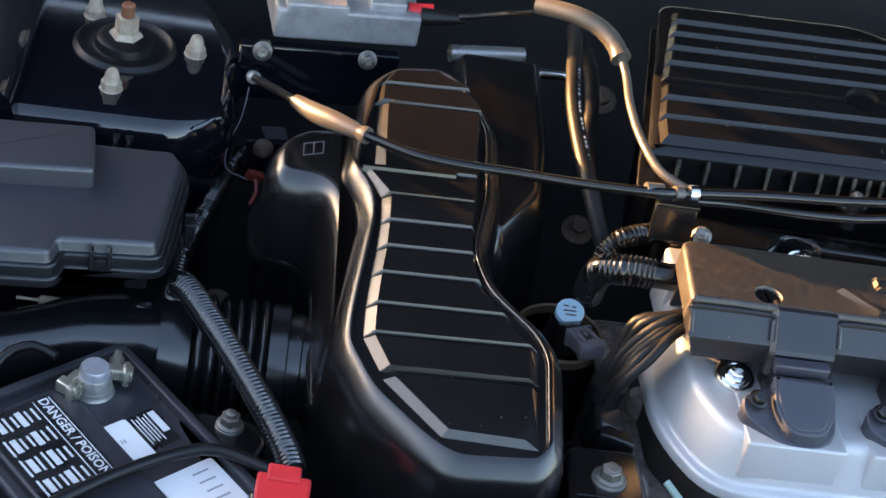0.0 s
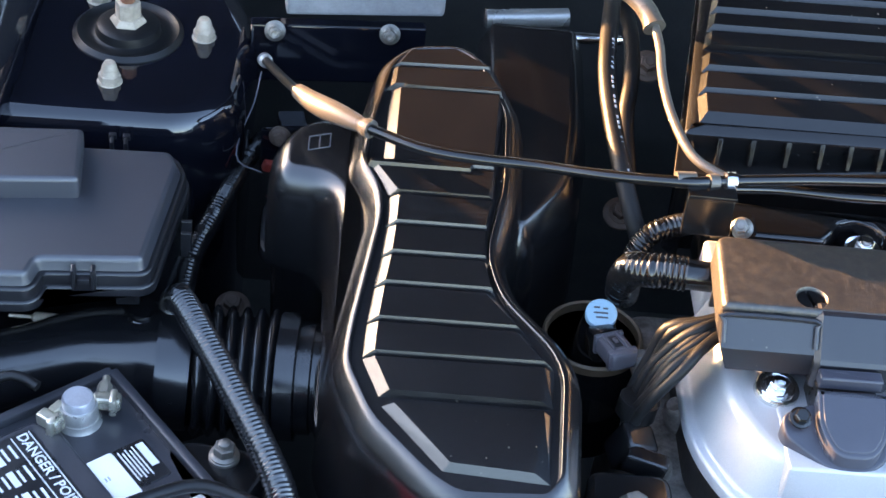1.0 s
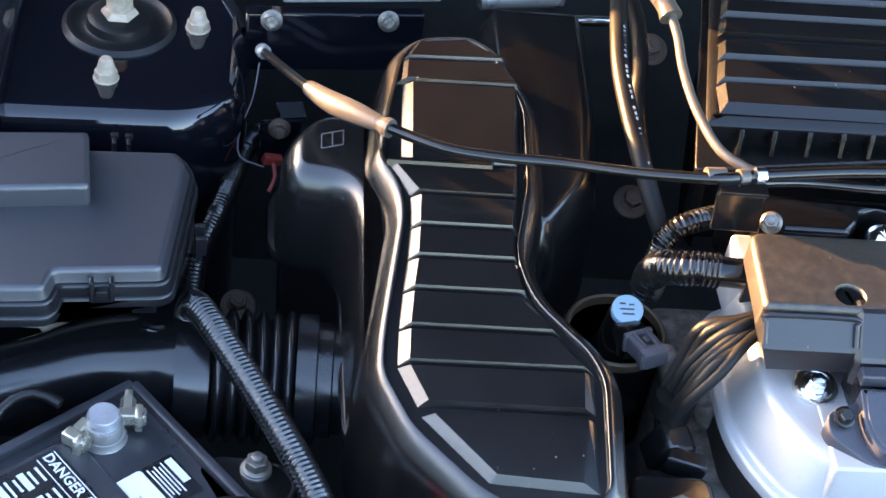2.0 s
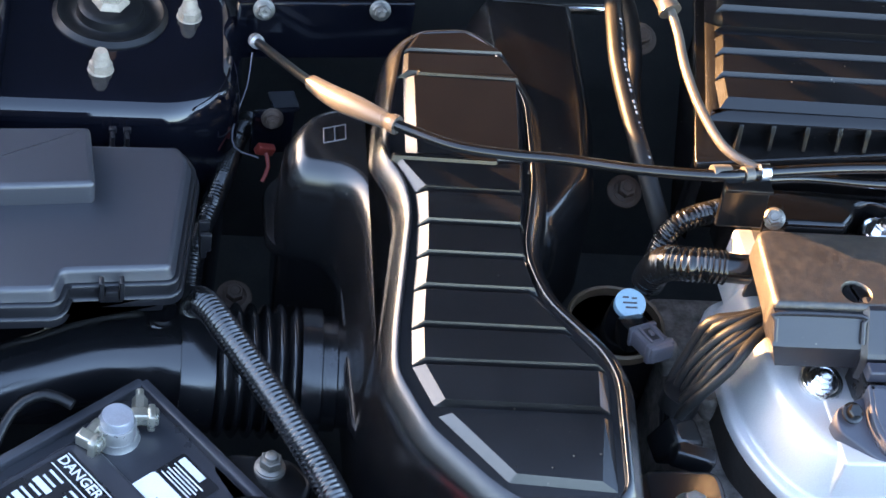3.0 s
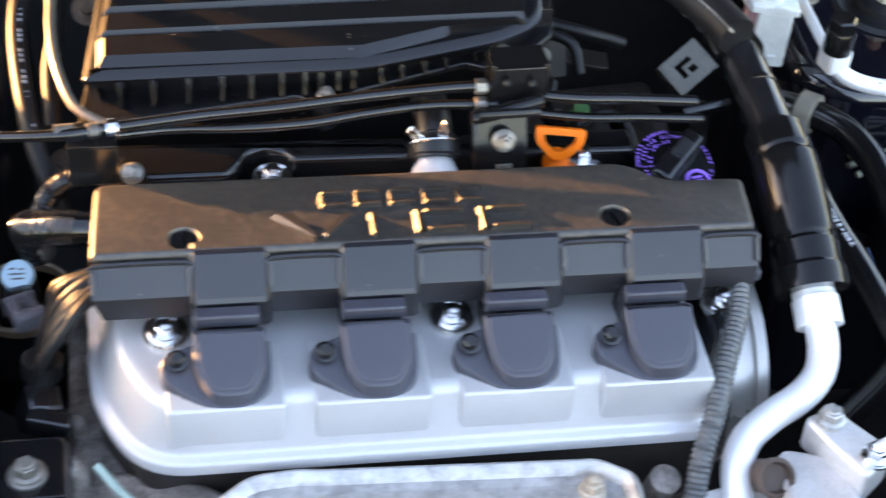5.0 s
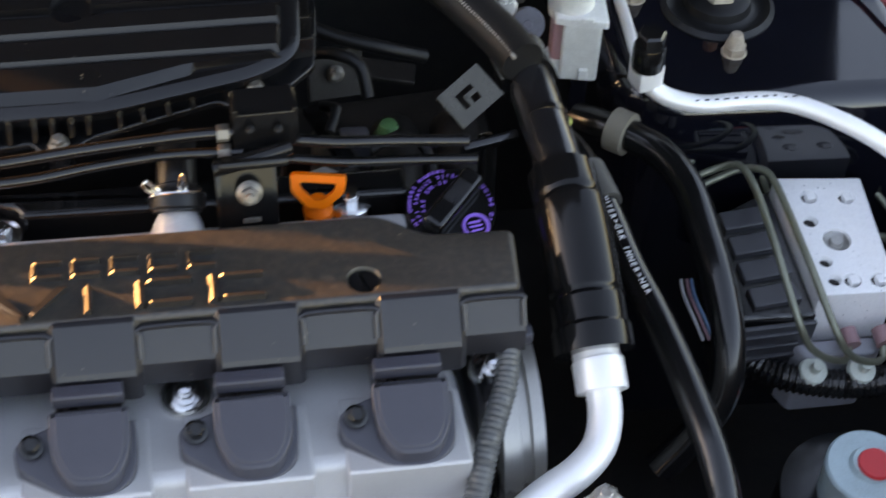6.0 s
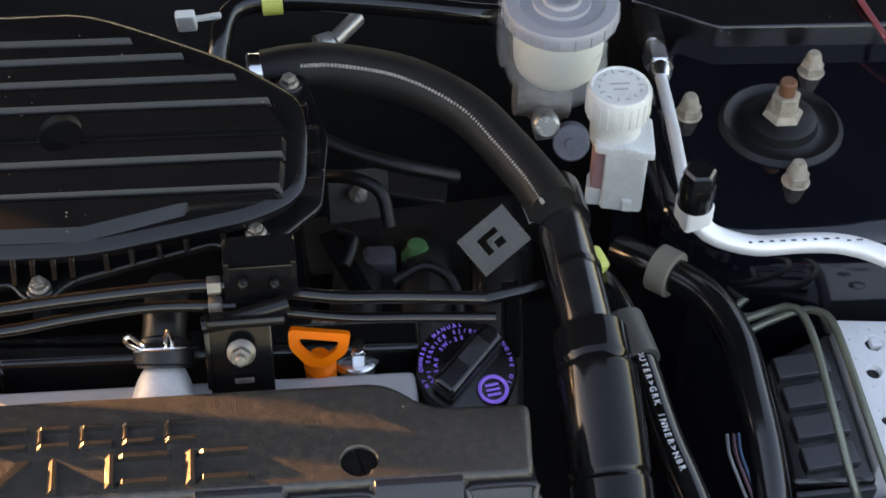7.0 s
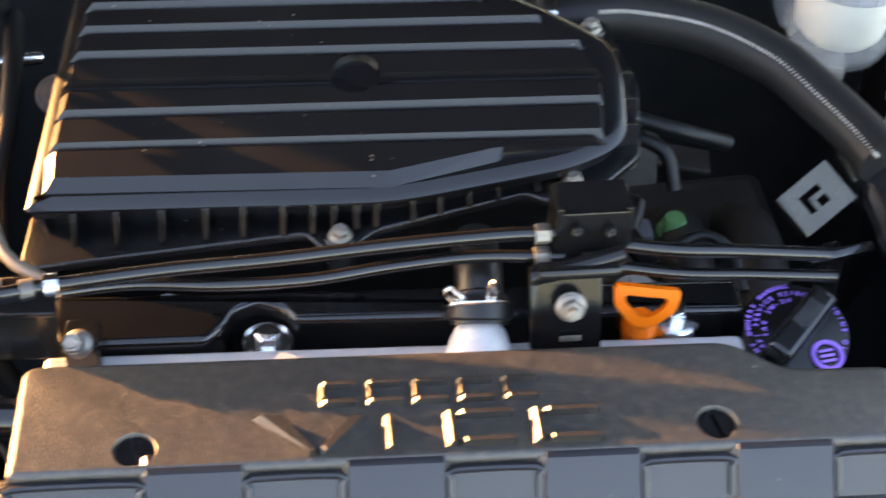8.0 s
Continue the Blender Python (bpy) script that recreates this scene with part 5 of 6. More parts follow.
rows = [((-0.1735, 0.1690), (0.1030, 0.1440)), ((-0.1705, 0.1890), (0.1050, 0.1642)), ((-0.1680, 0.2060), (0.1060, 0.1795)), ((-0.1650, 0.2260), (0.0985, 0.2002)),
        ((-0.1620, 0.2425), (0.0800, 0.2190)), ((-0.1590, 0.2580), (0.0510, 0.2376)), ((-0.1560, 0.2720), (0.0220, 0.2525)), ((-0.1540, 0.2860), (-0.0080, 0.2700))]
for k, (near, far) in enumerate(zip(rows, rows[1:])):
    if k == 2:      # the groove with the round pit is wide and has no sloping front
        near = tuple((x, y + 0.0045) for x, y in near)
    ridge(near, far, 0.0010 if k == 2 else 0.0040, {1: -1, 2: 1}.get(k, 0))
# Black disc that paints the shade at the bottom of the pit
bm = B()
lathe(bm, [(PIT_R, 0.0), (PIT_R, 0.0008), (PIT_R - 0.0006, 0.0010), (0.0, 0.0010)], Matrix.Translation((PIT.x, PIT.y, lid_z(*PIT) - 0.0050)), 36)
part("pit", bm, DEAD_BLACK, lid_a)
# front ridge with its broad sloping face, bent towards the engine's end
bm = B()
foot = [(-0.1735, 0.1450), (-0.004, 0.1285), (0.0490, 0.1372), (0.0530, 0.1415), (0.1000, 0.1421), (0.1030, 0.1428), (-0.1735, 0.1678)]
head = [(-0.1675, 0.1510), (-0.0038, 0.1352), (0.0465, 0.1424), (0.0515, 0.1425), (0.0945, 0.1427), (0.0960, 0.1428), (-0.1675, 0.1668)]
rings_mesh(bm, [[Vector((x, y, lid_z(x, y) - 0.0044)) for x, y in foot], [Vector((x, y, lid_z(x, y) + 0.0012)) for x, y in head]])
part("front_ridge", bm, AIR_PLASTIC, lid_a, sharp=0)
bm = B()
rings_mesh(bm, [[Vector((p.x, p.y, z(p.x, p.y) + up)) for p in inset(alid, off)]
                for off, z, up in ((0.014, flange_z, -0.09), (0.010, flange_z, 0.0), (0.0065, lid_z, -0.0135), (0.0065, lid_z, -0.012))])
lower_case = part("lower_case", bm, AIR_PLASTIC, air)
flange = [Vector(p) for p in rounded([(-0.186, 0.1225), (-0.0450, 0.1250), (-0.0400, 0.1180), (-0.0350, 0.1135), (-0.0215, 0.1135), (-0.0170, 0.1180), (-0.0100, 0.1225), (0.0640, 0.1345), (0.0720, 0.1290), (0.0800, 0.1270), (0.0950, 0.1290),
                                     (0.1060, 0.1370), (0.1225, 0.1500), (0.1275, 0.1960), (0.1215, 0.2200), (0.1150, 0.2420), (0.0950, 0.2420), (0.085, 0.2400), (0.022, 0.2780), (-0.160, 0.306)], 0.004, 3)]
bm = B()
slab(bm, flange, lambda x, y: flange_z(x, y) - 0.003, lambda x, y: flange_z(x, y) + 0.0012, 0.0012)
part("joint_flange", bm, AIR_PLASTIC, air)
for x in (-0.158, -0.137, -0.1147, -0.0933, -0.0750, -0.0556, -0.0411, -0.0309, -0.0198, -0.0101, 0.0067, 0.0200, 0.0346, 0.0488, 0.0683):
    y = 0.1290 + max(0.0, x + 0.003) * 0.145 + max(0.0, -0.04 - x) * 0.07
    z0, z1 = flange_z(x, y), lid_z(x, y) - 0.0085
    bm = B()
    block(bm, (0.0032, 0.0120, z1 - z0), pose(x, y + 0.0008, (z0 + z1) / 2, -20, 0, -5 if x < 0 else 8), 0.0006)
    part("rib", bm, AIR_PLASTIC, lower_case)
for y in (0.158, 0.174, 0.190, 0.206):
    x = 0.1170 - max(0, y - 0.19) * 0.35
    z0, z1 = flange_z(x, y), lid_z(x, y) - 0.0085
    bm = B()
    block(bm, (0.0130, 0.0022, z1 - z0), pose(x - 0.001, y, (z0 + z1) / 2), 0.0005)
    part("rib", bm, AIR_PLASTIC, lower_case)
for x, y in ((-0.0285, 0.1190), (0.0865, 0.1355), (0.1070, 0.2330)):
    z = flange_z(x, y)
    bm = B()
    lathe(bm, [(0.0080, -0.018), (0.0076, 0.0030), (0.0066, 0.0038)], Matrix.Translation((x, y, z)), 22)
    boss = part("screw_boss", bm, AIR_PLASTIC, lower_case)
    bolt(boss, (x, y, z + 0.0020), 0.0042, 0.0060, DULL_BOLT, (0, -0.15, 1), name="screw")

# ---- breather pipe, bracket, dipstick, oil cap ----
SITE = Matrix.Translation((0.0035, 0.006, -0.005))
pcv = thing("breather_pipe", (0.033, 0.065, 0.77), "black breather hose on a pale alloy stub with a spring clip", "hose")
bm = B()
tube(bm, [(0.031, 0.046, 0.776), (0.0325, 0.058, 0.789), (0.033, 0.066, 0.796), (0.033, 0.069, 0.799)], lambda s, w: 0.0180 * math.sqrt(max(0.25, 1 - 0.75 * (s / w) ** 2)), 26)
part("stub", bm, GREY_STUB, pcv, "pale alloy stub")
bm = B()
tube(bm, [(0.033, 0.067, 0.798), (0.0335, 0.077, 0.806), (0.034, 0.092, 0.810), (0.0345, 0.115, 0.806)], lambda s, w: 0.0160 if 0.002 < s < 0.011 else (0.0140 if s < 0.013 else 0.0116), 26, 0.0015)
part("hose", bm, RUBBER, pcv)
bm = B()
tube(bm, [(0.033 + 0.0166 * math.cos(a), 0.0745 - 0.0105 * math.sin(a), 0.8040 + 0.0128 * math.sin(a)) for a in [radians(k * 24) for k in range(16)]], 0.0011, 8, 0.002)
tube(bm, [(0.0255, 0.068, 0.811), (0.019, 0.066, 0.817), (0.0155, 0.066, 0.8215), (0.0175, 0.067, 0.8245), (0.0215, 0.068, 0.8185), (0.027, 0.068, 0.8125)], 0.0012, 8, 0.002)
tube(bm, [(0.037, 0.067, 0.812), (0.0395, 0.066, 0.820), (0.0375, 0.066, 0.828), (0.0358, 0.066, 0.820), (0.036, 0.067, 0.812)], 0.0013, 8, 0.002)
part("spring_clip", bm, BRIGHT, pcv, "bright wire spring clip")
SITE = LEVEL
bmount = thing("cable_mount", (0.085, 0.07, 0.77), "gloss black steel cable mount bolted to the engine", "bracket")
MOUNT = pose(0.0772, 0.0680, 0.8085, 0, 0, 2)
bm = B()
block(bm, (0.0330, 0.0032, 0.044), MOUNT @ pose(0, 0, -0.006, -24), 0.0010)
block(bm, (0.0032, 0.016, 0.038), MOUNT @ pose(-0.0165, 0.006, -0.004, -24), 0.0009)
part("foot", bm, BRACKET, bmount)
bolt(bmount, MOUNT @ Vector((0.0005, -0.0030, 0.0040)), 0.0052, 0.0074, DULL_BOLT, (0, -0.90, 0.42), stud=0.003)
bm = B()
block(bm, (0.0100, 0.0014, 0.0028), MOUNT @ pose(0.001, -0.0085, -0.0125, -24), 0.0004)
part("slot", bm, DULL_BOLT, bmount)
bm = B()
block(bm, (0.0340, 0.0034, 0.0240), MOUNT @ pose(0.0130, 0.0200, 0.0300, -6), 0.0010)
plate_c = part("cable_plate", bm, BRACKET, bmount)
bm = B()
block(bm, (0.0340, 0.0200, 0.0030), MOUNT @ pose(0.0130, 0.0300, 0.0415, 10), 0.0010)
part("top_plate", bm, BRACKET, bmount)
bm = B()
block(bm, (0.0034, 0.0220, 0.0250), MOUNT @ pose(-0.0040, 0.0290, 0.0310, -8), 0.0010)
part("side_plate", bm, BRACKET, bmount)
bm = B()
block(bm, (0.0034, 0.0220, 0.0220), MOUNT @ pose(0.0300, 0.0300, 0.0310, -8), 0.0010)
part("side_plate", bm, BRACKET, bmount)
for x, z in ((0.004, 0.0400), (0.020, 0.0385)):
    bolt(plate_c, MOUNT @ Vector((x, 0.0185, z - 0.007)), 0.0022, 0.0, BRACKET, (0, -0.88, 0.47), name="rivet")
bm = B()
block(bm, (0.0400, 0.0120, 0.0060), MOUNT @ pose(0.0040, 0.0050, 0.0200, -20), 0.0022)
tube(bm, [MOUNT @ Vector((-0.018, 0.006, 0.0160)), MOUNT @ Vector((0.004, 0.007, 0.0200)), MOUNT @ Vector((0.026, 0.010, 0.0240))], 0.0046, 14)
part("roll_edge", bm, BRACKET, bmount)
for y, z in ((0.090, 0.836), (0.086, 0.825)):
    bm = B()
    lathe(bm, [(0.0052, 0), (0.0052, 0.006), (0.0044, 0.007)], aim((0.062, y, z), (1, 0.03, 0)), 6)
    part("adjuster_nut", bm, DULL_BOLT, bmount)
dip = thing("oil_dipstick", (0.11, 0.058, 0.77), "orange plastic oil dipstick handle", "dipstick")
bm = B()
dm = pose(0.1170, 0.0775, 0.7985, 66, 4, -6) @ Matrix.Diagonal((1.0, 1.08, 1.0, 1))
ring_o = rounded([(-0.0165, 0.0090), (-0.0150, -0.0010), (-0.0050, -0.0098), (0.0050, -0.0098), (0.0150, -0.0010), (0.0165, 0.0090)], 0.003, 5)
ring_i = [p for p in rounded([(-0.0108, 0.0048), (-0.0092, -0.0002), (-0.0028, -0.0052), (0.0028, -0.0052), (0.0092, -0.0002), (0.0108, 0.0048)], 0.002, 5)]
loops = []
for ring, z in ((ring_o, -0.0025), (ring_o, 0.0025), (ring_i, 0.0025), (ring_i, -0.0025)):
    loops.append([bm.verts.new(dm @ Vector((p.x, p.y, z))) for p in ring])
for a, b in zip(loops, loops[1:] + loops[:1]):
    k = len(a)
    for i in range(k):
        bm.faces.new((a[i], a[(i + 1) % k], b[(i + 1) % k], b[i]))
bmesh.ops.bevel(bm, geom=[e for e in bm.edges if e.calc_face_angle(0) > 1.0], offset=0.0011, segments=2, affect="EDGES")
part("handle", bm, ORANGE, dip)
bm = B()
tube(bm, [(0.1172, 0.0815, 0.7860), (0.1175, 0.0825, 0.7790), (0.1180, 0.0840, 0.7660)], lambda s, w: 0.0058 if s < w * 0.3 else 0.0092 - 0.001 * s / w, 18)
part("collar", bm, ORANGE, dip)
bm = B()
tube(bm, [(0.1180, 0.0840, 0.7680), (0.1180, 0.0850, 0.7300)], 0.005, 14)
part("tube", bm, ZINC, dip)

SITE = Matrix.Translation((0.0100, 0.0120, -0.0050)) @ Matrix.Translation((0.185, 0.066, 0.776)) @ Matrix.Scale(1.07, 4) @ Matrix.Translation((-0.185, -0.066, -0.776))
oil = thing("oil_filler_cap", (0.185, 0.066, 0.76), "black oil filler cap with purple printing", "oil cap")
om = aim((0.185, 0.066, 0.776), (0.05, -0.28, 1))
bm = B()
lathe(bm, [(0.0245, -0.02), (0.0255, 0.0), (0.0255, 0.005), (0.0245, 0.0065), (0.0, 0.0075)], om, 44)
capb = part("cap_body", bm, GLOSS, oil)
bm = B()
gm = om @ Matrix.Rotation(radians(38), 4, "Z")
block(bm, (0.043, 0.0135, 0.012), gm @ pose(0, 0, 0.0125), 0.003, 3)
grip = part("grip_bar", bm, GLOSS, oil)
bm = B()
block(bm, (0.016, 0.0085, 0.0006), gm @ pose(0.004, 0, 0.0187), 0.0002)
part("grip_mark", bm, STICKER, grip)


def arc_words(text, r, a0, step, size, parent):
    for k, ch in enumerate(text):
        if ch != " ":
            a = radians(a0 - step * k)
            m = om @ Matrix.Translation((r * math.cos(a), r * math.sin(a), 0.0073 + 0.0001)) @ Matrix.Rotation(a - math.pi / 2, 4, "Z")
            words(ch, size, m, PURPLE, parent, "letter", 0.0001)


arc_words("MY OWNERS MANUAL", 0.0222, 196, 7.4, 0.0029, capb)
arc_words("API SERVICE SJ/EC", 0.0186, 194, 8.2, 0.0029, capb)
arc_words("SAE 5W-20", 0.0148, 178, 11.5, 0.0030, capb)
arc_words("ENGINE OIL", 0.0215, 30, 8.0, 0.0030, capb)
bm = B()
rim = [om @ Vector((0.0095 + 0.0068 * math.cos(a), -0.0150 + 0.0068 * math.sin(a), 0.0080)) for a in [2 * math.pi * k / 30 for k in range(31)]]
tube(bm, rim, 0.0011, 8, 0.004)
part("emblem_ring", bm, PURPLE, capb, "purple ring emblem")
bm = B()
for k in range(3):
    block(bm, (0.007, 0.0013, 0.0003), om @ pose(0.0095, -0.0125 - 0.0026 * k, 0.0078), 0)
part("emblem_bars", bm, PURPLE, capb)

SITE = HOSES
# ---- big hoses on the right ----
brk = thing("intake_hose", (0.2, 0.2, 0.7), "thick black rubber breather hose with a ribbed seam", "hose")
bm = B()
big = [(0.083, 0.254, 0.833), (0.105, 0.256, 0.834), (0.127, 0.255, 0.833), (0.164, 0.243, 0.831), (0.197, 0.219, 0.827), (0.217, 0.190, 0.823), (0.231, 0.164, 0.821), (0.238, 0.146, 0.820)]
tube(bm, big, 0.0138, 26)
part("rubber", bm, MATT_HOSE, brk)
bm = B()
seam = [(x - 0.0062 * k, y - 0.0098 + 0.0035 * k, z + 0.0096) for (x, y, z), k in zip(big[1:], (0, 0.1, 0.4, 0.7, 0.9, 1, 1))]
tube(bm, seam, ribs_of(0.0008, 0.0007, 0.0022), 8, 0.0007)
part("seam", bm, SEAM, brk, "pale dusty seam")
band(brk, (0.074, 0.253, 0.834), (0.084, 0.254, 0.833), 0.0115, BRIGHT, "pipe_stub", 0.001, "bright metal stub")
SITE = LINE
acc = thing("ac_hose", (0.245, 0.0, 0.7), "black air conditioning hose with crimped collars and a white metal pipe", "hose")


def lower(points, steps):
    return [(x + 0.0045 * k, y + 0.0144 * k, z - 0.016 * k) for (x, y, z), k in zip(points, steps)]


line = lower([(0.2385, 0.150, 0.818), (0.241, 0.118, 0.823), (0.243, 0.082, 0.825), (0.2445, 0.052, 0.8255), (0.2455, 0.026, 0.824)], (0, 0.3, 0.6, 0.85, 1))
bm = B()
tube(bm, line, 0.0142, 28)
part("upper_hose", bm, BELLOWS, acc)
band(acc, (0.2375, 0.158, 0.816), (0.2408, 0.131, 0.8185), 0.0142, GLOSS, "strap", 0.0035, "black rubber strap")
band(acc, (0.2452, 0.1015, 0.8158), (0.2455, 0.0965, 0.8156), 0.0142, GLOSS, "bead", 0.0008)
bm = B()
tube(bm, lower([(0.2448, 0.046, 0.8255), (0.2458, 0.020, 0.8235), (0.2468, -0.010, 0.814), (0.2470, -0.036, 0.804), (0.2470, -0.054, 0.797), (0.2472, -0.062, 0.793)], [1] * 6),
     lambda s, w: 0.0200 if s < 0.020 else (0.0190 if s < 0.024 else (0.0212 if s < 0.079 else (0.0200 if s < 0.083 else (0.0214 if s < 0.1 else 0.0232)))), 34, 0.0012)
part("sleeve", bm, SLEEVE, acc, sharp=60)
bm = B()
tube(bm, lower([(0.2475, -0.058, 0.794), (0.2480, -0.072, 0.788), (0.2482, -0.082, 0.783)], [1] * 3), lambda s, w: 0.0135 if s < 0.008 else 0.0148, 28, 0.0012)
tube(bm, lower([(0.2480, -0.076, 0.786), (0.2478, -0.094, 0.779), (0.242, -0.110, 0.771), (0.228, -0.121, 0.765), (0.210, -0.128, 0.759), (0.193, -0.137, 0.751), (0.185, -0.150, 0.742), (0.184, -0.165, 0.730)], (1, 1, 0.9, 0.7, 0.5, 0.3, 0.1, 0)), 0.0098, 24)
part("alloy_pipe", bm, ALU, acc, "matt white alloy pipe")
bm = B()
block(bm, (0.046, 0.030, 0.024), pose(0.181, -0.166, 0.716, 0, 0, 12), 0.004)
lathe(bm, [(0.014, 0), (0.014, 0.012), (0.010, 0.014)], pose(0.158, -0.168, 0.718, 0, 25, 0), 20)
part("pipe_block", bm, ALU, acc, "cast alloy pipe block")
SITE = HOSES
plate = thing("hose_bracket", (0.205, 0.138, 0.77), "bent zinc steel bracket with a slot", "bracket")
bm = B()
pm = Matrix.Translation((0.2055, 0.1415, 0.800)) @ Matrix(((1, 0, 0, 0), (0, 0.8, -0.6, 0), (0, 0.6, 0.8, 0), (0, 0, 0, 1))) @ Matrix.Rotation(radians(36), 4, "Z")
outer, inner = [(-0.0145, -0.0125), (0.0165, -0.0125), (0.0165, 0.0125), (-0.0145, 0.0125)], [(-0.0075, -0.0050), (0.0052, -0.0050), (0.0052, 0.0058), (-0.0075, 0.0058)]
loops = [[bm.verts.new(pm @ Vector((x, y, z))) for x, y in ring] for ring, z in ((outer, 0.0), (outer, 0.0018), (inner, 0.0018), (inner, 0.0))]
for a, b in zip(loops, loops[1:] + loops[:1]):
    for i in range(4):
        bm.faces.new((a[i], a[(i + 1) % 4], b[(i + 1) % 4], b[i]))
block(bm, (0.0025, 0.025, 0.009), pm @ pose(-0.0150, 0, -0.003), 0.0008)
block(bm, (0.0085, 0.0030, 0.0018), pm @ pose(0.0012, 0.0010, 0.0009), 0.0003)
block(bm, (0.0030, 0.0070, 0.0018), pm @ pose(-0.0020, -0.0020, 0.0009), 0.0003)
zinc2 = surface("dull_zinc", (0.10, 0.093, 0.078), 0.26, metal=0.9, bump=0.25)
part("plate", bm, zinc2, plate)
bm = B()
block(bm, (0.006, 0.026, 0.004), Matrix.Translation((0.2240, 0.158, 0.812)) @ Matrix.Rotation(radians(20), 4, "Z") @ Matrix.Rotation(radians(30), 4, "X"), 0.001)
part("tab", bm, zinc2, plate)
bm = B()
block(bm, (0.036, 0.006, 0.012), pose(0.214, 0.116, 0.785, 30, 0, 12), 0.002)
block(bm, (0.010, 0.010, 0.060), pose(0.214, 0.124, 0.752, 0, 0, 12), 0.002)
part("stay", bm, GLOSS, plate, "black stay")

SITE = ENGINE
loomC = thing("corrugated_conduit", (0.2, -0.06, 0.7), "grey corrugated conduit at the end of the valve cover", "conduit")
bm = B()
tube(bm, [(0.214, -0.028, 0.779), (0.2115, -0.040, 0.777), (0.207, -0.058, 0.771), (0.193, -0.088, 0.760), (0.182, -0.114, 0.746), (0.172, -0.132, 0.730), (0.166, -0.15, 0.71)], ribs_of(0.0058, 0.0013, 0.0034), 20, 0.0009)
part("sleeve", bm, surface("grey_conduit", (0.075, 0.08, 0.082), 0.42, bump=0.1), loomC, sharp=70)
bm = B()
block(bm, (0.026, 0.010, 0.008), pose(0.213, -0.032, 0.781), 0.002)
part("outlet", bm, COIL, loomC)
pulley = thing("belt_cover", (0.23, -0.03, 0.6), "dark cam belt cover edge with a bright pulley rim", "belt cover")
bm = B()
lathe(bm, [(0.060, 0.0), (0.066, 0.002), (0.066, 0.012), (0.062, 0.013), (0.062, 0.018), (0.066, 0.019), (0.066, 0.026), (0.055, 0.028), (0, 0.028)], aim((0.205, -0.020, 0.690), (1, 0, 0)), 48)
part("pulley", bm, GREY_HOSE, pulley, "worn steel pulley")
bm = B()
slab(bm, rounded([(0.192, -0.070), (0.208, -0.070), (0.208, 0.09), (0.192, 0.09)], 0.006, 4), 0.45, 0.768, 0.006)
part("cover", bm, PLASTIC, pulley)
SITE = LEVEL
lugs = thing("alloy_bracket", (0.26, -0.13, 0.6), "cast alloy bracket with two bolts", "bracket")
bm = B()
slab(bm, rounded([(0.237, -0.110), (0.258, -0.104), (0.285, -0.140), (0.262, -0.160), (0.248, -0.134)], 0.007, 4), 0.715, 0.738, 0.004)
slab(bm, rounded([(0.21, -0.20), (0.262, -0.20), (0.262, -0.13), (0.222, -0.118)], 0.01, 4), 0.55, 0.722, 0.005)
part("casting", bm, surface("pale_cast_alloy", (0.55, 0.55, 0.55), 0.45, metal=0.6, bump=0.5, grain=400, dust=0.15), lugs)
bolt(lugs, (0.252, -0.116, 0.738), 0.0065, 0.0085, GREY_HOSE)
bolt(lugs, (0.270, -0.146, 0.738), 0.0065, 0.0090, BRIGHT)
bm = B()
tube(bm, [(0.270, -0.146, 0.745), (0.290, -0.138, 0.750)], 0.0045, 14)
part("pin", bm, ALU, lugs)
junk = thing("rusty_flange", (0.215, -0.15, 0.65), "rusty brown flange under the pipe", "flange")
bm = B()
lathe(bm, [(0.010, -0.05), (0.010, 0.0), (0.012, 0.002), (0.012, 0.005), (0.0095, 0.006), (0.008, 0.001), (0.004, 0.0), (0, 0.001)], aim((0.213, -0.142, 0.722), (0.1, -0.75, 0.8)), 26)
part("flange", bm, RUST, junk)
bm = B()
lathe(bm, [(0.0095, -0.06), (0.0095, 0.012), (0.006, 0.014), (0, 0.014)], aim((0.155, -0.118, 0.690), (0.1, -0.3, 1)), 20)
part("stud", bm, ALLOY, junk)

SITE = HEATER
# ---- printed hose and the fat pipe beside it ----
heater = thing("heater_hose", (0.28, 0.05, 0.65), "black rubber hose with white printed lettering", "hose")
hl = [(0.262, 0.162, 0.752), (0.268, 0.142, 0.759), (0.275, 0.115, 0.758), (0.2805, 0.085, 0.755), (0.286, 0.040, 0.752), (0.294, 0.0, 0.749), (0.301, -0.055, 0.746), (0.306, -0.10, 0.738), (0.308, -0.13, 0.72)]
bm = B()
tube(bm, hl, 0.0095, 24)
part("rubber", bm, GLOSS, heater)
band(heater, (0.2735, 0.121, 0.7585), (0.2795, 0.091, 0.7555), 0.0095, surface("grey_rubber_collar", (0.05, 0.048, 0.044), 0.6, bump=0.2), "collar", 0.0026)
sp = spline(hl, 0.0004)
run = [0.0]
for a, b in zip(sp, sp[1:]):
    run.append(run[-1] + (b - a).length)
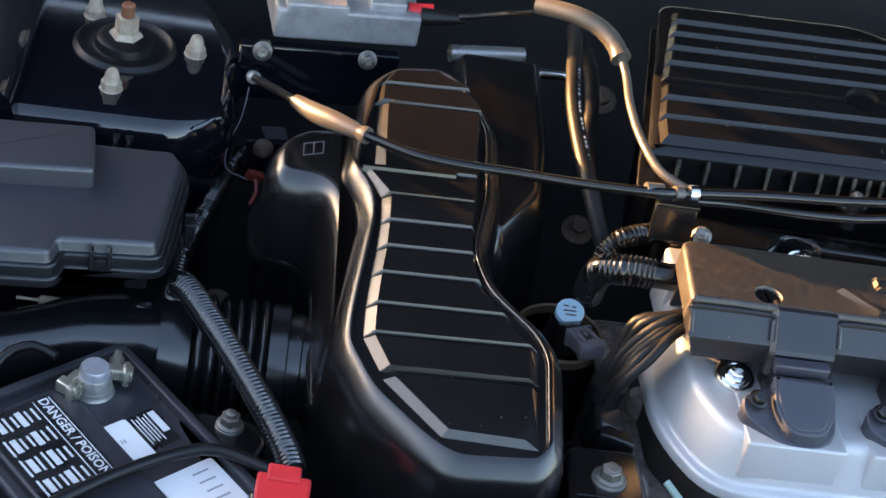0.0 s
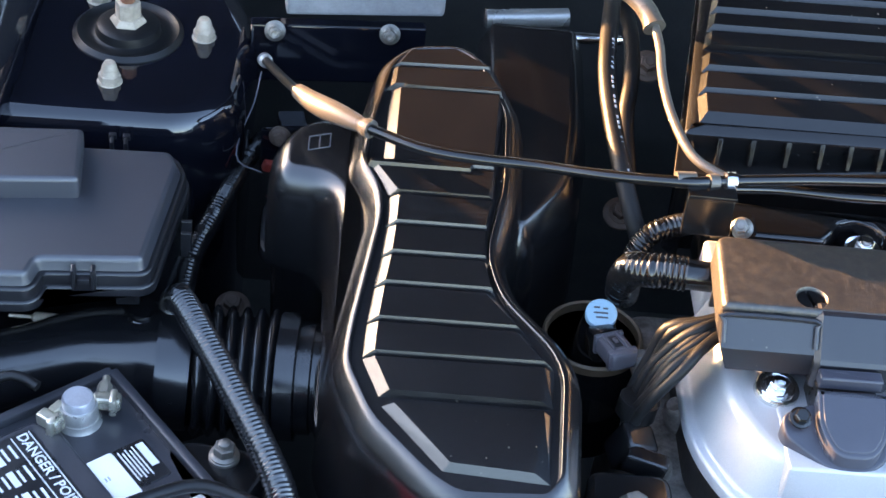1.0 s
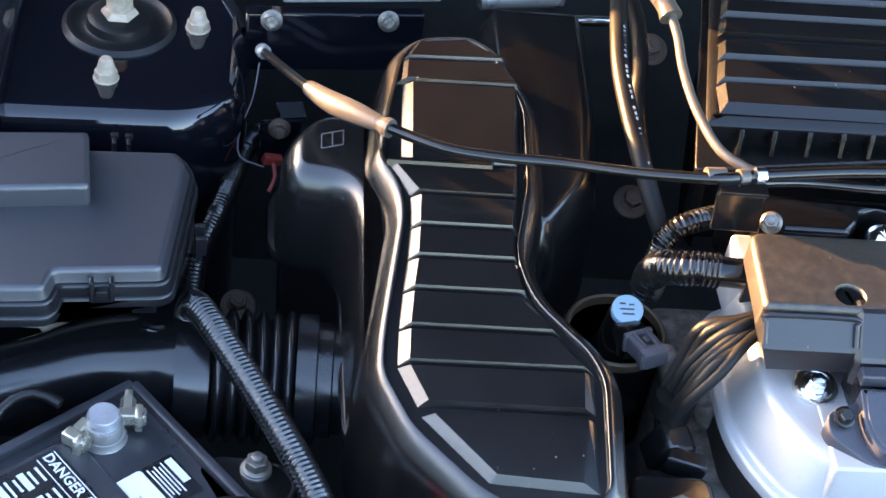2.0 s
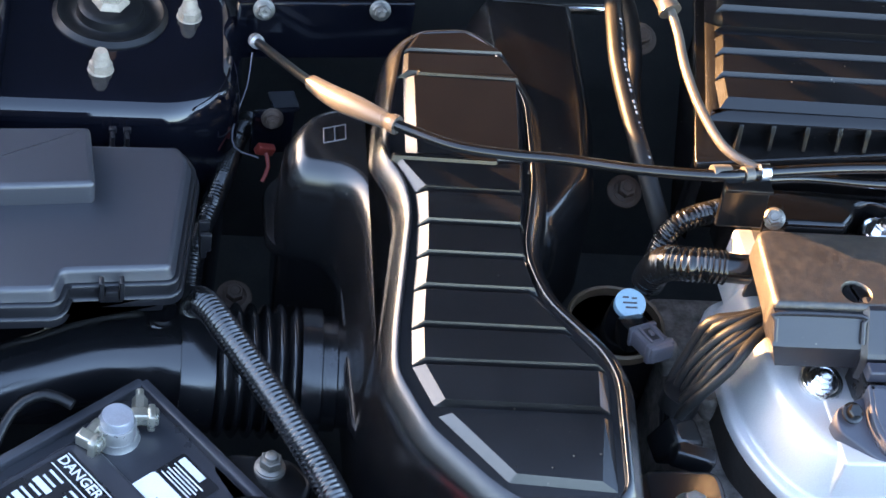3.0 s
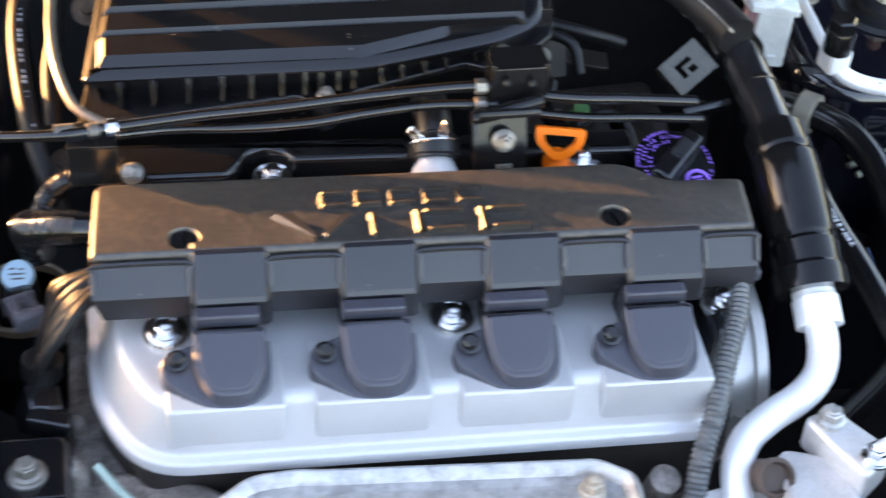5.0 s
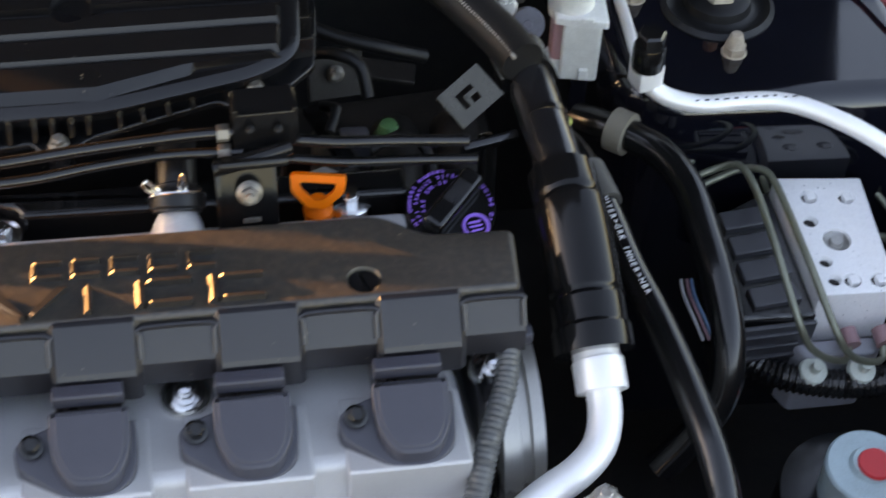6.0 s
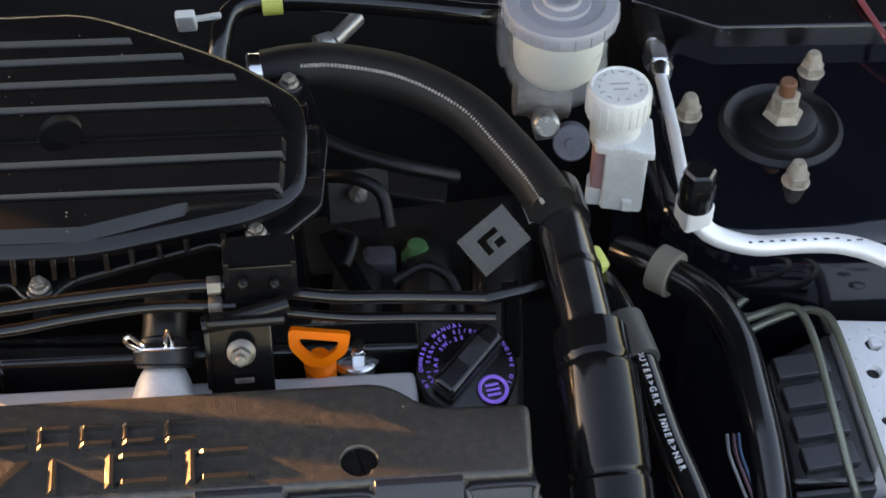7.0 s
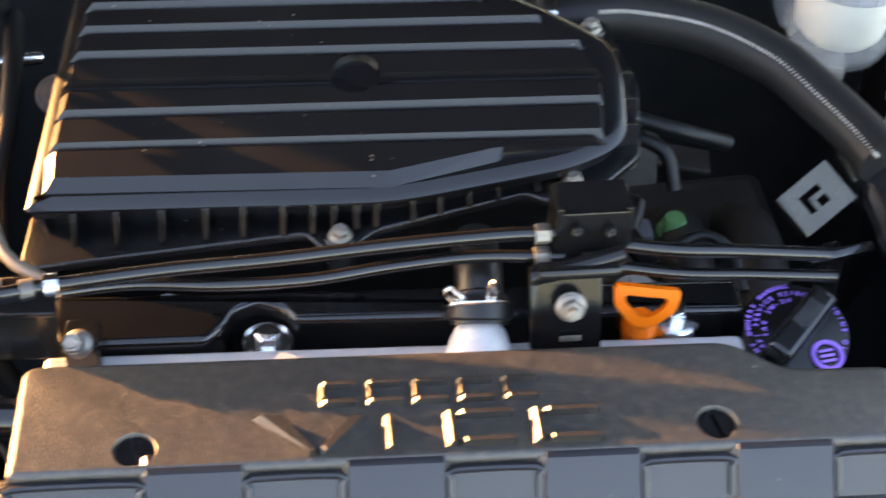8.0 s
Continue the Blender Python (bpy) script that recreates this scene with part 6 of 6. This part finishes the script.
for text, start in (("OUTER>GRK INNER>NBR", 0.074),):
    for k, ch in enumerate(text):
        if ch == " ":
            continue
        s = start + 0.0043 * k
        i = min(range(len(run)), key=lambda q: abs(run[q] - s))
        p, d = sp[i], (sp[i + 1] - sp[i - 1]).normalized()
        n = Vector((-0.05, -0.50, 0.88))
        n = (n - d * n.dot(d)).normalized()
        y = n.cross(d)
        m = Matrix(((d.x, y.x, n.x, 0), (d.y, y.y, n.y, 0), (d.z, y.z, n.z, 0), (0, 0, 0, 1)))
        q = p + n * 0.00975 - y * 0.0016
        words(ch, 0.0050, Matrix.Translation(q) @ m, WHITE_PRINT, heater, "letter", 0.0001)
SITE = COOLANT
pipe = thing("coolant_pipe", (0.33, 0.1, 0.6), "bent gloss black metal pipe with a brown collar", "pipe")
bm = B()
tube(bm, [(0.285, 0.200, 0.728), (0.296, 0.184, 0.735), (0.310, 0.171, 0.7375), (0.328, 0.151, 0.7375), (0.3400, 0.120, 0.735), (0.3425, 0.083, 0.730), (0.3445, 0.045, 0.720), (0.3455, 0.015, 0.700), (0.341, -0.002, 0.672), (0.325, -0.010, 0.645), (0.305, -0.015, 0.62)], 0.0108, 26)
part("pipe_wall", bm, GLOSS, pipe)
band(pipe, (0.302, 0.178, 0.737), (0.312, 0.169, 0.7378), 0.0108, SEAL, "collar", 0.004)
SITE = HEATER
clipc = thing("hose_clip", (0.267, 0.148, 0.76), "pale yellow-green plastic clip", "clip")
bm = B()
block(bm, (0.010, 0.016, 0.012), pose(0.262, 0.156, 0.771, 20, 10, 30), 0.003)
part("clip_body", bm, LIME, clipc)

# ---- brake fluid and clutch reservoirs ----
SITE = LEVEL
resv = thing("brake_reservoir", (0.2725, 0.313, 0.75), "clear milky brake fluid reservoir with a grey ribbed cap", "reservoir")
rm = Matrix.Translation((0.2725, 0.313, 0.0))
bm = B()
lathe(bm, [(0.012, 0.7645), (0.022, 0.7660), (0.0285, 0.7710), (0.0318, 0.7790), (0.0318, 0.7850), (0.0308, 0.7920), (0.0306, 0.8220), (0.0296, 0.8220), (0.0298, 0.7910), (0.0305, 0.7840), (0.0280, 0.7750), (0.021, 0.7700), (0.0, 0.7690)], rm, 48)
part("bottle", bm, BOTTLE, resv, "clear milky plastic bottle")
bm = B()
lathe(bm, [(0.0, 0.7800), (0.0225, 0.7805), (0.0260, 0.7850), (0.0272, 0.7900), (0.0292, 0.8212), (0.0, 0.8212)], rm, 44)
part("fluid", bm, FLUID, resv, "pale cream brake fluid")
bm = B()
lathe(bm, [(r, z - 0.0042) for r, z in ((0.0345, 0.8260), (0.0354, 0.8268), (0.0356, 0.8345), (0.0342, 0.8368), (0.0270, 0.8376), (0.0255, 0.8362), (0.0180, 0.8362), (0.0174, 0.8384), (0.0120, 0.8388), (0.0112, 0.8410), (0.0085, 0.8412), (0.0080, 0.8385), (0, 0.8385))], rm, 52)
rcap = part("cap", bm, GREY_PL, resv, "grey screw cap")
for k in range(22):
    bm = B()
    a = 2 * math.pi * k / 22
    block(bm, (0.0014, 0.0018, 0.0076), rm @ pose(0.0355 * math.cos(a), 0.0355 * math.sin(a), 0.8266, 0, 0, math.degrees(a)), 0.0004)
    part("grip_rib", bm, GREY_PL, rcap)
bm = B()
block(bm, (0.006, 0.020, 0.046), rm @ pose(-0.0335, 0.008, 0.806), 0.0025)
part("bottle_neck", bm, BOTTLE, resv, "milky filler neck")
cyl = thing("master_cylinder", (0.270, 0.31, 0.7), "cast alloy brake master cylinder under the reservoir", "cylinder")
bm = B()
tube(bm, [(0.272, 0.350, 0.735), (0.270, 0.325, 0.740)], 0.016, 22)
tube(bm, [(0.250, 0.330, 0.742), (0.285, 0.330, 0.738)], 0.012, 20)
part("barrel", bm, ALLOY, cyl)
bm = B()
block(bm, (0.013, 0.016, 0.019), pose(0.2665, 0.308, 0.738, 20, 0, 8), 0.0025)
lathe(bm, [(0.0085, -0.006), (0.0085, 0.008), (0.0065, 0.010), (0, 0.010)], aim((0.2670, 0.302, 0.743), (-0.1, -0.8, 0.5)), 22)
part("port_boss", bm, GREY_HOSE, cyl, "grey metal port")
bm = B()
lathe(bm, [(0.0122, -0.020), (0.0122, 0.001), (0.0112, 0.0024), (0.0034, 0.0026), (0.0030, 0.0056), (0, 0.0058)], aim((0.2835, 0.299, 0.7285), (-0.15, -0.8, 0.6)), 32)
part("end_disc", bm, surface("dull_grey_plastic", (0.17, 0.17, 0.20), 0.45, vary=0.2, stain=60, bump=0.2), cyl, "dull grey end disc")
SITE = CLUTCH
small = thing("clutch_reservoir", (0.286, 0.2325, 0.69), "small milky plastic clutch reservoir with a white ribbed cap", "reservoir")
sm = Matrix.Translation((0.2825, 0.2280, 0.0))
bm = B()
lathe(bm, [(0.0185, 0.8100), (0.0190, 0.8120), (0.0190, 0.8280), (0.0178, 0.8305), (0.0165, 0.8308), (0.0160, 0.8300), (0.0, 0.8302)], sm, 40)
scap = part("cap", bm, WHITE_PL, small, "white ribbed cap")
for k in range(24):
    bm = B()
    a = 2 * math.pi * k / 24
    block(bm, (0.0010, 0.0022, 0.015), sm @ pose(0.0190 * math.cos(a), 0.0190 * math.sin(a), 0.8195, 0, 0, math.degrees(a)), 0.0004)
    part("grip_rib", bm, WHITE_PL, scap)
bm = B()
for k in range(14):
    a = 2 * math.pi * k / 14
    block(bm, (0.0032, 0.0010, 0.0002), sm @ pose(0.0125 * math.cos(a), 0.0125 * math.sin(a), 0.8309, 0, 0, math.degrees(a) + 90 * (k % 2)), 0)
block(bm, (0.012, 0.0012, 0.0002), sm @ pose(0, 0.002, 0.8306), 0)
block(bm, (0.009, 0.0012, 0.0002), sm @ pose(0, -0.003, 0.8306), 0)
part("cap_print", bm, GREY_PRINT, scap)
bm = B()
lathe(bm, [(0.0150, 0.7900), (0.0158, 0.8100), (0.0, 0.8100)], sm, 32)
part("neck", bm, WHITE_PL, small)
bm = B()
slab(bm, rounded([(0.2685, 0.2125), (0.3030, 0.2035), (0.3060, 0.2355), (0.2710, 0.2425)], 0.0025, 3), 0.7920, 0.7975, 0.0012)
block(bm, (0.0255, 0.020, 0.050), pose(0.2890, 0.2190, 0.7690, 4, 0, -12), 0.002)
block(bm, (0.0080, 0.003, 0.0035), pose(0.2890, 0.2065, 0.7985, 0, 0, -12), 0.0008)
block(bm, (0.0060, 0.003, 0.0090), pose(0.2900, 0.2085, 0.7510, 4, 0, -12), 0.0008)
block(bm, (0.012, 0.014, 0.016), pose(0.2735, 0.2240, 0.7510, 4, 0, -12), 0.002)
part("tank", bm, WHITE_PL, small)
bm = B()
block(bm, (0.012, 0.004, 0.060), pose(0.292, 0.2235, 0.7120, 0, 0, -8), 0.001)
part("leg", bm, PAINT, small, "black steel leg")
bm = B()
slab(bm, rounded([(0.2685, 0.2165), (0.2760, 0.2135), (0.2775, 0.2295), (0.2700, 0.2305)], 0.002, 3), 0.7600, 0.7900, 0.002)
part("pink_seal", bm, PINK, small, "faded pink rubber seal")

# ---- air conditioning line ----
SITE = AC_PIPE
acl = thing("ac_pipe", (0.36, 0.2, 0.7), "matt white alloy air conditioning pipe with a black valve cap", "pipe")
bm = B()
tube(bm, [(0.333, 0.405, 0.738), (0.3320, 0.352, 0.742), (0.3285, 0.275, 0.753), (0.3242, 0.215, 0.762), (0.324, 0.196, 0.764)], 0.0040, 18)
part("upper_pipe", bm, ALU, acl)
bm = B()
hexagon(bm, 0.0098, -0.008, 0.008, aim((0.3325, 0.349, 0.742), (-0.02, -1, 0.12)), 0.001)
lathe(bm, [(0.0075, -0.016), (0.0075, 0.014), (0.0045, 0.02)], aim((0.3325, 0.349, 0.742), (-0.02, -1, 0.12)), 22)
part("union_nut", bm, BRIGHT, acl, "bright union nut")
bm = B()
tube(bm, [(0.334, 0.43, 0.736), (0.3327, 0.372, 0.740)], 0.0085, 18)
part("hose_end", bm, RUBBER, acl)
bm = B()
lathe(bm, [(0.0102, 0.776), (0.0106, 0.778), (0.0106, 0.792), (0.0098, 0.794)], Matrix.Translation((0.3235, 0.183, 0.0)), 24)
hexagon(bm, 0.0097, 0.793, 0.804, Matrix.Translation((0.3235, 0.183, 0.0)), 0.0015)
part("valve_cap", bm, GLOSS, acl, "black plastic valve cap")
bm = B()
block(bm, (0.018, 0.018, 0.020), pose(0.3245, 0.186, 0.768, 0, 0, 15), 0.0025)
part("joint_block", bm, ALU, acl)
bm = B()
tube(bm, [(0.324, 0.189, 0.765), (0.330, 0.183, 0.757), (0.340, 0.178, 0.752), (0.362, 0.1735, 0.748), (0.390, 0.174, 0.748), (0.4155, 0.172, 0.747), (0.4395, 0.161, 0.745), (0.4705, 0.142, 0.737), (0.4975, 0.131, 0.716), (0.508, 0.115, 0.69), (0.512, 0.10, 0.64)], 0.0062, 20)
part("lower_pipe", bm, ALU, acl, "matt white alloy pipe")
bm = B()
rng = random.Random(3)
for k in range(12):
    x = 0.357 + 0.0065 * k
    block(bm, (0.0018 + 0.002 * rng.random(), 0.0010, 0.0002), pose(x, 0.1710 - (0.002 if x > 0.415 else 0), 0.7540, 22, 0, 0), 0)
part("print_mark", bm, STICKER, acl)

# ---- anti-lock brake unit with its pipes ----
SITE = BRAKES
absu = thing("abs_unit", (0.43, 0.14, 0.5), "anti-lock brake unit with a bright drilled alloy block", "brake unit")
bm = B()
blockp = [(0.4205, 0.198), (0.482, 0.190), (0.474, 0.091), (0.420, 0.095)]
slab(bm, rounded(blockp, 0.002, 2), 0.60, 0.660, 0.0012, holes=((0.440, 0.178, 0.0062, 0.018), (0.466, 0.174, 0.0062, 0.018), (0.434, 0.157, 0.0054, 0.018), (0.447, 0.139, 0.0098, 0.016), (0.433, 0.122, 0.0050, 0.018), (0.434, 0.106, 0.0050, 0.018), (0.446, 0.104, 0.0062, 0.018), (0.464, 0.102, 0.0062, 0.018)))
part("valve_block", bm, ABS_METAL, absu, "bright drilled alloy block")
# Dark discs set into the drillings to paint the shade of their depth
for x, y, r in ((0.440, 0.178, 0.0054), (0.466, 0.174, 0.0054), (0.434, 0.157, 0.0046), (0.433, 0.122, 0.0042), (0.434, 0.106, 0.0042), (0.446, 0.104, 0.0054), (0.464, 0.102, 0.0054)):
    bm = B()
    lathe(bm, [(r, 0), (r, 0.0006), (0, 0.0006)], pose(x, y, 0.6545), 20)
    part("port", bm, DIM_METAL, absu, "dark disc painted for the shade in a port")
for x, y in ((0.440, 0.178), (0.466, 0.174), (0.446, 0.104), (0.464, 0.102)):
    bm = B()
    block(bm, (0.0066, 0.0066, 0.006), pose(x + 0.0018, y + 0.001, 0.6570, 0, 0, 5), 0.0008)
    part("plug", bm, ABS_METAL, absu)
bm = B()
lathe(bm, [(0.0092, 0), (0.0085, 0.0045), (0.005, 0.003), (0.004, 0.0055), (0, 0.0055)], pose(0.447, 0.139, 0.654), 26)
part("centre_plug", bm, GREY_HOSE, absu)
bm = B()
slab(bm, rounded([(0.372, 0.178), (0.4185, 0.196), (0.418, 0.086), (0.366, 0.090)], 0.004, 3), 0.56, 0.650, 0.003)
abody = part("motor_body", bm, PLASTIC, absu, "black plastic pump body")
for k in range(4):
    bm = B()
    block(bm, (0.034, 0.016, 0.006), pose(0.393, 0.105 + 0.022 * k, 0.651, 0, 0, 4), 0.0012)
    part("body_pad", bm, FUSE, abody)
bm = B()
block(bm, (0.05, 0.004, 0.055), pose(0.393, 0.085, 0.618), 0.001)
for k in range(4):
    block(bm, (0.04, 0.004, 0.004), pose(0.388, 0.0825, 0.638 - 0.012 * k), 0.001)
part("connector", bm, FUSE, abody)
bm = B()
slab(bm, rounded([(0.405, 0.088), (0.474, 0.084), (0.462, 0.070), (0.412, 0.072)], 0.004, 3), 0.56, 0.622, 0.003)
part("lower_bracket", bm, GREY_PL, absu)
for x, y in ((0.442, 0.084), (0.465, 0.082), (0.4425, 0.200), (0.464, 0.197)):
    bm = B()
    tube(bm, [(x, y, 0.632), (x, y + (-0.012 if y < 0.15 else 0.010), 0.630)], 0.0062, 16)
    part("pipe_union", bm, PINK, absu, "faded red pipe union")
pipes = ([(0.349, 0.203, 0.668), (0.388, 0.229, 0.671), (0.412, 0.236, 0.671), (0.432, 0.228, 0.668), (0.4425, 0.207, 0.645), (0.4425, 0.198, 0.632)],
         [(0.349, 0.195, 0.668), (0.376, 0.197, 0.678), (0.388, 0.191, 0.686), (0.3910, 0.166, 0.690), (0.389, 0.116, 0.690), (0.3935, 0.072, 0.672), (0.405, 0.061, 0.650), (0.426, 0.061, 0.632), (0.438, 0.066, 0.626), (0.442, 0.078, 0.629)],
         [(0.352, 0.189, 0.662), (0.372, 0.195, 0.667), (0.394, 0.199, 0.672), (0.406, 0.192, 0.678), (0.4105, 0.174, 0.681), (0.4115, 0.110, 0.681), (0.420, 0.064, 0.662), (0.433, 0.057, 0.642), (0.452, 0.059, 0.628), (0.463, 0.064, 0.624), (0.465, 0.076, 0.629)],
         [(0.354, 0.207, 0.653), (0.375, 0.214, 0.655), (0.405, 0.216, 0.658), (0.415, 0.210, 0.655), (0.422, 0.203, 0.640)],
         [(0.464, 0.197, 0.632), (0.470, 0.215, 0.640), (0.485, 0.218, 0.640), (0.505, 0.200, 0.630), (0.525, 0.175, 0.61)],
         [(0.474, 0.150, 0.640), (0.490, 0.152, 0.640), (0.503, 0.150, 0.625), (0.500, 0.140, 0.61), (0.480, 0.140, 0.612)],
         [(0.474, 0.120, 0.638), (0.50, 0.122, 0.634), (0.53, 0.118, 0.62)])
for pts in pipes:
    bp = thing("brake_pipe", pts[0], "thin olive-grey steel brake pipe", "brake pipe", "brake pipes at the brake unit")
    bm = B()
    tube(bm, pts, 0.0026, 12)
    part("pipe_wall", bm, BRAKE_PIPE, bp)
loomD = thing("corrugated_conduit", (0.43, 0.06, 0.55), "black corrugated conduit below the brake unit", "conduit")
bm = B()
tube(bm, [(0.362, 0.115, 0.600), (0.378, 0.090, 0.604), (0.398, 0.071, 0.606), (0.430, 0.060, 0.606), (0.460, 0.058, 0.604), (0.500, 0.064, 0.600), (0.54, 0.07, 0.59)], ribs_of(0.0085, 0.0018, 0.0042), 22, 0.001)
part("sleeve", bm, CONDUIT, loomD, sharp=70)
band(loomD, (0.4640, 0.0580, 0.6038), (0.4760, 0.0592, 0.6030), 0.0090, RUBBER, "tape", 0.0014, "black tape binding")
for x, y in ((0.416, 0.066), (0.449, 0.062)):
    cl = thing("conduit_clip", (x, y, 0.61), "pale green-white plastic clip on the conduit", "clip", "conduit clips")
    bm = B()
    lathe(bm, [(0.010, 0.0), (0.009, 0.004), (0.004, 0.006), (0.0035, 0.014), (0, 0.0145)], aim((x, y, 0.614), (0, -0.3, 1)), 18)
    part("clip_body", bm, surface("pale_clip", (0.52, 0.58, 0.52), 0.5, bump=0.1) if x < 0.43 else bpy.data.materials["pale_clip"], cl)
SITE = COOLANT
wc = thing("loose_wires", (0.345, 0.08, 0.62), "few thin coloured wires at a connector", "wiring")
for k, (c, o) in enumerate((((0.30, 0.30, 0.31), 0), ((0.16, 0.07, 0.09), 0.004), ((0.04, 0.11, 0.20), 0.007))):
    bm = B()
    tube(bm, [(0.341 + o, 0.104, 0.664), (0.339 + o, 0.088, 0.666), (0.342 + o, 0.074, 0.662), (0.348 + o, 0.062, 0.650)], 0.0011, 8)
    part("wire", bm, surface("wire_%s" % "abc"[k], c, 0.5, bump=0.0), wc)
SITE = BRAKES
cool = thing("washer_cap", (0.43, -0.005, 0.55), "pale blue round filler cap with a red centre", "filler cap")
bm = B()
lathe(bm, [(0.026, -0.03), (0.028, 0.0), (0.0285, 0.005), (0.027, 0.007), (0.014, 0.008), (0.012, 0.012), (0, 0.012)], Matrix.Translation((0.428, -0.012, 0.610)), 36)
part("cap", bm, surface("pale_blue_plastic", (0.38, 0.52, 0.55), 0.45, bump=0.1), cool)
bm = B()
lathe(bm, [(0.012, 0.012), (0.011, 0.014), (0, 0.014)], Matrix.Translation((0.430, -0.014, 0.610)), 28)
part("centre_disc", bm, RED, cool, "red centre disc")
bm = B()
lathe(bm, [(0.05, -0.12), (0.05, -0.03), (0.026, -0.028)], Matrix.Translation((0.428, -0.012, 0.610)), 30)
part("bottle", bm, PLASTIC, cool)

SITE = HOSES
# ---- dark depths behind the engine ----
valves = thing("valve_bracket", (0.15, 0.27, 0.6), "dim bracket with small hoses deep behind the engine", "bracket")
for pts, r in (([(0.115, 0.245, 0.755), (0.130, 0.235, 0.762), (0.146, 0.226, 0.758), (0.150, 0.212, 0.742)], 0.0042), ([(0.108, 0.285, 0.75), (0.135, 0.275, 0.742), (0.165, 0.268, 0.735), (0.195, 0.272, 0.72)], 0.0050), ([(0.120, 0.215, 0.735), (0.128, 0.200, 0.745), (0.122, 0.185, 0.74)], 0.0036)):
    bm = B()
    tube(bm, pts, r, 14)
    part("small_hose", bm, RUBBER, valves)
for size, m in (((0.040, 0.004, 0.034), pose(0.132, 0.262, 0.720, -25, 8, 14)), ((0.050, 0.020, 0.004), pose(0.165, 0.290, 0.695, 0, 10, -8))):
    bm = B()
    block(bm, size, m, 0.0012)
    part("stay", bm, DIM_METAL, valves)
bolt(valves, (0.132, 0.258, 0.724), 0.004, 0.006, DULL_BOLT, (0, -0.9, 0.5))
man = thing("intake_manifold", (0.16, 0.25, 0.45), "dusty intake manifold, coloured dark for the deep shade behind the hoses", "manifold")
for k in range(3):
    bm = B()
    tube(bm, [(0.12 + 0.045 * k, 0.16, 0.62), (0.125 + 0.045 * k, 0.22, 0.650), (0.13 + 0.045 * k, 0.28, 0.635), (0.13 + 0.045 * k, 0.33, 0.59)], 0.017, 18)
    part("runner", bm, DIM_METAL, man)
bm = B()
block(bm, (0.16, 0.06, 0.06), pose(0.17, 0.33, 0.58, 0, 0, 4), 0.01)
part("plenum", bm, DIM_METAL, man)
bm = B()
tube(bm, [(0.150, 0.205, 0.70), (0.170, 0.212, 0.705), (0.186, 0.203, 0.70), (0.190, 0.180, 0.69)], 0.0035, 12)
part("rail", bm, RUBBER, man)
bm = B()
block(bm, (0.012, 0.06, 0.006), pose(0.123, 0.202, 0.720, 0, 0, 20), 0.001)
part("stay", bm, GLOSS, man)
SITE = Matrix.Translation((0.022, -0.024, 0.031))
inj = thing("injector_cap", (0.161, 0.297, 0.6), "green plastic cap beside a grey connector", "cap")
bm = B()
lathe(bm, [(0.0082, -0.03), (0.0082, 0.0), (0.0076, 0.003), (0.006, 0.007), (0, 0.008)], Matrix.Translation((0.161, 0.297, 0.630)), 22)
lathe(bm, [(0.0105, -0.04), (0.0105, -0.004), (0.0082, -0.003)], Matrix.Translation((0.161, 0.297, 0.630)), 22)
part("cap", bm, GREEN, inj)
bm = B()
block(bm, (0.022, 0.018, 0.10), pose(0.136, 0.292, 0.585), 0.004)
part("connector", bm, CONN, inj)
SITE = HOSES
back = thing("rear_tube", (0.13, 0.35, 0.7), "black tube along the rear wall with a yellow-green tape", "tube")
bm = B()
tube(bm, [(0.050, 0.300, 0.77), (0.053, 0.325, 0.795), (0.062, 0.350, 0.802), (0.090, 0.357, 0.802), (0.133, 0.351, 0.802), (0.18, 0.342, 0.801), (0.211, 0.335, 0.80), (0.25, 0.34, 0.79)], 0.0072, 18)
part("tube_wall", bm, GLOSS, back)
band(back, (0.080, 0.3565, 0.802), (0.093, 0.357, 0.802), 0.0072, LIME, "tape", 0.002, "yellow-green tape band")
valve = thing("purge_valve", (0.12, 0.37, 0.7), "small bright metal valve deep in the bay", "valve")
bm = B()
tube(bm, [(0.112, 0.352, 0.765), (0.122, 0.356, 0.765)], 0.008, 18)
tube(bm, [(0.122, 0.356, 0.765), (0.139, 0.382, 0.762)], 0.0055, 16)
part("body", bm, GREY_HOSE, valve)
clipw = thing("white_clip", (0.04, 0.33, 0.8), "small white plastic clip at the rear wall", "clip")
bm = B()
block(bm, (0.012, 0.006, 0.018), pose(0.036, 0.318, 0.822, 20, 0, 0), 0.0015)
block(bm, (0.026, 0.004, 0.003), pose(0.044, 0.322, 0.820, 0, 0, 8), 0.001)
part("clip_body", bm, WHITE_PL, clipw)
SITE = LEVEL
redc = thing("red_cable", (0.511, 0.347, 0.745), "thin dull red cable by the strut tower", "cable")
bm = B()
tube(bm, [(0.489, 0.44, 0.753), (0.495, 0.395, 0.753), (0.511, 0.347, 0.745), (0.528, 0.313, 0.744), (0.538, 0.274, 0.742), (0.545, 0.24, 0.738)], 0.0022, 10)
part("insulation", bm, surface("dull_red", (0.28, 0.05, 0.06), 0.45, bump=0.05), redc)
